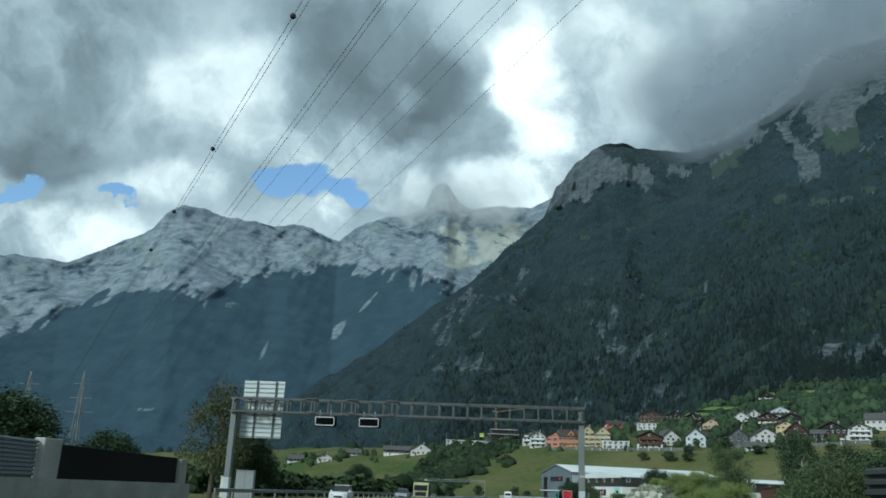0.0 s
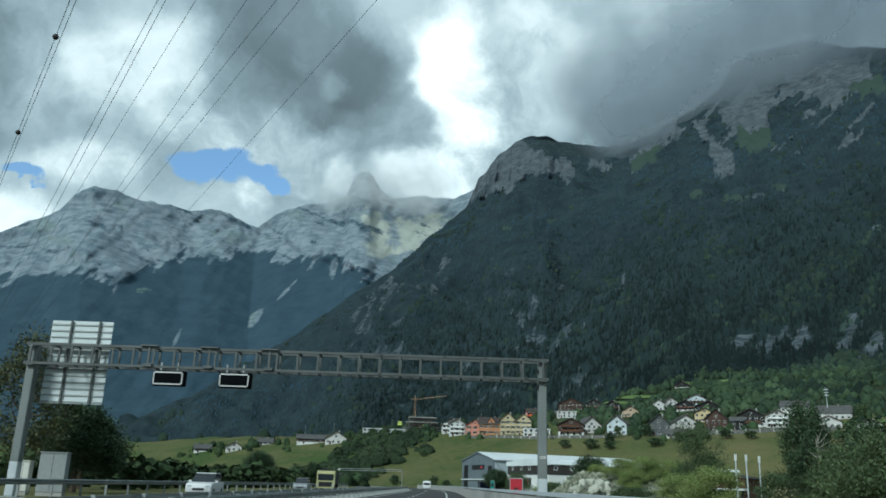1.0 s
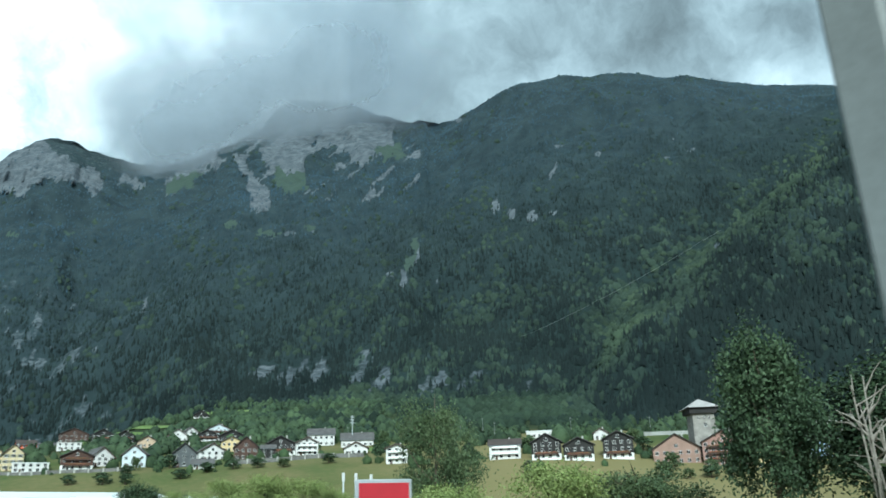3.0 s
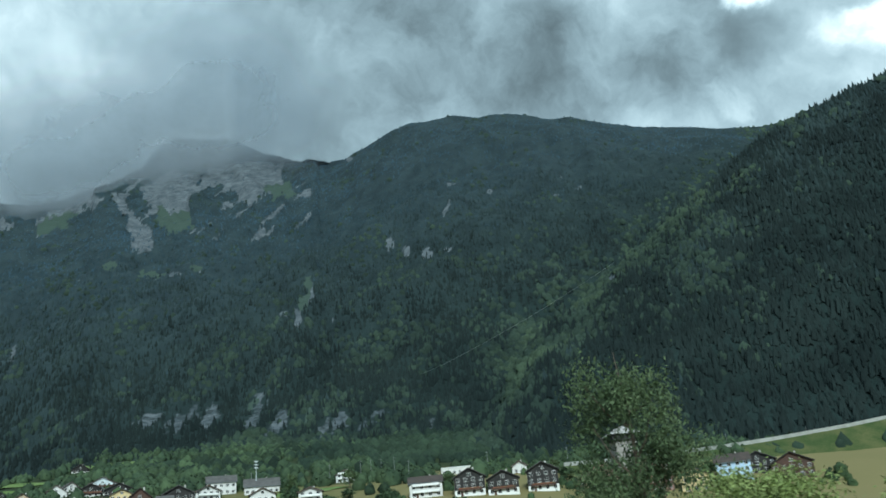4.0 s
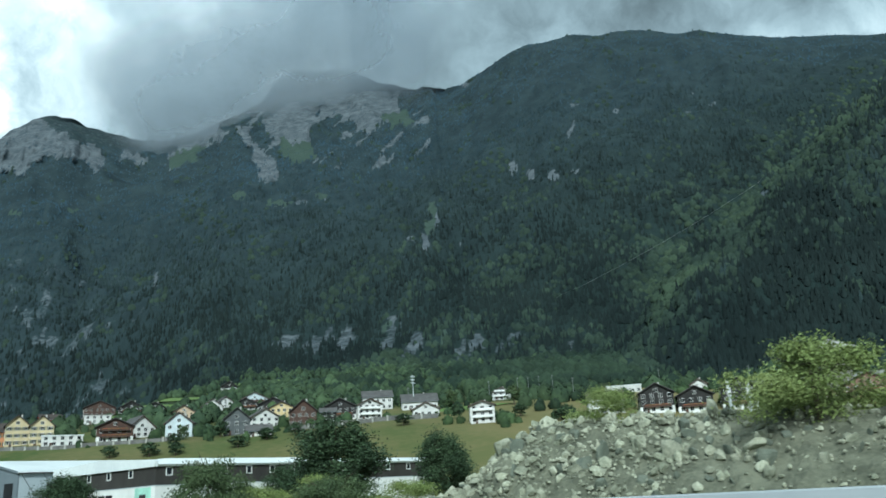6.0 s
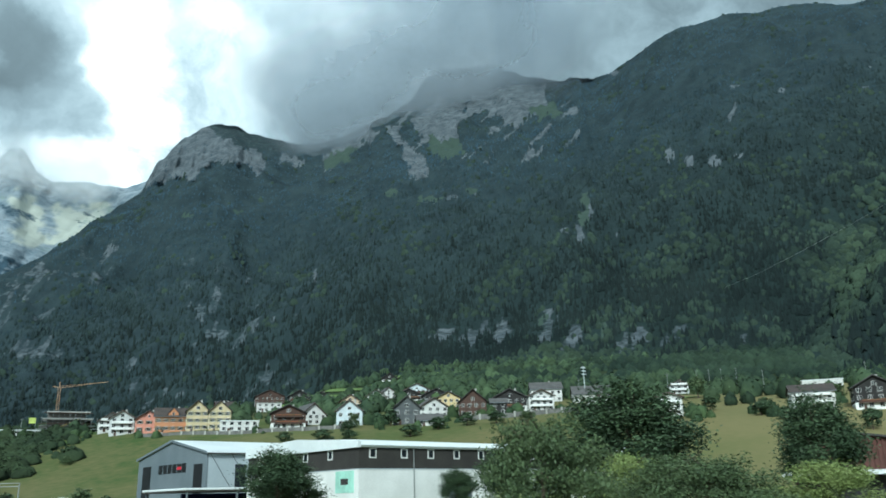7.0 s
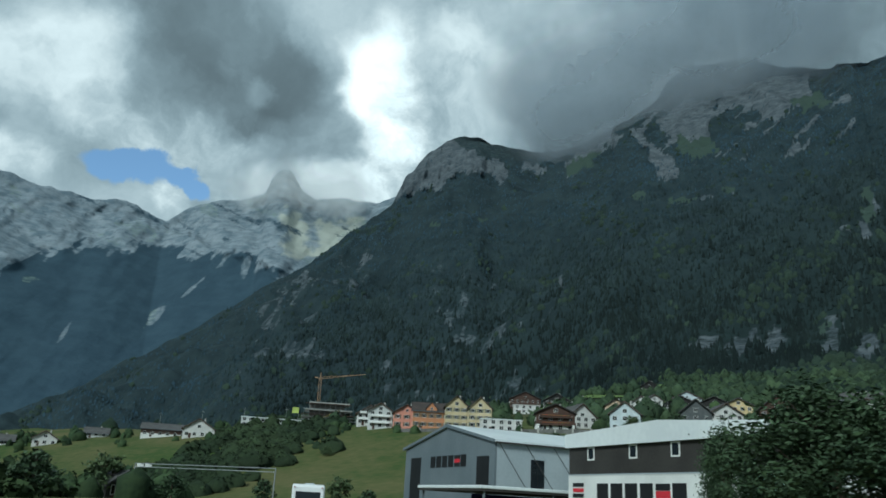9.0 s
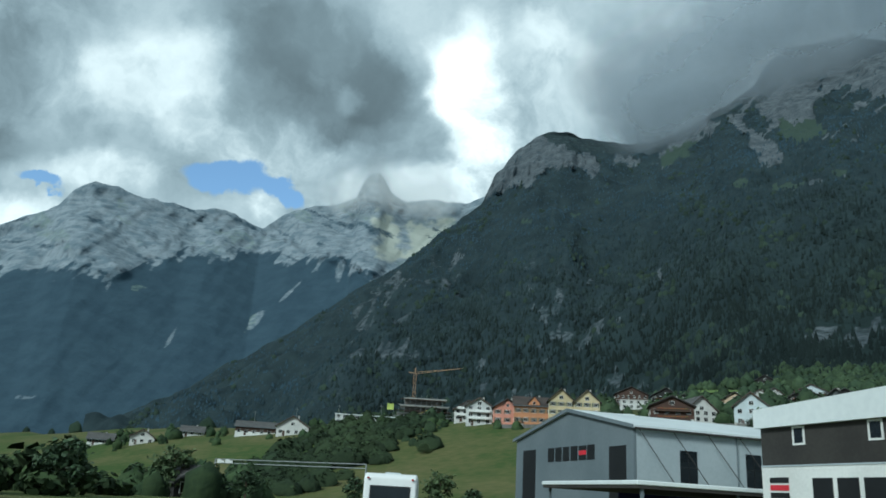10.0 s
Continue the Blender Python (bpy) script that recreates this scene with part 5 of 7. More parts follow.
# ---------------------------------------------------------------- village
TILE_GREY = mat("grey_roof_tiles", (0.10, 0.098, 0.096), 0.85, (0.066, 0.064, 0.063), size=3, fine=0.35, bump=0.03)
TILE_BROWN = mat("brown_roof_tiles", (0.066, 0.051, 0.044), 0.85, (0.044, 0.037, 0.034), size=3, fine=0.35, bump=0.03)
WOOD_DARK = mat("dark_weathered_wood", (0.016, 0.0165, 0.0165), 0.85, (0.028, 0.027, 0.026), size=2.5, fine=0.2, bump=0.01)
WOOD_BROWN = mat("brown_wood", (0.078, 0.042, 0.030), 0.8, (0.050, 0.031, 0.024), size=2.5, fine=0.2, bump=0.01)
PAINTS = {
    "white": (wall_paint("white_house", (0.62, 0.62, 0.60)), TILE_GREY), "grey": (wall_paint("grey_white_house", (0.56, 0.58, 0.57)), TILE_GREY), "pink": (wall_paint("salmon_house", (0.60, 0.27, 0.20)), TILE_GREY),
    "orange": (wall_paint("orange_house", (0.50, 0.235, 0.12)), TILE_BROWN), "yellow": (wall_paint("cream_yellow_house", (0.56, 0.47, 0.29)), TILE_BROWN), "red": (wall_paint("tomato_house", (0.62, 0.13, 0.06)), TILE_BROWN),
    "brown": (WOOD_BROWN, TILE_BROWN), "dark": (WOOD_DARK, TILE_GREY), "barn": (WOOD_BROWN, TILE_GREY), "blue": (wall_paint("pale_blue_house", (0.42, 0.56, 0.72)), TILE_BROWN),
    "bluewhite": (wall_paint("bluish_white_house", (0.54, 0.61, 0.64)), TILE_GREY), "beige": (wall_paint("beige_house", (0.52, 0.40, 0.28)), TILE_BROWN), "brick": (wall_paint("brown_pink_house", (0.30, 0.18, 0.15)), TILE_BROWN),
    "slate": (mat("grey_shingle_wall", (0.10, 0.11, 0.115), 0.85, (0.07, 0.078, 0.08), size=2, fine=0.25, bump=0.02), TILE_GREY), "pinkch": (wall_paint("dusty_pink_house", (0.30, 0.20, 0.16)), TILE_BROWN),
    "sand": (wall_paint("sand_house", (0.60, 0.48, 0.26)), TILE_GREY),
}
HOUSES = []
WINDOW_FRAME = Shape()
for a0, b0, a1, b1 in ((-0.5, 0.0, 0.5, 0.06), (-0.5, 0.95, 0.5, 1.0), (-0.5, 0.06, -0.45, 0.95), (0.45, 0.06, 0.5, 0.95), (-0.03, 0.06, 0.03, 0.95)):
    WINDOW_FRAME.box(a0, -0.08, b0, a1, 0.03, b1)
WINDOW_FRAME = WINDOW_FRAME.mesh("window")
WINDOW_FRAME.materials.append(WHITE_WALL)
WINDOW_PANE = Shape().box(-0.46, -0.05, 0.05, 0.46, 0.035, 0.96).mesh("pane")
WINDOW_PANE.materials.append(mat("dark_house_glass", (0.012, 0.014, 0.016), 0.2, size=2, spec=0.25))
SHUTTER = Shape().box(-0.16, -0.06, 0.0, 0.16, 0.02, 1.0).mesh("shutter")
SHUTTER.materials.append(mat("green_shutter", (0.05, 0.075, 0.05), 0.7, size=1))


def add_window(house, x, y, z, w, h, turn, shutters=False):
    o = new("window", WINDOW_FRAME)
    o.parent, o.location, o.scale, o.rotation_euler = house, (x, y, z), (w, 1, h), (0, 0, turn)
    p = new("pane", WINDOW_PANE)
    p.parent = o
    if shutters:
        for k in (-0.72, 0.72):
            s = new("shutter", SHUTTER)
            s.parent, s.location = o, (k, 0, 0)


def house(x, y, width, height, paint, gable=True, turn=0.0, label="", deep=0.8, plinth=None, balcony=0, roof=None, pitch=0.62, flat=False, shutters=False, chimney=True, drop=0.0):
    """A house whose facade looks down to the valley floor; local origin at the middle of the facade's foot."""
    z = land(x, y) - 0.3 - drop
    width, height = width * 1.1, height * 1.06
    HOUSES.append((x, y, width))
    face = math.degrees(math.atan2(x - 5, y - 150))
    m = pose(x, y, z, 0, 0, -face * 0.85 + turn)
    wall, tiles = PAINTS[paint]
    tiles = roof or tiles
    h = thing("house", m, label, "house", "village houses")
    w, d = width / 2, width * deep
    rise = 0.0 if flat else (w if gable else d / 2) * pitch
    eave = height - rise
    if eave < height * 0.45:
        eave, rise = height * 0.55, height * 0.45
    base = min(2.7, eave * 0.4)
    if gable:
        body = Shape().prism([(-w, base), (w, base), (w, eave), (0, eave + rise), (-w, eave)], "y", 0, d)
    else:
        body = Shape().prism([(0, base), (d, base), (d, eave), (d / 2, eave + rise), (0, eave)], "x", -w, w)
    part("wall", body, wall, h)
    part("ground_floor", Shape().box(-w + 0.03, 0.03, -2.5, w - 0.03, d - 0.03, base), plinth or wall, h)
    o, t = 0.8, 0.28
    if flat:
        part("roof", Shape().box(-w - 0.3, -0.3, eave, w + 0.3, d + 0.3, eave + 0.35), tiles, h)
    elif gable:
        k = rise / w
        part("roof", Shape().prism([(-w - o, eave - k * o), (0, eave + rise), (w + o, eave - k * o), (w + o, eave - k * o + t), (0, eave + rise + t), (-w - o, eave - k * o + t)], "y", -1.0, d + 0.7), tiles, h)
    else:
        k = rise / (d / 2)
        part("roof", Shape().prism([(-o, eave - k * o), (d / 2, eave + rise), (d + o, eave - k * o), (d + o, eave - k * o + t), (d / 2, eave + rise + t), (-o, eave - k * o + t)], "x", -w - 0.7, w + 0.7), tiles, h)
    if chimney and not flat:
        part("chimney", Shape().box(w * 0.25, d * 0.55, eave + rise * 0.4, w * 0.25 + 0.7, d * 0.55 + 0.7, eave + rise + 0.9), CONCRETE, h)
        part("chimney_cap", Shape().box(w * 0.25 - 0.1, d * 0.55 - 0.1, eave + rise + 0.9, w * 0.25 + 0.8, d * 0.55 + 0.8, eave + rise + 1.02), TILE_BROWN, h)
    if not flat and gable:
        k = rise / w
        part("verge_board", Shape().prism([(-w - o, eave - k * o - 0.22), (0, eave + rise - 0.22), (w + o, eave - k * o - 0.22), (w + o, eave - k * o + 0.1), (0, eave + rise + 0.1), (-w - o, eave - k * o + 0.1)], "y", -1.06, -1.0), WOOD_BROWN if paint in ("white", "grey", "bluewhite") else WOOD_DARK, h)
    elif not flat:
        part("gutter", Shape().box(-w - 0.7, -o - 0.14, eave - rise / (d / 2) * o - 0.02, w + 0.7, -o, eave - rise / (d / 2) * o + 0.14), STEEL_GREY, h)
    part("front_door", Shape().box(-w * 0.62, -0.03, -0.2, -w * 0.62 + 1.1, 0.1, 2.0), WOOD_BROWN if paint != "brown" else WOOD_DARK, h)
    if paint in ("orange", "pink") and not flat:
        # a cross gable breaking through the eaves
        g0, g1, gz = -w * 0.28, w * 0.28, eave + min(rise, 2.6)
        part("cross_gable", Shape().prism([(g0, eave - 0.4), (g1, eave - 0.4), (g1, eave + 0.9), ((g0 + g1) / 2, gz + 0.9), (g0, eave + 0.9)], "y", -0.16, d * 0.4), wall, h)
        part("cross_gable_roof", Shape().prism([(g0 - 0.5, eave + 0.55), ((g0 + g1) / 2, gz + 0.95), (g1 + 0.5, eave + 0.55), (g1 + 0.5, eave + 0.8), ((g0 + g1) / 2, gz + 1.2), (g0 - 0.5, eave + 0.8)], "y", -0.6, d * 0.42), tiles, h)
        add_window(h, (g0 + g1) / 2, -0.17, eave + 0.3, 1.1, 1.2, 0)
    floors = max(int(round((eave - 0.3) / 2.8)), 1)
    n = max(int(width / 3.0), 2)
    for fl in range(floors):
        for i in range(n):
            wx = -w + width * (i + 0.5) / n
            add_window(h, wx, -0.01 if fl * 2.8 + 0.9 > base else 0.02, 0.8 + fl * (eave - 0.2) / floors, 1.55, 1.65, 0, shutters)
        for i in range(max(int(d / 4), 1)):
            wy = d * (i + 0.5) / max(int(d / 4), 1)
            add_window(h, -w - 0.01, wy, 0.8 + fl * (eave - 0.2) / floors, 1.4, 1.6, -math.pi / 2)
    if gable and rise > 2.4:
        add_window(h, 0, -0.01, eave + 0.2, 1.6, 1.5, 0)
    for b in range(balcony):
        z0 = 2.5 + b * 2.8
        q = part("balcony", Shape().box(-w * 0.8, -1.3, z0 - 0.18, w * 0.8, 0.0, z0), CONCRETE if paint in ("white", "grey") else WOOD_BROWN, h)
        if paint in ("brown", "dark", "barn", "brick"):
            part("flower_box", Shape().box(-w * 0.7, -1.5, z0 + 0.7, w * 0.7, -1.31, z0 + 0.98), mat("red_geraniums", (0.36, 0.06, 0.05), 0.8, (0.10, 0.14, 0.04), size=0.5, fine=0.12), q, "box of red flowers")
        part("railing", Shape().box(-w * 0.8, -1.3, z0, w * 0.8, -1.22, z0 + 0.95).box(-w * 0.8, -1.22, z0, -w * 0.8 + 0.08, 0, z0 + 0.95).box(w * 0.8 - 0.08, -1.22, z0, w * 0.8, 0, z0 + 0.95), WHITE_WALL if paint in ("white", "grey") else WOOD_BROWN, q)
    return h


WW = WHITE_WALL
house(39, 557, 9.7, 10.6, "grey", True, 0, "pale grey three-storey house with a grey tiled roof", balcony=2)
house(57, 765, 18, 7.8, "dark", True, 0, "dark timber chalet with a grey roof on the upper slope")
house(50, 551, 10.6, 9.6, "pink", True, 0, "salmon pink house with a dark tiled roof", shutters=True)
house(60, 546, 14.5, 10.6, "orange", False, 0, "orange house with a long brown roof and dormers", shutters=True)
house(70, 541, 8.8, 13.0, "yellow", True, 0, "cream yellow house with a steep brown gable", pitch=0.9, deep=1.1, shutters=True)
house(79, 535, 8.8, 12.4, "yellow", True, 0, "cream yellow gabled wing with green shutters", pitch=0.9, deep=1.1, shutters=True)
house(111, 684, 11.3, 8.2, "red", False, 8, "tomato red house with a brown roof behind the cream one")
house(85, 521, 15, 4.6, "white", True, 0, "low white flat-roofed pavilion with a row of windows", flat=True, roof=ROOF_PALE)
house(140, 757, 22, 9.6, "barn", False, 0, "long brown timber barn with a grey tiled roof", plinth=WOOD_BROWN, chimney=False)
house(151, 732, 18.6, 10.6, "barn", True, 0, "brown timber barn with a broad gable", pitch=0.45, plinth=WOOD_BROWN, chimney=False)
house(131, 653, 13.6, 4.8, "white", True, 0, "low white garage block below the barns", flat=True, roof=CONCRETE, chimney=False)
house(168, 716, 14.6, 9.6, "dark", True, 0, "dark timber chalet with rows of white windows", pitch=0.75, balcony=1)
house(181, 706, 13, 8.6, "dark", True, 0, "dark timber chalet with a steep gable and white windows", pitch=0.75, balcony=1)
house(103, 506, 13.6, 10.0, "brown", True, 0, "red-brown timber chalet with balconies on a white base", plinth=WW, balcony=2, pitch=0.45)
house(119, 521, 11.5, 9.6, "white", True, 20, "white house with a steep gable and a long grey roof", pitch=0.85, deep=1.3)
house(129, 500, 10.6, 10.8, "bluewhite", True, -12, "bluish white house with a plain gable", pitch=0.8)
house(172, 620, 11.5, 7.6, "beige", True, 0, "beige house with a brown gable roof")
house(216, 690, 13, 8.8, "white", True, 0, "white gabled house on the upper slope", pitch=0.7)
house(232, 706, 10, 8.2, "white", True, 15, "small white gabled house beside a steep lawn", pitch=0.7)
house(252, 700, 17, 8.8, "bluewhite", True, 0, "bluish white house with wide balconies", balcony=1, pitch=0.5)
house(226, 655, 16, 8.4, "dark", True, 0, "dark timber chalet with a white base", plinth=WW, pitch=0.5, balcony=1)
house(236, 633, 16, 7.6, "dark", True, 0, "dark wide timber chalet under the trees", pitch=0.45)
house(147, 477, 10.4, 11.4, "slate", True, 0, "grey shingled house with white windows and a steep gable", pitch=0.85)
house(169, 496, 13, 8.8, "white", True, 14, "white house with a grey gable roof", pitch=0.6)
house(151, 462, 9.4, 4.9, "white", False, 0, "small white annex with a lean roof", chimney=False)
house(194, 531, 11, 8.8, "sand", True, 0, "pale yellow house with dark timber side", pitch=0.5)
house(181, 480, 11.2, 11.6, "brown", True, 0, "red-brown shingled house with white windows and steep gable", pitch=0.85, plinth=WOOD_BROWN)
house(190, 472, 6.5, 7.0, "dark", False, 0, "low dark shed beside the brown house", chimney=False)
house(203, 484, 14, 10.2, "dark", True, -8, "dark timber chalet with a white side wing", plinth=WW, balcony=1, pitch=0.5)
house(214, 474, 11, 9.6, "white", True, 10, "white chalet with a wide balcony and shallow roof", balcony=2, pitch=0.45)
house(248, 521, 15, 10.6, "white", False, 0, "tall white house with a long dark grey roof", pitch=0.6)
house(258, 494, 17.5, 8.6, "white", False, 0, "long white house with a dark grey roof", pitch=0.6)
house(232, 452, 11.5, 6.6, "white", True, 0, "low white gabled house below the mast", pitch=0.5)
house(222, 397, 9.4, 8.8, "white", True, 0, "white three-storey block with balconies and a dark roof", balcony=2, pitch=0.35)
house(318, 496, 9.6, 7.4, "grey", True, 0, "pale house among the trees with balconies", balcony=2, pitch=0.5)
house(262, 364, 13.6, 9.4, "white", False, 0, "wide white house with wooden balconies and a brown roof", balcony=2, roof=TILE_BROWN, pitch=0.5)
house(350, 430, 17, 4.0, "white", False, 0, "low white building behind the brown-roofed house", flat=True, roof=ROOF_PALE)
house(272, 346, 12.5, 11.4, "dark", True, 0, "dark timber chalet with a white gable", plinth=WW, balcony=1, pitch=0.55)
house(281, 334, 12.5, 10.0, "dark", True, 0, "dark chalet on a white ground floor", plinth=WW, pitch=0.5, balcony=1)
house(345, 378, 7, 6.4, "white", True, 0, "small white gabled house at the wood's edge")
house(298, 325, 12.6, 12.2, "dark", True, 0, "dark shingled chalet on a white ground floor", plinth=WW, pitch=0.5, balcony=1)
house(312, 303, 19, 12.8, "pinkch", True, 0, "dusty pink house with a broad brown gable roof", pitch=0.6, drop=0.5)
house(321, 284, 17, 14.6, "brick", True, 0, "brown-pink house with stacked wooden balconies", balcony=3, pitch=0.5)
house(328, 267, 10.5, 9.6, "sand", True, 0, "sand-coloured cottage with a grey roof", pitch=0.5)
house(355, 262, 13.5, 11.0, "blue", False, 0, "pale blue house with a red-brown roof", pitch=0.6)
house(371, 258, 14, 9.4, "dark", True, 0, "dark wooden house behind the pale blue one", pitch=0.5)
house(372, 243, 16, 10.6, "brown", True, 0, "brown timber house at the edge of the wood", pitch=0.5)
house(-60, 612, 19, 6.4, "barn", False, 0, "low brown farm building with white stalls", plinth=WW, chimney=False)
house(-42, 597, 13, 8.2, "white", True, 0, "white farmhouse with a grey roof at the bank's top")
house(-142, 640, 11, 5.6, "dark", False, 0, "small dark chalet with a white base far along the bank", plinth=WW)
house(-116, 622, 10, 6.6, "white", True, 0, "small white house with a dark roof far along the bank")
house(-96, 634, 10, 4.8, "grey", False, 0, "low grey house far along the bank")
house(-21, 346, 6, 4.4, "dark", True, 40, "dark barn roof behind roadside trees", chimney=False)
house(-8, 612, 30, 4.6, "grey", False, 0, "long low pale building with a glazed front", flat=True, roof=ROOF_PALE, chimney=False)
house(36, 575, 11.2, 8.6, "white", True, 0, "white three-storey house with dark roof beside the trees", balcony=2)
house(300, 870, 13, 8.0, "dark", True, 0, "dark hillside hut on a clearing", plinth=WW)


def tower():
    x, y = 333, 303
    t = thing("stone_tower", pose(x, y, land(x, y) - 1, 0, 0, -38), "old square stone tower with a broad pyramid roof", "tower")
    stone = mat("rubble_masonry", (0.30, 0.29, 0.26), 0.95, (0.19, 0.18, 0.165), size=2, fine=0.35, bump=0.05)
    part("shaft", Shape().prism([(-5.6, 0), (5.6, 0), (5.0, 20), (-5.0, 20)], "y", -5.2, 5.2), stone, t)
    part("gallery", Shape().box(-6.6, -6.6, 19.6, 6.6, 6.6, 22.6), WOOD_DARK, t)
    part("roof", Shape().add([(-8, -8, 22.3), (8, -8, 22.3), (8, 8, 22.3), (-8, 8, 22.3), (0, 0, 27.0)], [(0, 1, 4), (1, 2, 4), (2, 3, 4), (3, 0, 4), (3, 2, 1, 0)]), mat("pale_shingle_roof", (0.36, 0.35, 0.34), 0.8, (0.28, 0.27, 0.26), size=3, fine=0.3, bump=0.03), t)
    add_window(t, 0.5, -5.22, 13.5, 1.4, 1.8, 0)
    for k in (-2.4, 0, 2.4):
        add_window(t, k, -5.22, 17.0, 0.8, 1.0, 0)


tower()


def crane():
    x, y = 12, 612
    z = land(x, y)
    c = thing("tower_crane", pose(x, y, z), "orange-brown tower crane on the building site", "crane")
    paint = mat("crane_paint", (0.40, 0.27, 0.17), 0.6, (0.30, 0.18, 0.10), size=2)
    s = Shape()
    for k in range(12):
        z0 = k * 2.0
        for a, b in ((-0.6, -0.6), (0.6, -0.6), (0.6, 0.6), (-0.6, 0.6)):
            s.tube((a, b, z0), (a, b, z0 + 2), 0.1, n=4)
        for a, b in (((-0.6, -0.6), (0.6, -0.6)), ((0.6, -0.6), (0.6, 0.6)), ((0.6, 0.6), (-0.6, 0.6)), ((-0.6, 0.6), (-0.6, -0.6))):
            s.tube((*a, z0), (*b, z0 + 2), 0.06, n=4)
    part("mast", s, paint, c)
    part("tower_head", Shape().tube((0, 0, 24), (0, 0, 26.6), 0.25, n=6), paint, c)
    end = Vector((22.5, -5.2, 26.8))
    a = Vector((0, 0, 23.6))
    j = Shape().tube(a, end, 0.12, n=4).tube(a + Vector((0, 0, 0.9)), end, 0.1, n=4)
    for i in range(16):
        j.tube(a.lerp(end, i / 16), (a + Vector((0, 0, 0.9))).lerp(end, (i + 0.5) / 16), 0.06, n=4)
    part("jib", j, paint, c)
    part("counter_jib", Shape().tube((0, 0, 23.8), (-3.0, 0.8, 24.4), 0.2, n=4), paint, c)


crane()


def building_site():
    x, y = 17, 600
    b = thing("unfinished_building", pose(x, y, land(x, y) - 0.5, 0, 0, 0), "unfinished concrete building wrapped in scaffolding", "building")
    for k in range(4):
        part("floor_slab", Shape().box(-14 + k * 1.5, 0, k * 3.4 + 1, 14 - k * 1.2, 12, k * 3.4 + 1.5), CONCRETE, b)
    part("core", Shape().box(-9, 3, 0, 8, 11, 11.8), wall_paint("raw_block", (0.14, 0.13, 0.12)), b)
    for i in range(12):
        xx = -14 + i * 2.5
        part("scaffold_pole", Shape().tube((xx, -1.2, 0), (xx, -1.2, 12.5 if 1 < i < 10 else 8.5), 0.09, n=5), GALV, b)
    for k in range(4):
        part("scaffold_deck", Shape().box(-14 + k, -1.6, 2.9 + k * 2.6, 14 - k, -0.7, 3.1 + k * 2.6), WOOD_BROWN if k % 2 else GALV, b)
    part("brace", Shape().tube((-9, -1.3, 1), (6, -1.3, 8.4), 0.12, n=5), mat("yellow_brace", (0.5, 0.4, 0.12), 0.6, size=2), b)
    part("sheet", Shape().box(-17, -1.5, 5.5, -14, -1.4, 8.2), mat("lime_netting", (0.55, 0.66, 0.16), 0.8, size=2), b, "lime green netting")


building_site()


def mast(x, y, h, label, arms=True):
    z = land(x, y)
    m = thing("radio_mast", pose(x, y, z - 0.5), label, "mast")
    part("pole", Shape().tube((0, 0, 0), (0, 0, h), 0.28, 0.14, 8), PALE_PAINT, m)
    if arms:
        for k in (0.75, 0.84, 0.93):
            part("antenna_ring", Shape().box(-1.4, -0.15, h * k, 1.4, 0.15, h * k + 0.5), PALE_PAINT, m)


mast(258, 500, 19, "pale radio mast with three rings of antennas")


def pole(x, y, h, top=0.09):
    p = thing("pole", pose(x, y, land(x, y) - 0.3), "thin grey line pole beside the railway", "pole", "line poles")
    part("shaft", Shape().tube((0, 0, 0), (0, 0, h), 0.2, top, 6), POST_PAINT, p)
    part("arm", Shape().box(-0.9, -0.06, h - 0.9, 0.9, 0.06, h - 0.74), POST_PAINT, p)


for i in range(9):
    pole(258 + 31 * i, 505 - 33 * i, 12.0)
for i in range(7):
    pole(-70 + 22 * i, 655 - 4 * i, 10.0)
for x, y in ((331, 486), (336, 482), (345, 480), (326, 490)):
    pole(x, y, 13.0)

# pale retaining wall of the railway behind the houses
rail_wall = Shape()
wall_pts = [(349, 351, 43), (370, 335, 43), (394, 317, 44), (417, 298, 45), (442, 279, 47), (480, 252, 51), (530, 220, 58)]
for (xa, ya, za), (xb, yb, zb) in zip(wall_pts, wall_pts[1:]):
    rail_wall.add([(xa, ya, za - 2.0), (xb, yb, zb - 2.0), (xb, yb, zb), (xa, ya, za), (xa + 0.8, ya + 0.8, za - 2.0), (xb + 0.8, yb + 0.8, zb - 2.0), (xb + 0.8, yb + 0.8, zb), (xa + 0.8, ya + 0.8, za)],
                  [(0, 1, 2, 3), (5, 4, 7, 6), (3, 2, 6, 7), (1, 0, 4, 5)])
embankment = Shape()
for (xa, ya, za), (xb, yb, zb) in zip(wall_pts, wall_pts[1:]):
    fa, fb = (xa - 14, ya - 14), (xb - 14, yb - 14)
    embankment.add([(*fa, land(*fa) - 1.5), (*fb, land(*fb) - 1.5), (xb - 0.1, yb - 0.1, zb - 1.95), (xa - 0.1, ya - 0.1, za - 1.95), (xa + 4, ya + 4, za - 2.05), (xb + 4, yb + 4, zb - 2.05)], [(0, 1, 2, 3), (3, 2, 5, 4)])
tagged(part("embankment", embankment, mat("embankment_grass", (0.040, 0.064, 0.022), 0.95, (0.085, 0.095, 0.038), size=9, fine=0.8, bump=0.1, spec=0.1)), "grassy railway embankment under the pale retaining wall", "embankment", kind="structure")
tagged(part("railway_wall", rail_wall, mat("pale_concrete", (0.31, 0.32, 0.30), 0.9, (0.23, 0.24, 0.22), size=5, fine=0.4)), "pale concrete retaining wall of the railway", "wall", kind="structure")

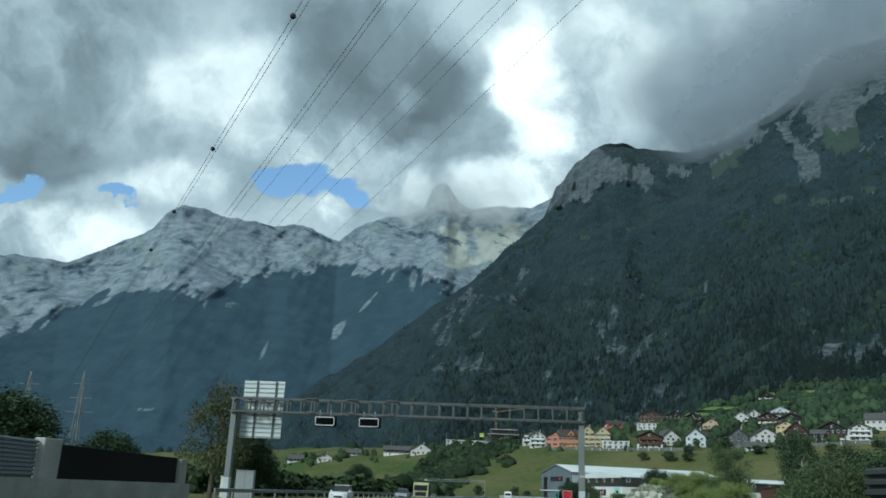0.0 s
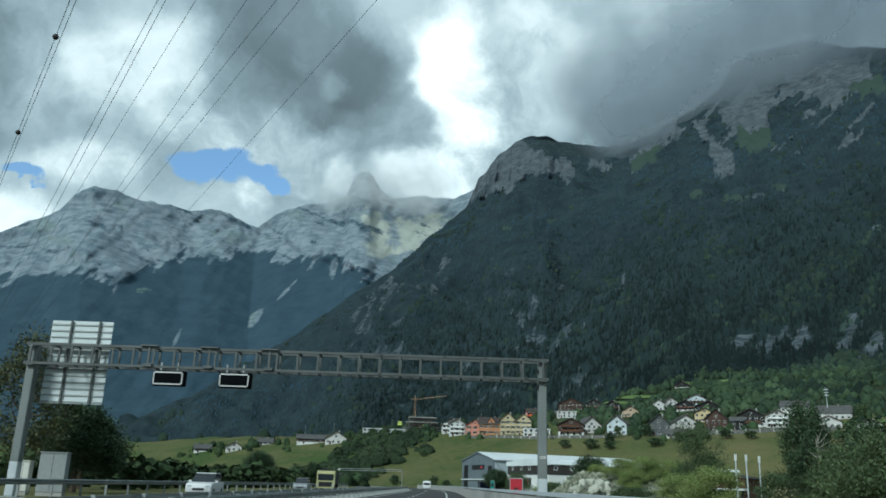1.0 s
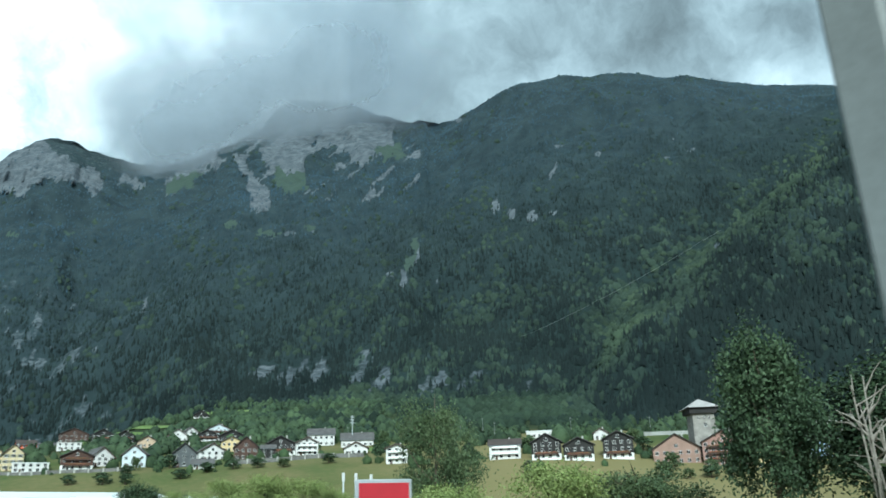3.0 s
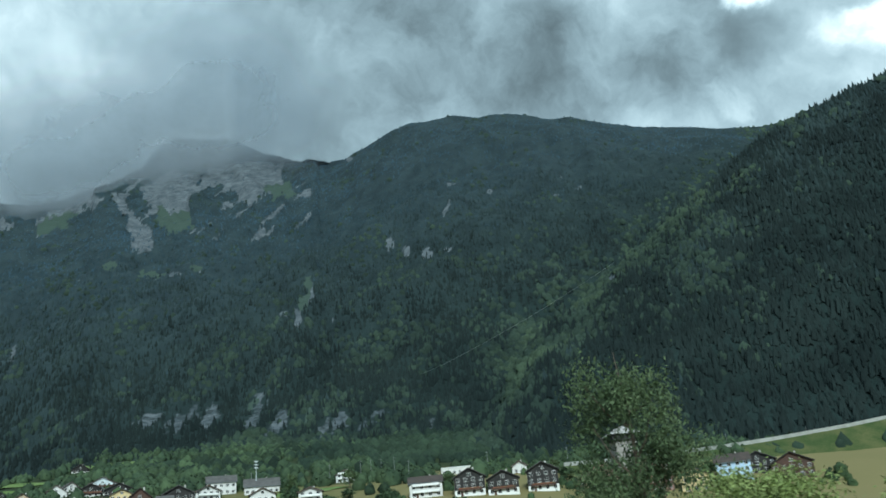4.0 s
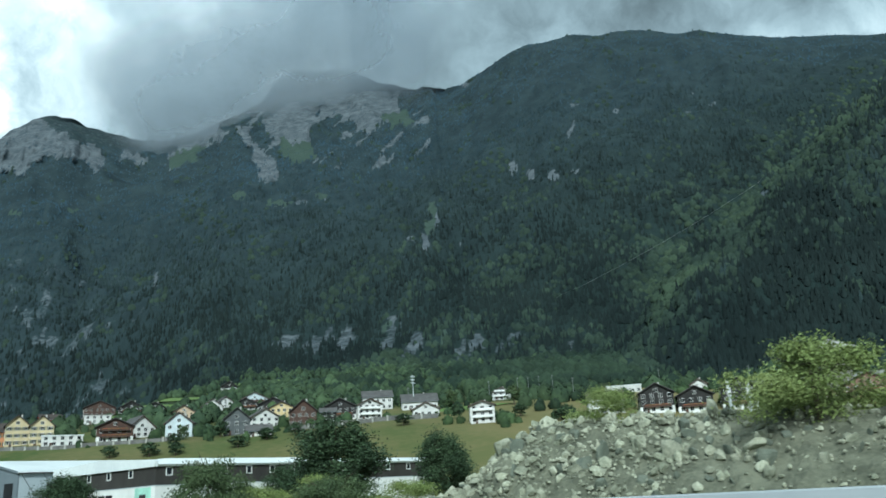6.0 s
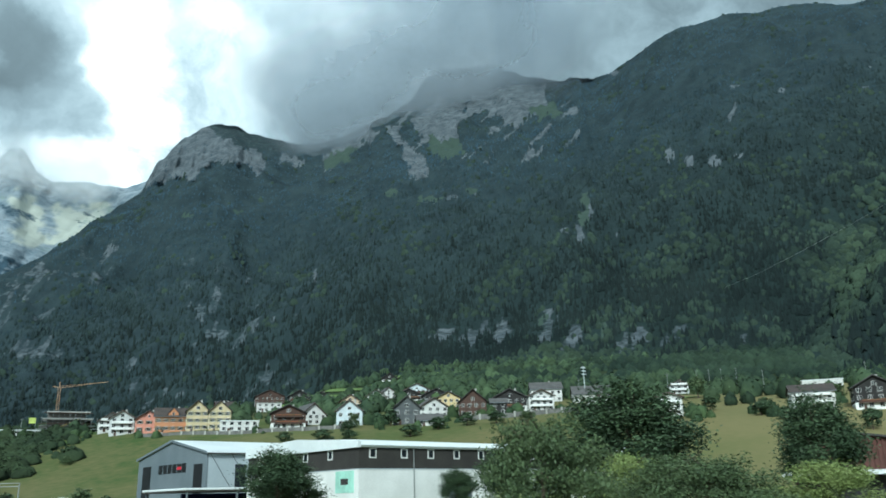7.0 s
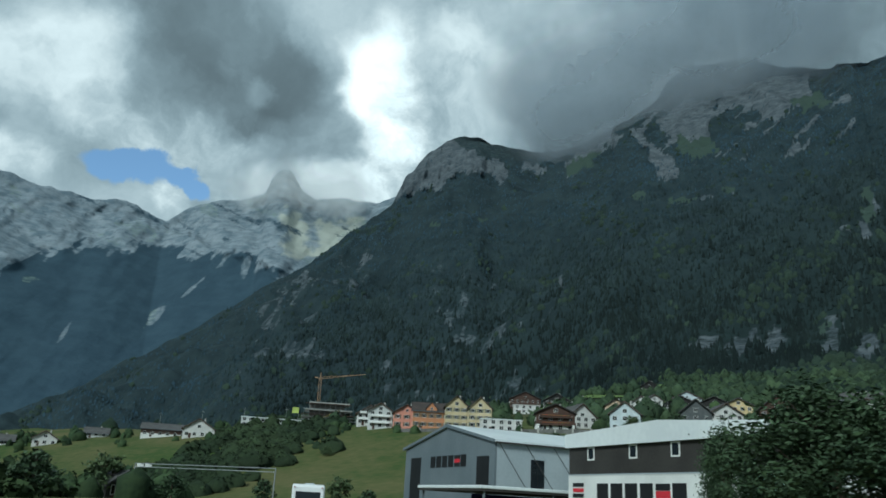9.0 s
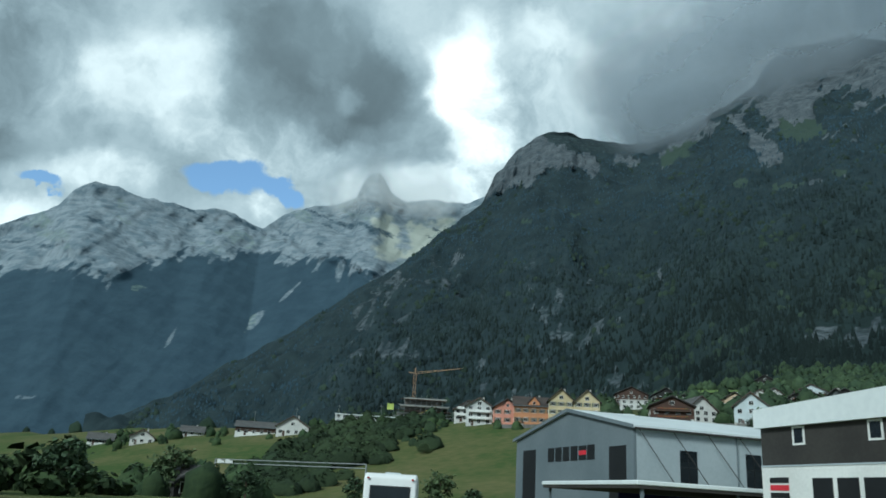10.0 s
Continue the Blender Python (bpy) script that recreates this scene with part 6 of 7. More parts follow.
# ---------------------------------------------------------------- trees between the houses
def before_house(x, y):
    for hx, hy, w in HOUSES:
        dx, dy = 5 - hx, 150 - hy
        k = math.hypot(dx, dy)
        along, across = ((x - hx) * dx + (y - hy) * dy) / k, abs((x - hx) * dy - (y - hy) * dx) / k
        if -w < along < 70 and across < w * 0.55 + 2:
            return True
    return False


# mown lawns between the orchards: middle, half length along the slope, half width
LAWNS = [(233, 800, 30, 16), (284, 813, 26, 14), (322, 918, 24, 16), (195, 777, 30, 12), (352, 886, 18, 14), (150, 705, 22, 10), (205, 655, 20, 10), (262, 460, 26, 9)]


def on_lawn(x, y, reach=0.0):
    for lx, ly, a, b in LAWNS:
        up, along = NX * (x - lx) + NY * (y - ly), -NY * (x - lx) + NX * (y - ly)
        if abs(along) < a and -b - reach < up < b:
            return True
    return False


def lawn(x, y, a, b, seed):
    r = np.random.default_rng(seed)
    n, v, f = 18, [(x, y, land(x, y) + 0.3)], []
    for k in (0.5, 1.0):
        for i in range(n):
            q = 2 * math.pi * i / n
            w = k * (1 + (r.uniform(-0.22, 0.12) if k == 1.0 else 0))
            al, up = a * w * math.cos(q), b * w * math.sin(q)
            px, py = x - NY * al + NX * up, y + NX * al + NY * up
            v.append((px, py, land(px, py) + 0.3))
    f += [(0, 1 + i, 1 + (i + 1) % n) for i in range(n)]
    f += [(1 + i, 1 + n + i, 1 + n + (i + 1) % n, 1 + (i + 1) % n) for i in range(n)]
    me = array_mesh("lawn", v, f, True)
    me.materials.append(mat("mown_grass", (0.105, 0.165, 0.050), 0.95, (0.150, 0.200, 0.075), size=12, fine=1.5, spec=0.1))
    tagged(new("lawn", me), "bright green mown lawn between the orchard trees", "lawn", kind="structure")


for k, row in enumerate(LAWNS):
    lawn(*row, 60 + k)


def village_trees(count):
    """Spots of the orchards and broadleaf trees coloured as sunlit, and of the wood above and beside them coloured
    darker as shaded.
    """
    lit, dark = [], []
    while len(lit) + len(dark) < count:
        s, u = rng.uniform(480, 1000), rng.uniform(-420, 1500)
        x, y = NX * s - NY * u, NY * s + NX * u
        if rng.random() > wood_density(s, u, x, y) or before_house(x, y) or on_lawn(x, y, 30.0):
            continue
        # trees inside a sun patch get the brighter, sunlit leaf colour
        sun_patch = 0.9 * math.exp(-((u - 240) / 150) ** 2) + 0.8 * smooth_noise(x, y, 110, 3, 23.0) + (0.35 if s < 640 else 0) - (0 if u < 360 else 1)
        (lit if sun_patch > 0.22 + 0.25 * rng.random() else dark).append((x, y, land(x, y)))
    return np.array(lit), np.array(dark)


def wood_density(s, u, x, y):
    patch = smooth_noise(x, y, 60, 3, 13.0)
    if u > 420:
        return 0.22 * max(1 - (u - 420) / 260, 0.12) if s > 560 else 0.02
    if s < 560:
        return 0.12 + (0.28 if patch > 0.1 else 0)
    if s < 680:
        return 0.36 if patch > -0.2 else 0.10
    return 0.95 if patch > -0.3 else 0.12


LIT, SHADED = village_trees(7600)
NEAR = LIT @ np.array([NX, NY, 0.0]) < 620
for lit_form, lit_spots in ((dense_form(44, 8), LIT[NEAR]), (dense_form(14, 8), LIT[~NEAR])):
    wood("village_wood", lit_form, lit_spots, 5.0, 10.5, 0.95, mat("orchard_leaf", (0.026, 0.043, 0.026), 0.85, (0.055, 0.083, 0.042), size=30, fine=2.2, bump=0.5, island=0.3, spec=0.12), "orchard and broadleaf trees between and above the houses, coloured a sunlit green")
wood("hillside_wood", crown_form(8, 5), SHADED, 6.0, 12.0, 0.85, BROAD, "mixed wood above the village, coloured dark as if shaded", bury=0.1)


def garden_growth(count):
    """Hedges and fruit bushes in the gardens along the row of houses."""
    out = []
    while len(out) < count:
        hx, hy, w = HOUSES[int(rng.integers(len(HOUSES)))]
        a = rng.uniform(0, 2 * math.pi)
        r = w * rng.uniform(0.75, 1.5)
        x, y = hx + r * math.sin(a), hy + r * math.cos(a)
        if all(math.hypot(x - p, y - q) > 0.7 * k for p, q, k in HOUSES) and (len(out) % 6 == 0 or not before_house(x, y)):
            out.append((x, y, land(x, y)))
    return np.array(out)


wood("garden_shrubs", dense_form(60, 18), garden_growth(760), 2.2, 6.5, 0.95, mat("garden_leaf", (0.024, 0.042, 0.022), 0.85, (0.052, 0.080, 0.034), size=12, fine=1.2, bump=0.4, island=0.35, spec=0.12), "garden trees, hedges and shrubs round the houses")


def garden_wall(points, high, label):
    """A retaining wall that follows the bank, in panels between piers."""
    t = thing("garden_wall", pose(0, 0, 0), label, "wall", kind="structure")
    stone = mat("dark_retaining_stone", (0.17, 0.17, 0.16), 0.95, (0.10, 0.10, 0.095), size=3, fine=0.4, bump=0.05)
    for (xa, ya), (xb, yb) in zip(points, points[1:]):
        n = max(int(math.hypot(xb - xa, yb - ya) / 6), 1)
        for i in range(n):
            p = (xa + (xb - xa) * i / n, ya + (yb - ya) * i / n)
            q = (xa + (xb - xa) * (i + 1) / n, ya + (yb - ya) * (i + 1) / n)
            z = min(land(*p), land(*q))
            v = [(p[0], p[1], z - 1.5), (q[0], q[1], z - 1.5), (q[0], q[1], z + high), (p[0], p[1], z + high)]
            back = [(a + 0.35, b + 0.45, c) for a, b, c in v]
            part("wall_panel", Shape().add(v + back, [(0, 1, 2, 3), (5, 4, 7, 6), (3, 2, 6, 7), (4, 5, 1, 0), (1, 5, 6, 2), (4, 0, 3, 7)]), stone, t)
            part("pier", Shape().box(p[0] - 0.35, p[1] - 0.35, z - 1.5, p[0] + 0.35, p[1] + 0.35, z + high + 0.25), CONCRETE, t)


garden_wall([(46, 541), (62, 533), (84, 511), (106, 494), (124, 484)], 1.6, "dark stone retaining wall under the coloured houses")
garden_wall([(166, 462), (186, 452), (206, 446), (226, 434)], 2.2, "grey retaining wall below the gardens of the chalets")

# ---------------------------------------------------------------- trees and bushes near the road
def leaf_mesh(name, n, clumps, radius, tall, base, leaf, seed, squash=1.0):
    """A crown: leaves gathered in tufts on an uneven outline, with gaps between them."""
    r = np.random.default_rng(seed)
    c = r.normal(size=(clumps, 3))
    c /= np.linalg.norm(c, axis=1)[:, None]
    c *= r.uniform(0.45, 1.0, (clumps, 1)) * r.uniform(0.75, 1.15, (clumps, 1))
    c = c * [radius, radius, tall / 2]
    taper = 1 - 0.45 * np.clip(c[:, 2:3] / (tall / 2), -0.4, 1)
    c[:, :2] *= taper
    c[:, 2] += base + tall / 2
    pick = r.integers(0, clumps, n)
    p = c[pick] + r.normal(size=(n, 3)) * [radius * 0.15, radius * 0.15, tall * 0.055]
    p[:, 2] = np.maximum(p[:, 2], 0.05)
    a, b = r.normal(size=(n, 3)), r.normal(size=(n, 3))
    a /= np.linalg.norm(a, axis=1)[:, None]
    b = np.cross(a, b)
    b /= np.linalg.norm(b, axis=1)[:, None]
    s = leaf * r.uniform(0.6, 1.3, (n, 1))
    v = np.stack([p - a * s, p - b * s * 0.45, p + a * s, p + b * s * 0.45], 1).reshape(-1, 3)
    f = np.arange(4 * n).reshape(n, 4)
    return array_mesh(name, v, f)


def limbs(h, base, radius, n, seed, girth):
    r = np.random.default_rng(seed)
    s = Shape()
    lean = Vector((r.uniform(-0.06, 0.06), r.uniform(-0.06, 0.06), 1))
    top = lean * (h * 0.8)
    mid = lean * (h * 0.4)
    s.tube((0, 0, -0.4), mid, girth, girth * 0.6, 7).tube(mid, top, girth * 0.6, girth * 0.15, 6)
    for i in range(n):
        k = r.uniform(0.25, 0.8)
        start = lean * (h * k)
        a = r.uniform(0, 2 * math.pi)
        reach = radius * r.uniform(0.5, 0.95) * (1.1 - k * 0.6)
        end = start + Vector((math.cos(a) * reach, math.sin(a) * reach, r.uniform(0.1, 0.24) * h))
        elbow = start.lerp(end, 0.5) + Vector((0, 0, -0.04 * h))
        s.tube(start, elbow, girth * 0.32, girth * 0.2, 5).tube(elbow, end, girth * 0.2, girth * 0.06, 5)
    return s


def make_tree(h, w, leaves, leaf, material, seed, base=0.15, name="tree", clumps=46):
    t = new(name)
    part("trunk", limbs(h, base * h, w / 2, 9, seed, 0.022 * h + 0.04), BARK, t)
    part("crown", leaf_mesh("crown", leaves, clumps, w / 2, h * (1 - base), base * h, leaf, seed), material, t)
    return t


def place_tree(kind, x, y, sx, sz, turn, label, category="tree", group="roadside trees", z=None):
    m = pose(x, y, (land(x, y) if z is None else z), 0, 0, turn) @ Matrix.Diagonal((sx, sx, sz, 1))
    first = KIND_USED.get(kind)
    if first is None:
        kind.matrix_world = m
        KIND_USED[kind] = m
        return tagged(kind, label, category, group)
    o = copy_thing(kind, m)
    o.matrix_basis = m
    return tagged(o, label, category, group)


KIND_USED = {}
DARK_TREE = make_tree(8, 5, 26000, 0.10, LEAF_DARK, 11, 0.06, clumps=60)
GREEN_TREE = make_tree(8, 7, 20000, 0.095, LEAF, 12, 0.10, clumps=55)
ROUND_BUSH = make_tree(4, 6, 15000, 0.085, LEAF, 13, 0.0, "bush", 50)
PALE_BUSH = make_tree(4, 6, 15000, 0.08, LEAF_LIGHT, 14, 0.0, "bush", 44)
WISPY_TREE = make_tree(10, 6, 9000, 0.12, mat("olive_leaf", (0.055, 0.066, 0.024), 0.65, (0.085, 0.092, 0.036), size=3, fine=0.3, island=0.5), 15, 0.12, clumps=60)

FAR_DARK = make_tree(8, 5, 900, 0.42, LEAF_DARK, 21, 0.06, clumps=40)
FAR_GREEN = make_tree(8, 7, 900, 0.46, LEAF, 22, 0.08, clumps=36)
T_DARK, T_GREEN, B_GREEN, B_PALE = "dense dark green roadside tree", "full green broadleaf tree beyond the parapet", "rounded green bush beyond the parapet", "pale yellow-green willow bush"
for kind, x, y, sx, sz, turn, label in (
    (DARK_TREE, 31.5, 83.0, 0.85, 1.12, 10, "narrow dark tree with a lighter ragged top"),
    # dark leaves stand for shade on the trees at y 79.5, 73 and 58
    (DARK_TREE, 35.0, 79.5, 1.2, 0.92, 50, T_DARK), (DARK_TREE, 38.0, 73.0, 1.3, 0.85, 130, T_DARK), (ROUND_BUSH, 30.0, 74.0, 1.1, 1.3, 40, B_GREEN), (ROUND_BUSH, 27.5, 66.0, 1.1, 1.45, 200, B_GREEN),
    (DARK_TREE, 30.0, 58.0, 1.3, 0.85, 20, T_DARK), (GREEN_TREE, 30.7, 104.4, 0.72, 1.12, 90, T_GREEN), (PALE_BUSH, 26.5, 98.0, 0.9, 0.8, 0, B_PALE), (ROUND_BUSH, 33.0, 110.0, 1.1, 0.55, 70, B_GREEN),
    (PALE_BUSH, 27.0, 91.0, 0.9, 0.95, 30, B_PALE), (ROUND_BUSH, 34.0, 92.0, 1.1, 0.95, 15, B_GREEN), (ROUND_BUSH, 25.0, 108.0, 0.9, 0.5, 60, B_GREEN),
    (DARK_TREE, 42.0, 197.5, 1.75, 1.12, 45, "broad dark tree standing before the factory"), (DARK_TREE, 44.5, 184.5, 0.95, 0.82, 15, "slim dark tree beside the red barn"), (ROUND_BUSH, 23.2, 179.3, 0.8, 1.15, 25, B_GREEN),
    (PALE_BUSH, 31.0, 190.0, 0.9, 0.7, 75, B_PALE), (ROUND_BUSH, 36.0, 186.0, 1.1, 0.85, 100, B_GREEN), (ROUND_BUSH, 30.0, 178.0, 0.9, 0.7, 0, B_GREEN), (PALE_BUSH, 36.5, 178.0, 0.8, 0.62, 45, B_PALE), (PALE_BUSH, 37.0, 192.0, 0.9, 0.9, 80, B_PALE),
    (DARK_TREE, 24.2, 220.5, 1.3, 0.72, 10, "rounded dark tree before the white factory"), (DARK_TREE, 27.5, 233.0, 0.6, 0.72, 33, T_DARK), 
    (DARK_TREE, 60.0, 246.0, 1.4, 0.9, 0, T_DARK), (DARK_TREE, 52.0, 243.0, 0.9, 0.6, 60, T_DARK), (FAR_GREEN, 13.8, 316.0, 0.62, 0.62, 0, "small round tree on the meadow's edge"), (ROUND_BUSH, 16.0, 508.0, 0.75, 1.0, 0, "single dark bush on the meadow bank"),
    (DARK_TREE, -36.0, 62.0, 1.9, 1.0, 20, "dark tree behind the noise barrier"), (DARK_TREE, -43.0, 66.0, 1.7, 1.05, 120, "dark tree behind the noise barrier"), (DARK_TREE, -31.5, 70.0, 1.2, 0.7, 60, "dark tree behind the noise barrier"),
    (WISPY_TREE, -25.5, 79.0, 1.0, 1.12, 0, "tall olive tree with thin foliage behind the gantry"), (DARK_TREE, -24.0, 86.0, 1.2, 0.9, 50, T_DARK), (DARK_TREE, -28.0, 98.0, 1.5, 0.9, 90, T_DARK),
    (DARK_TREE, -27.0, 190.0, 1.6, 0.9, 0, T_DARK), (DARK_TREE, -21.0, 240.0, 1.3, 0.8, 30, T_DARK), (FAR_DARK, -28.0, 265.0, 1.5, 0.7, 70, T_DARK), (FAR_GREEN, -30.0, 284.0, 1.2, 0.85, 15, T_GREEN), (FAR_DARK, -22.0, 300.0, 1.0, 0.75, 10, T_DARK),
    (FAR_GREEN, -24.0, 345.0, 1.0, 0.95, 10, T_GREEN), (FAR_DARK, -12.0, 338.0, 0.8, 0.6, 210, T_DARK), (FAR_DARK, 0.0, 390.0, 0.9, 0.75, 10, T_DARK), (FAR_DARK, -40.0, 420.0, 1.3, 0.9, 40, T_DARK), (FAR_DARK, -62.0, 450.0, 1.4, 1.0, 90, T_DARK),
    (FAR_DARK, 20.0, 345.0, 0.7, 0.5, 0, T_DARK), (FAR_DARK, 104.0, 459.0, 1.5, 0.8, 20, T_DARK), (FAR_DARK, 112.0, 452.0, 1.2, 0.7, 70, T_DARK), (FAR_GREEN, 125.0, 482.0, 0.9, 0.85, 20, T_GREEN), (FAR_DARK, 140.0, 478.0, 1.3, 1.0, 0, T_DARK),
    (FAR_DARK, 160.0, 446.0, 1.4, 0.75, 10, T_DARK), (FAR_DARK, 170.0, 440.0, 1.4, 0.7, 70, T_DARK), (FAR_DARK, 226.0, 420.0, 1.0, 0.9, 30, T_DARK), (FAR_DARK, 244.0, 398.0, 1.3, 0.8, 80, T_DARK), (FAR_DARK, 246.0, 330.0, 1.2, 1.0, 0, T_DARK),
    (FAR_GREEN, 300.0, 296.0, 1.3, 1.0, 0, T_GREEN), (FAR_GREEN, 309.0, 283.0, 1.0, 0.7, 60, T_GREEN), (FAR_DARK, 345.0, 256.0, 1.1, 0.7, 100, T_DARK), (FAR_GREEN, 281.0, 286.0, 1.5, 1.1, 0, T_GREEN), (FAR_GREEN, 290.0, 281.0, 0.9, 0.6, 40, T_GREEN), (FAR_DARK, 298.0, 276.0, 1.5, 0.75, 0, T_DARK), (FAR_DARK, 307.0, 272.0, 1.0, 0.8, 70, T_DARK), (FAR_DARK, 338.0, 262.0, 1.3, 0.6, 10, T_DARK), (FAR_DARK, 322.0, 330.0, 1.6, 1.0, 50, T_DARK), (FAR_GREEN, 340.0, 350.0, 1.2, 1.1, 0, T_GREEN), (FAR_DARK, 92.0, 470.0, 1.2, 0.7, 20, T_DARK), (FAR_DARK, 116.0, 466.0, 1.3, 0.8, 100, T_DARK), (FAR_DARK, 134.0, 444.0, 1.5, 0.65, 0, T_DARK), (FAR_DARK, 148.0, 448.0, 1.4, 0.7, 50, T_DARK), (FAR_GREEN, 180.0, 432.0, 1.2, 0.6, 0, T_GREEN), (FAR_DARK, 200.0, 424.0, 1.5, 0.7, 90, T_DARK), (FAR_DARK, 243.0, 372.0, 1.3, 0.7, 90, T_DARK), (FAR_DARK, 252.0, 378.0, 1.1, 0.8, 0, T_DARK), (FAR_GREEN, 285.0, 372.0, 1.4, 0.9, 0, T_GREEN), (FAR_DARK, 232.0, 408.0, 1.2, 0.7, 10, T_DARK), (FAR_GREEN, 262.0, 470.0, 1.2, 1.25, 12, T_GREEN), (FAR_GREEN, 278.0, 440.0, 1.3, 1.3, 78, T_GREEN),
):
    place_tree(kind, x, y, sx, sz, turn, label, "bush" if kind in (ROUND_BUSH, PALE_BUSH) else "tree")


def dead_tree(x, y):
    r = np.random.default_rng(5)
    t = thing("dead_tree", pose(x, y, land(x, y)), "bleached dead tree with bare branches", "tree")
    for k in range(5):
        a = Vector((r.uniform(-0.8, 0.8), r.uniform(-0.8, 0.8), -0.2))
        b = a + Vector((r.uniform(-0.5, 0.5), r.uniform(-0.5, 0.5), r.uniform(4.0, 6.6)))
        stem = part("stem", Shape().tube(a, b, 0.06, 0.025, 6), DEADWOOD, t)
        for _ in range(6):
            p = a.lerp(b, r.uniform(0.4, 0.95))
            q = p + Vector((r.uniform(-1.3, 1.3), r.uniform(-1.3, 1.3), r.uniform(0.3, 1.2)))
            mid = p.lerp(q, 0.55) + Vector((0, 0, r.uniform(-0.15, 0.2)))
            part("branch", Shape().tube(p, mid, 0.035, 0.022, 5).tube(mid, q, 0.022, 0.008, 5), DEADWOOD, stem)


dead_tree(30.2, 78.0)

# ---------------------------------------------------------------- rubble bank beside the road
RUBBLE_LINE = [(27.5, 160.5, 1.5, 2.5), (30.5, 158.0, 4.2, 5.0), (33.5, 152.0, 3.9, 6.0), (36.5, 144.0, 3.4, 6.5), (39.5, 136.0, 3.0, 6.0), (41.5, 129.0, 1.2, 4.5)]


SMALL_HEAP = [(23.4, 124.0, 1.65, 3.4), (26.3, 128.3, 2.05, 4.2)]


def rubble_height(x, y):
    best = 0.0
    for (xa, ya, ha, wa), (xb, yb, hb, wb) in [*zip(RUBBLE_LINE, RUBBLE_LINE[1:]), *zip(SMALL_HEAP, SMALL_HEAP[1:])]:
        dx, dy = xb - xa, yb - ya
        k = min(max(((x - xa) * dx + (y - ya) * dy) / (dx * dx + dy * dy), 0), 1)
        d = math.hypot(x - xa - k * dx, y - ya - k * dy) / (wa + (wb - wa) * k)
        best = max(best, (ha + (hb - ha) * k) * max(1 - d, 0) ** 0.85)
    return best


def rubble_bank():
    n = 110
    v, f = [], []
    for j in range(n):
        for i in range(n // 2):
            x, y = 19 + 29 * i / (n // 2 - 1), 113 + 55 * j / (n - 1)
            h = rubble_height(x, y)
            v.append((x, y, h + (0.28 * noise.fractal(Vector((x * 0.9, y * 0.9, 0)), 1.0, 2.0, 4) if h > 0.05 else 0) - 0.06))
    w = n // 2
    f = [(j * w + i, j * w + i + 1, (j + 1) * w + i + 1, (j + 1) * w + i) for j in range(n - 1) for i in range(w - 1)]
    me = array_mesh("rubble_bank", v, f)
    me.materials.append(GRAVEL)
    tagged(new("rubble_bank", me), "long heap of grey quarry rubble and earth", "rubble heap", kind="structure")


rubble_bank()
ROCKS = []
for k in range(7):
    bm = bmesh.new()
    rr = np.random.default_rng(40 + k)
    for _ in range(36):
        p = rr.normal(size=3)
        p /= np.abs(p).max() ** 0.6 * np.linalg.norm(p) ** 0.4
        bm.verts.new(tuple(0.5 * p * rr.uniform(0.75, 1.0)))
    hull = bmesh.ops.convex_hull(bm, input=bm.verts)
    bmesh.ops.delete(bm, geom=[g for g in hull["geom_interior"] if isinstance(g, bmesh.types.BMVert)], context="VERTS")
    bmesh.ops.dissolve_limit(bm, angle_limit=radians(14), verts=bm.verts, edges=bm.edges)
    bmesh.ops.bevel(bm, geom=bm.edges[:], offset=0.025, segments=1, affect="EDGES")
    me = bpy.data.meshes.new("stone")
    bm.to_mesh(me)
    bm.free()
    me.materials.append(STONE if k % 3 else mat("grey_quarry_stone", (0.15, 0.17, 0.135), 0.9, (0.09, 0.105, 0.08), size=1.2, fine=0.1, bump=0.04))
    ROCKS.append(me)
PALE_ROCKS = []
for me in ROCKS[1:5]:
    me = me.copy()
    me.materials.clear()
    me.materials.append(mat("white_limestone", (0.50, 0.50, 0.42), 0.9, (0.34, 0.35, 0.28), size=1.5, fine=0.12, bump=0.05))
    PALE_ROCKS.append(me)
stones = thing("boulders", pose(0, 0, 0), "pale angular quarry boulders piled on the rubble heap", "boulders")
rr = np.random.default_rng(77)
made = 0
while made < 260:
    y = rr.uniform(126, 163) if made < 150 else rr.uniform(148, 163)
    x = rr.uniform(22, 45)
    h = rubble_height(x, y)
    if h < (0.5 if made % 3 else 1.0) or (x > 36 and y > 146):
        continue
    size = rr.uniform(0.25, 0.6) if rr.random() < 0.8 or h < 1.2 else rr.uniform(0.6, 0.95)
    o = new("stone", ROCKS[made % 7])
    o.parent, o.location = stones, (x, y, h - 0.02 + 0.12 * size)
    o.rotation_euler, o.scale = tuple(rr.uniform(0, 6.28, 3)), (size * rr.uniform(0.8, 1.5), size, size * rr.uniform(0.3, 0.7))
    made += 1
small_v, small_f = [], []
bm = bmesh.new()
bmesh.ops.create_icosphere(bm, subdivisions=1, radius=0.5)
tv, tf = np.array([p.co[:] for p in bm.verts]), np.array([[p.index for p in g.verts] for g in bm.faces])
bm.free()
spots, sizes = [], []
while len(spots) < 5000:
    x, y = rr.uniform(22, 46), (rr.uniform(126, 163) if rr.random() < 0.5 else rr.uniform(150, 163))
    h = rubble_height(x, y)
    if h > 0.3:
        spots.append((x, y, h + 0.03))
        sizes.append(rr.uniform(0.05, 0.16) if rr.random() < 0.85 else rr.uniform(0.16, 0.42))
for p, k in zip(spots, sizes):
    jig = tv * (1 + rr.uniform(-0.4, 0.4, tv.shape)) * k * rr.uniform(0.7, 1.4, 3)
    small_f += (tf + len(small_v)).tolist()
    small_v += (jig + p).tolist()
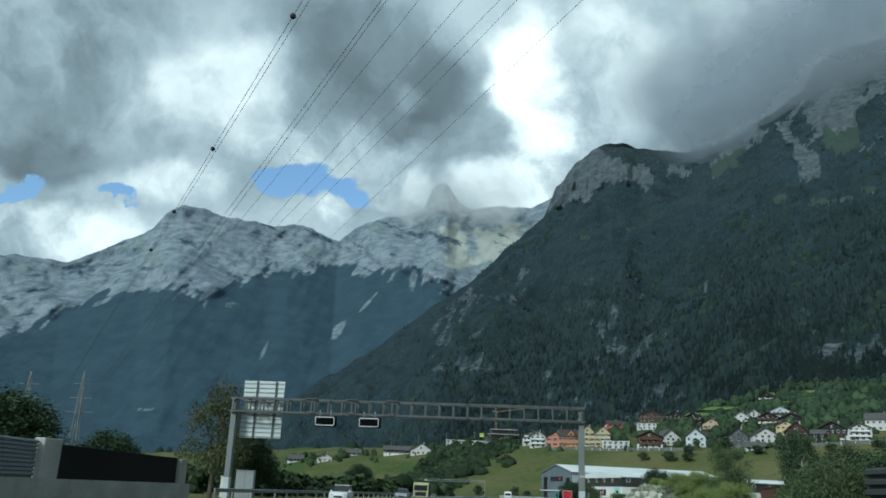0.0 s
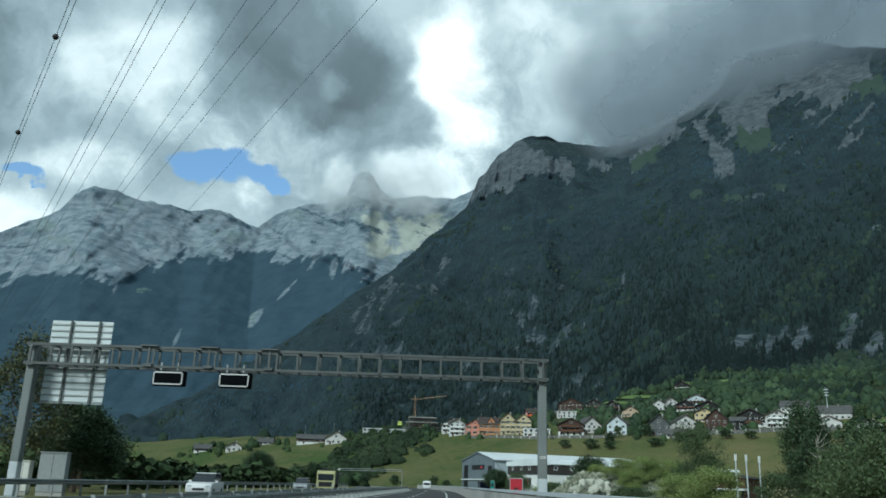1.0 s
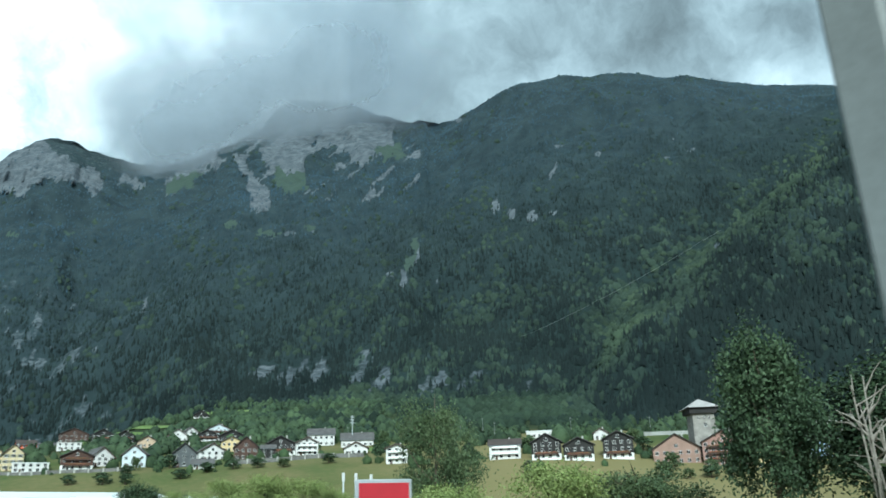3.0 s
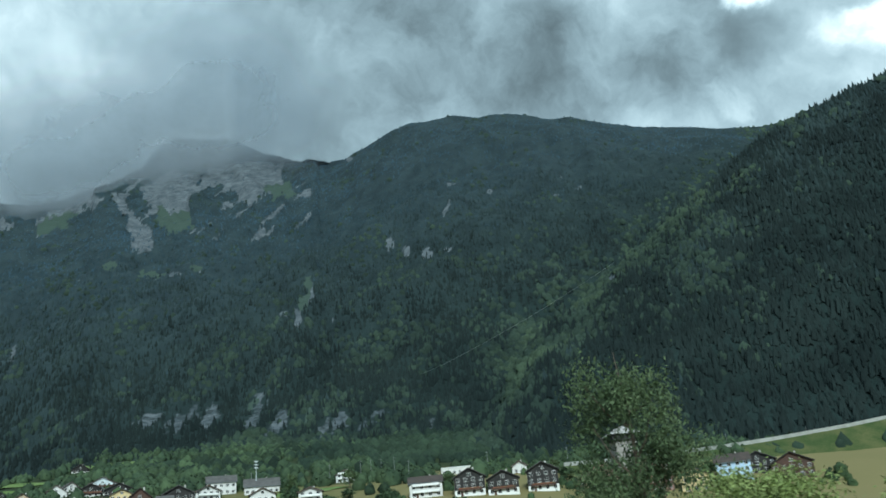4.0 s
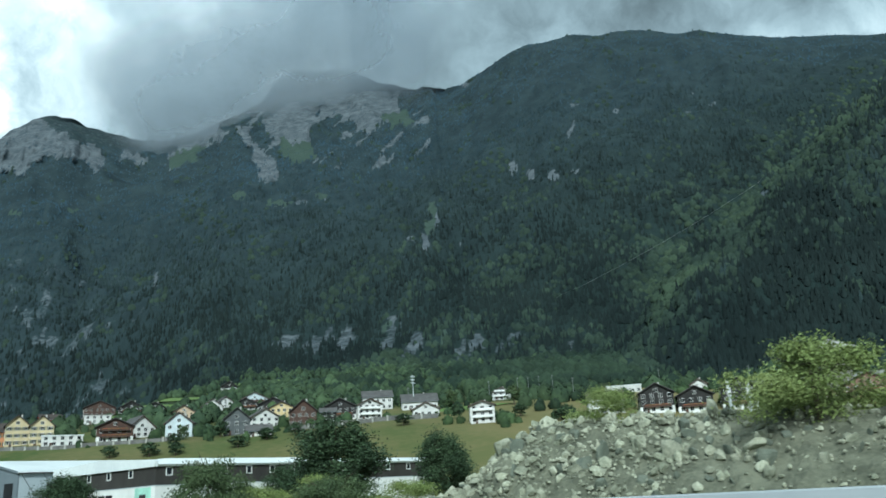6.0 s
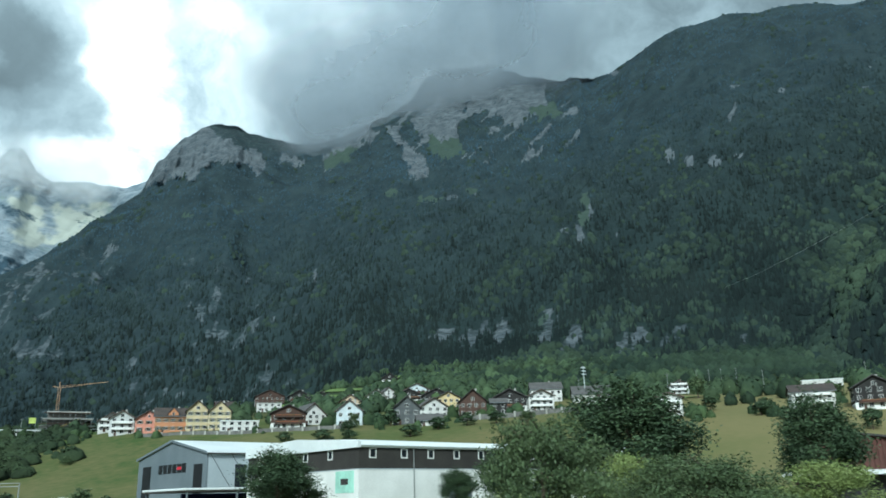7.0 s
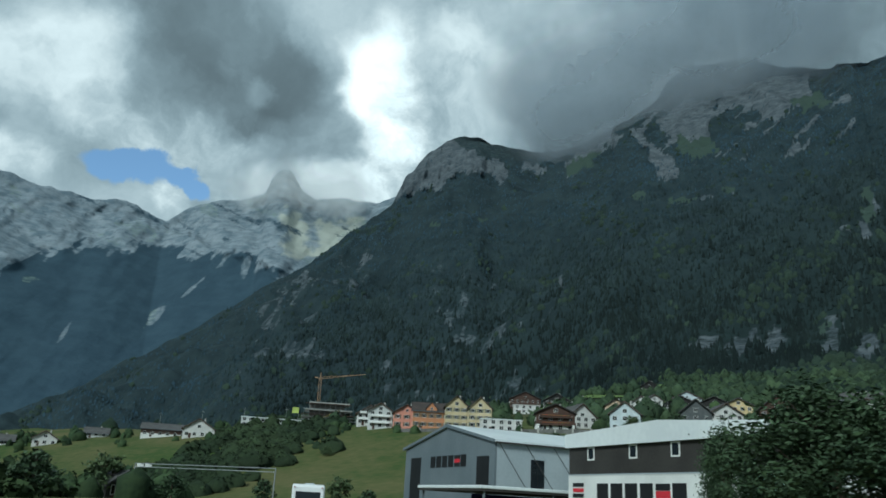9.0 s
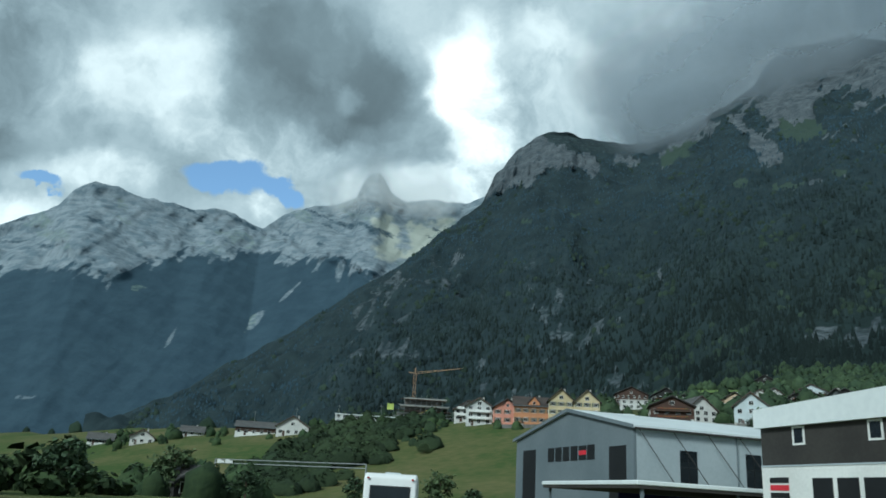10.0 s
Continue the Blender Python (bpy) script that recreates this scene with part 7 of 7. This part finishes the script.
me = array_mesh("loose_stones", small_v, small_f)
me.materials.append(STONE)
tagged(new("loose_stones", me), "loose small stones covering the rubble heap", "stones", kind="stuff")
for x, y, sz in ((22.7, 123.4, 1.1), (23.9, 122.4, 0.9), (23.5, 124.6, 1.35), (24.7, 123.8, 1.2), (24.5, 125.6, 1.45), (25.7, 124.8, 1), (25.9, 126.8, 1.5), (26.8, 125.6, 1.2), (22.1, 124.8, 0.9), (22.9, 126.2, 1.1), (25.1, 127.9, 1.2), (27.3, 128.2, 1.3), (21.9, 122.4, 0.7), (26.4, 123.4, 0.8), (24.4, 121, 0.75), (28.1, 126.6, 1), (38.2, 133.5, 1.3), (36.8, 131.8, 1.1)):
    h = max(rubble_height(x, y), 0.2)
    b = tagged(new("boulder", PALE_ROCKS[made % 4]), "large pale boulder at the foot of the rubble heap", "boulder", "large boulders")
    b.location, b.rotation_euler, b.scale = (x, y, h + 0.22 * sz), (made * 0.7, made * 1.3, made * 2.1), (sz * 1.25, sz, sz * 0.85)
    made += 1
for kind, x, y, sx, sz, turn, label in ((PALE_BUSH, 36.5, 141.0, 1.0, 1.0, 20, B_PALE), (PALE_BUSH, 34.6, 147.0, 0.95, 0.85, 80, B_PALE), (PALE_BUSH, 37.5, 149.5, 1.0, 0.8, 140, B_PALE), (PALE_BUSH, 34.0, 140.0, 0.85, 0.85, 10, B_PALE), (PALE_BUSH, 39.0, 144.5, 1.0, 0.95, 10, B_PALE), (PALE_BUSH, 39.8, 139.2, 1.0, 0.95, 50, B_PALE), (PALE_BUSH, 41.5, 137.0, 0.85, 0.8, 150, B_PALE), (PALE_BUSH, 32.6, 155.8, 0.5, 0.6, 30, B_PALE), (ROUND_BUSH, 37.5, 152.5, 0.8, 0.75, 70, B_GREEN)):
    place_tree(kind, x, y, sx, sz, turn, label, "bush", z=max(rubble_height(x, y) - 0.3, 0))


# ---------------------------------------------------------------- signs and machines beside the road
site_sign(7.85, 74.6, 1.95, 0.85, 1.1, -12, RED, "red construction sign with a dark pictogram beside the parapet", Shape().box(-0.16, -0.04, 1.3, 0.16, -0.033, 1.36).box(-0.1, -0.04, 1.15, 0.05, -0.033, 1.3))
site_sign(9.4, 100.91, 1.95, 0.46, 0.9, -38, TEAL, "teal sign with a dark pictogram beside the parapet", Shape().box(-0.15, -0.04, 1.4, 0.15, -0.033, 1.62).box(-0.08, -0.04, 1.62, 0.1, -0.033, 1.74), POST_PAINT)


def excavator():
    orange = mat("excavator_orange", (0.55, 0.17, 0.02), 0.5, (0.42, 0.13, 0.02), size=1.5)
    e = thing("excavator", pose(57.6, 129.4, -0.2, 0, 0, 160), "orange excavator with its boom folded over the yard", "excavator")
    part("chassis", Shape().box(-1.6, -1.3, 0.9, 1.8, 1.3, 2.1, bevel=0.1), orange, e)
    part("cab", Shape().box(0.2, -1.2, 2.1, 1.6, 0.1, 3.3, bevel=0.1), GLASS, e)
    for y in (-1.2, 1.2):
        part("track", Shape().box(-2.0, y - 0.3, 0.0, 2.0, y + 0.3, 0.9, bevel=0.25), BLACK, e)
    b = Shape()
    pts = [Vector((1.5, 0, 2.2)), Vector((2.8, 0, 3.4)), Vector((5.6, 0, 2.9)), Vector((8.2, 0, 1.9))]
    for p, q in zip(pts, pts[1:]):
        b.tube(p, q, 0.22, 0.18, 6)
    part("boom", b, orange, e)
    part("bucket", Shape().prism([(7.3, 2.1), (7.9, 2.0), (8.2, 1.1), (7.4, 0.9)], "y", -0.5, 0.5), GALV, e)
    t = thing("site_trailer", pose(52.0, 123.0, 0, 0, 0, -62), "cream site trailer behind the excavator", "trailer")
    part("box_body", Shape().box(-6, -1.2, 0.8, 6, 1.2, 2.75, bevel=0.06), wall_paint("cream_trailer", (0.46, 0.40, 0.24)), t)
    for x in (-2.2, 2.2):
        for y in (-1.0, 1.0):
            part("wheel", Shape().tube((x, y - 0.12, 0.45), (x, y + 0.12, 0.45), 0.45, n=14), BLACK, t)


excavator()


# ---------------------------------------------------------------- vehicles on the road
RUBBER = mat("tyre_rubber", (0.02, 0.02, 0.02), 0.85, size=0.5)
TAIL = mat("tail_light_red", (0.35, 0.01, 0.01), 0.25, size=0.5)
CAR_WHITE = mat("white_car_paint", (0.78, 0.79, 0.78), 0.25, (0.74, 0.75, 0.74), size=2, spec=0.5)


def wheel(parent, x, y, r, w=0.2):
    t = part("wheel", Shape().tube((x - w / 2, y, r), (x + w / 2, y, r), r, n=18), RUBBER, parent)
    part("rim", Shape().tube((x - w / 2 - 0.01, y, r), (x + w / 2 + 0.01, y, r), r * 0.62, n=12), GALV, t)


def caravan(x, y, turn):
    c = thing("caravan", pose(x, y, 0, 0, 0, turn) @ Matrix.Diagonal((0.97, 1, 0.9, 1)), "white touring caravan with a dark rear window", "caravan")
    out = [(0.1, 0.42), (5.6, 0.42), (5.75, 0.9), (5.5, 2.2), (5.0, 2.55), (0.35, 2.62), (0.08, 2.45), (0.0, 1.5), (0.03, 0.6)]
    s = Shape().prism(out, "x", -1.1, 1.1)
    body = part("body", s, CAR_WHITE, c)
    bev = body.modifiers.new("round", "BEVEL")
    bev.width, bev.segments = 0.1, 3
    part("rear_window", Shape().box(-0.78, -0.03, 1.45, 0.78, 0.06, 2.02, bevel=0.012), GLASS, c)
    part("window_seal", Shape().box(-0.84, -0.015, 1.39, 0.84, 0.05, 2.08, bevel=0.02), BLACK, c)
    part("bumper", Shape().box(-1.05, -0.06, 0.5, 1.05, 0.1, 0.78, bevel=0.04), PALE_PAINT, c)
    part("decal_stripe", Shape().box(-1.06, -0.012, 1.06, 1.06, 0.02, 1.12), mat("grey_decal", (0.3, 0.32, 0.35), 0.5, size=1), c)
    for k in (-0.92, 0.92):
        part("tail_light", Shape().box(k - 0.1, -0.075, 0.56, k + 0.1, -0.05, 0.72), TAIL, c)
        part("marker_light", Shape().box(k - 0.05, -0.03, 2.36, k + 0.05, 0.03, 2.42), TAIL, c)
    part("licence_panel", Shape().box(-0.26, -0.075, 0.58, 0.26, -0.058, 0.70), LINE, c)
    part("roof_hatch", Shape().box(-0.35, 1.8, 2.55, 0.35, 2.5, 2.72, bevel=0.03), PALE_PAINT, c)
    for k in (-1.0, 1.0):
        wheel(c, k, 2.7, 0.32)
    part("drawbar", Shape().tube((-0.4, 5.6, 0.5), (0, 6.8, 0.5), 0.05).tube((0.4, 5.6, 0.5), (0, 6.8, 0.5), 0.05), GALV, c)


caravan(8.95, 254.6, -2.0)


def car(x, y, turn, paint, label):
    c = thing("car", pose(x, y, 0, 0, 0, turn), label, "car", "cars")
    low = [(0.0, 0.35), (4.3, 0.35), (4.35, 0.7), (4.2, 0.95), (3.2, 1.05), (0.25, 1.08), (0.02, 0.8)]
    high = [(0.35, 1.05), (3.15, 1.03), (2.3, 1.62), (0.75, 1.66)]
    b = part("body", Shape().prism(low, "x", -0.88, 0.88), paint, c)
    bev = b.modifiers.new("round", "BEVEL")
    bev.width, bev.segments = 0.07, 2
    g = part("cabin", Shape().prism(high, "x", -0.74, 0.74), GLASS, c)
    part("roof_panel", Shape().box(-0.72, 0.78, 1.62, 0.72, 2.25, 1.69, bevel=0.02), paint, c)
    for k in (-0.62, 0.62):
        part("headlight", Shape().box(k - 0.17, 4.2, 0.68, k + 0.17, 4.34, 0.84, bevel=0.03), PALE_PAINT, c)
        part("mirror", Shape().box(k * 1.5 - 0.1, 2.75, 1.0, k * 1.5 + 0.1, 2.95, 1.16, bevel=0.03), paint, c)
    part("grille", Shape().box(-0.4, 4.28, 0.5, 0.4, 4.36, 0.64), BLACK, c)
    for k in (-0.8, 0.8):
        for w_ in (0.8, 3.45):
            wheel(c, k, w_, 0.32)


car(-13.4, 84.5, 180, CAR_WHITE, "white estate car on the opposite carriageway")
car(-11.3, 128.0, 180, mat("grey_car_paint", (0.3, 0.32, 0.33), 0.3, size=2), "grey car further up the opposite carriageway")


def truck(x, y):
    t = thing("truck", pose(x, y, 0, 0, 0, 180), "pale yellow lorry with a dark windscreen", "truck")
    cab = mat("pale_yellow_cab", (0.55, 0.53, 0.26), 0.4, size=2)
    part("cab", Shape().prism([(0, 0.5), (2.2, 0.5), (2.2, 1.6), (2.05, 2.7), (0, 2.8)], "x", -1.2, 1.2), cab, t)
    part("windscreen", Shape().box(-1.05, 2.14, 1.5, 1.05, 2.24, 2.35), GLASS, t)
    part("grille", Shape().box(-0.9, 2.2, 0.7, 0.9, 2.26, 1.3), BLACK, t)
    part("load", Shape().box(-1.2, -6.0, 1.0, 1.2, -0.15, 2.6, bevel=0.05), wall_paint("dark_load", (0.08, 0.085, 0.08)), t)
    part("light_bar", Shape().box(-1.0, 1.2, 2.8, 1.0, 1.6, 3.0, bevel=0.04), BLACK, t)
    for k in (-1.1, 1.1):
        part("headlight", Shape().box(k - 0.2 if k > 0 else k, 2.2, 0.7, k if k > 0 else k + 0.2, 2.27, 0.9), PALE_PAINT, t)
        for w_ in (1.2, -3.8, -5.0):
            wheel(t, k, w_, 0.5, 0.3)


truck(-9.3, 138.0)


# ---------------------------------------------------------------- overhead line
def overhead_line():
    wire = mat("aluminium_wire", (0.12, 0.125, 0.13), 0.6, (0.09, 0.095, 0.1), size=4, metal=0.3)
    w = thing("power_line", pose(0, 0, 0), "bundle of thin power cables crossing high over the road", "power line")
    ends = [(8.2, 62.9, -16.3, 106.6), (2.4, 63.0, -18.4, 97.2), (0.8, 63.1, -23.0, 101.5), (-2.5, 63.1, -31.4, 113.6), (-6.5, 63.2, -33.5, 108.8), (-9.4, 63.2, -37.2, 111.5), (-9.9, 63.2, -37.8, 111.0), (-16.5, 63.3, -43.0, 107.1), (-17.2, 63.4, -45.2, 110.1)]
    for n, (xa, ya, xb, yb) in enumerate(ends):
        dx, dy = xb - xa, yb - ya
        thick, across = 0.022 if n < 5 else 0.028, Vector((dy, -dx, 0)).normalized()
        rings = []
        for i in range(41):
            k = -2.0 + 6.0 * i / 40
            z = 44.0 - 3.5 * k + 0.55 * (k * k - k) * (1 if k < 1 else 0.2)
            p = Vector((xa + dx * k, ya + dy * k, z))
            rings += [p + across * thick, p + Vector((0, 0, thick)), p - across * thick, p - Vector((0, 0, thick))]
        sides = [(4 * i + j, 4 * i + (j + 1) % 4, 4 * i + 4 + (j + 1) % 4, 4 * i + 4 + j) for i in range(40) for j in range(4)]
        part("cable", Shape().add(rings, sides + [(3, 2, 1, 0), (160, 161, 162, 163)]), wire, w)
    ball = mat("marker_ball", (0.03, 0.03, 0.035), 0.6, size=1)
    for k in (0.05, 0.62, 1.06, 1.42):
        bm = bmesh.new()
        bmesh.ops.create_uvsphere(bm, u_segments=14, v_segments=9, radius=0.3)
        me = bpy.data.meshes.new("marker_ball")
        bm.to_mesh(me)
        bm.free()
        me.materials.append(ball)
        o = new("marker_ball", me)
        o.parent = w
        o.location = (-17.2 - 28 * k, 63.4 + 46.7 * k, 44.0 - 3.5 * k + 0.55 * (k * k - k) * (1 if k < 1 else 0.2))


overhead_line()


def pylon(x, y, h):
    z = land(x, y)
    s = Shape()
    steps = [(0, 3.0), (0.3, 2.0), (0.55, 1.2), (0.8, 0.8), (1.0, 0.2)]
    for (a, ra), (b, rb) in zip(steps, steps[1:]):
        for i in range(4):
            q, q2 = math.pi / 4 + i * math.pi / 2, math.pi / 4 + (i + 1) * math.pi / 2
            s.tube((ra * math.cos(q), ra * math.sin(q), a * h), (rb * math.cos(q), rb * math.sin(q), b * h), 0.16, n=4)
            s.tube((ra * math.cos(q), ra * math.sin(q), a * h), (rb * math.cos(q2), rb * math.sin(q2), b * h), 0.09, n=4)
    t = thing("pylon", pose(x, y, z), "grey lattice power pylon in front of the mountainside", "pylon", "pylons")
    part("lattice", s, POST_PAINT, t)
    arms = Shape()
    for k, r in ((0.62, 5.5), (0.75, 4.5), (0.88, 3.5)):
        arms.tube((-r, 0, k * h), (r, 0, k * h), 0.16, n=4)
    part("cross_arm", arms, POST_PAINT, t)


pylon(-150, 300, 40)
pylon(-165, 290, 38)


def ropeway():
    """A single cable sagging across the lower slope, its ends anchored in the wood."""
    r = tagged(new("ropeway"), "thin grey ropeway cable strung across the wooded slope", "ropeway")
    ends = [CENTRE[0] * Vector((1, 0, 0)) + CENTRE[1] * Vector((0, 1, 0)) + Vector((0, 0, 1.35)) + way(az, el) * d for az, el, d in ((43.5, 12.4, 1110), (46.0, 13.2, 900), (58.3, 18.2, 940), (59.4, 18.7, 1100))]
    s = Shape().tube(ends[0], ends[1], 0.1, n=4)
    for i in range(10):
        a, b = (ends[1].lerp(ends[2], k) - Vector((0, 0, 14 * k * (1 - k))) for k in (i / 10, (i + 1) / 10))
        s.tube(a, b, 0.1, n=4)
    part("cable", s.tube(ends[2], ends[3], 0.1, n=4), POST_PAINT, r)


ropeway()


def flag_post(x, y, h):
    z = land(x, y)
    p = thing("marker_post", pose(x, y, z), "slim white post standing behind the roadside bushes", "post", "white posts")
    part("shaft", Shape().tube((0, 0, -0.3), (0, 0, h), 0.16, 0.11, 8), PALE_PAINT, p)
    part("cap", Shape().box(-0.2, -0.06, h - 1.1, 0.25, 0.06, h + 0.1, bevel=0.03), LINE, p)


for x, y, h in ((61.5, 169.0, 8.4), (63.2, 168.4, 8.3), (65.2, 167.5, 8.1)):
    flag_post(x, y, h)
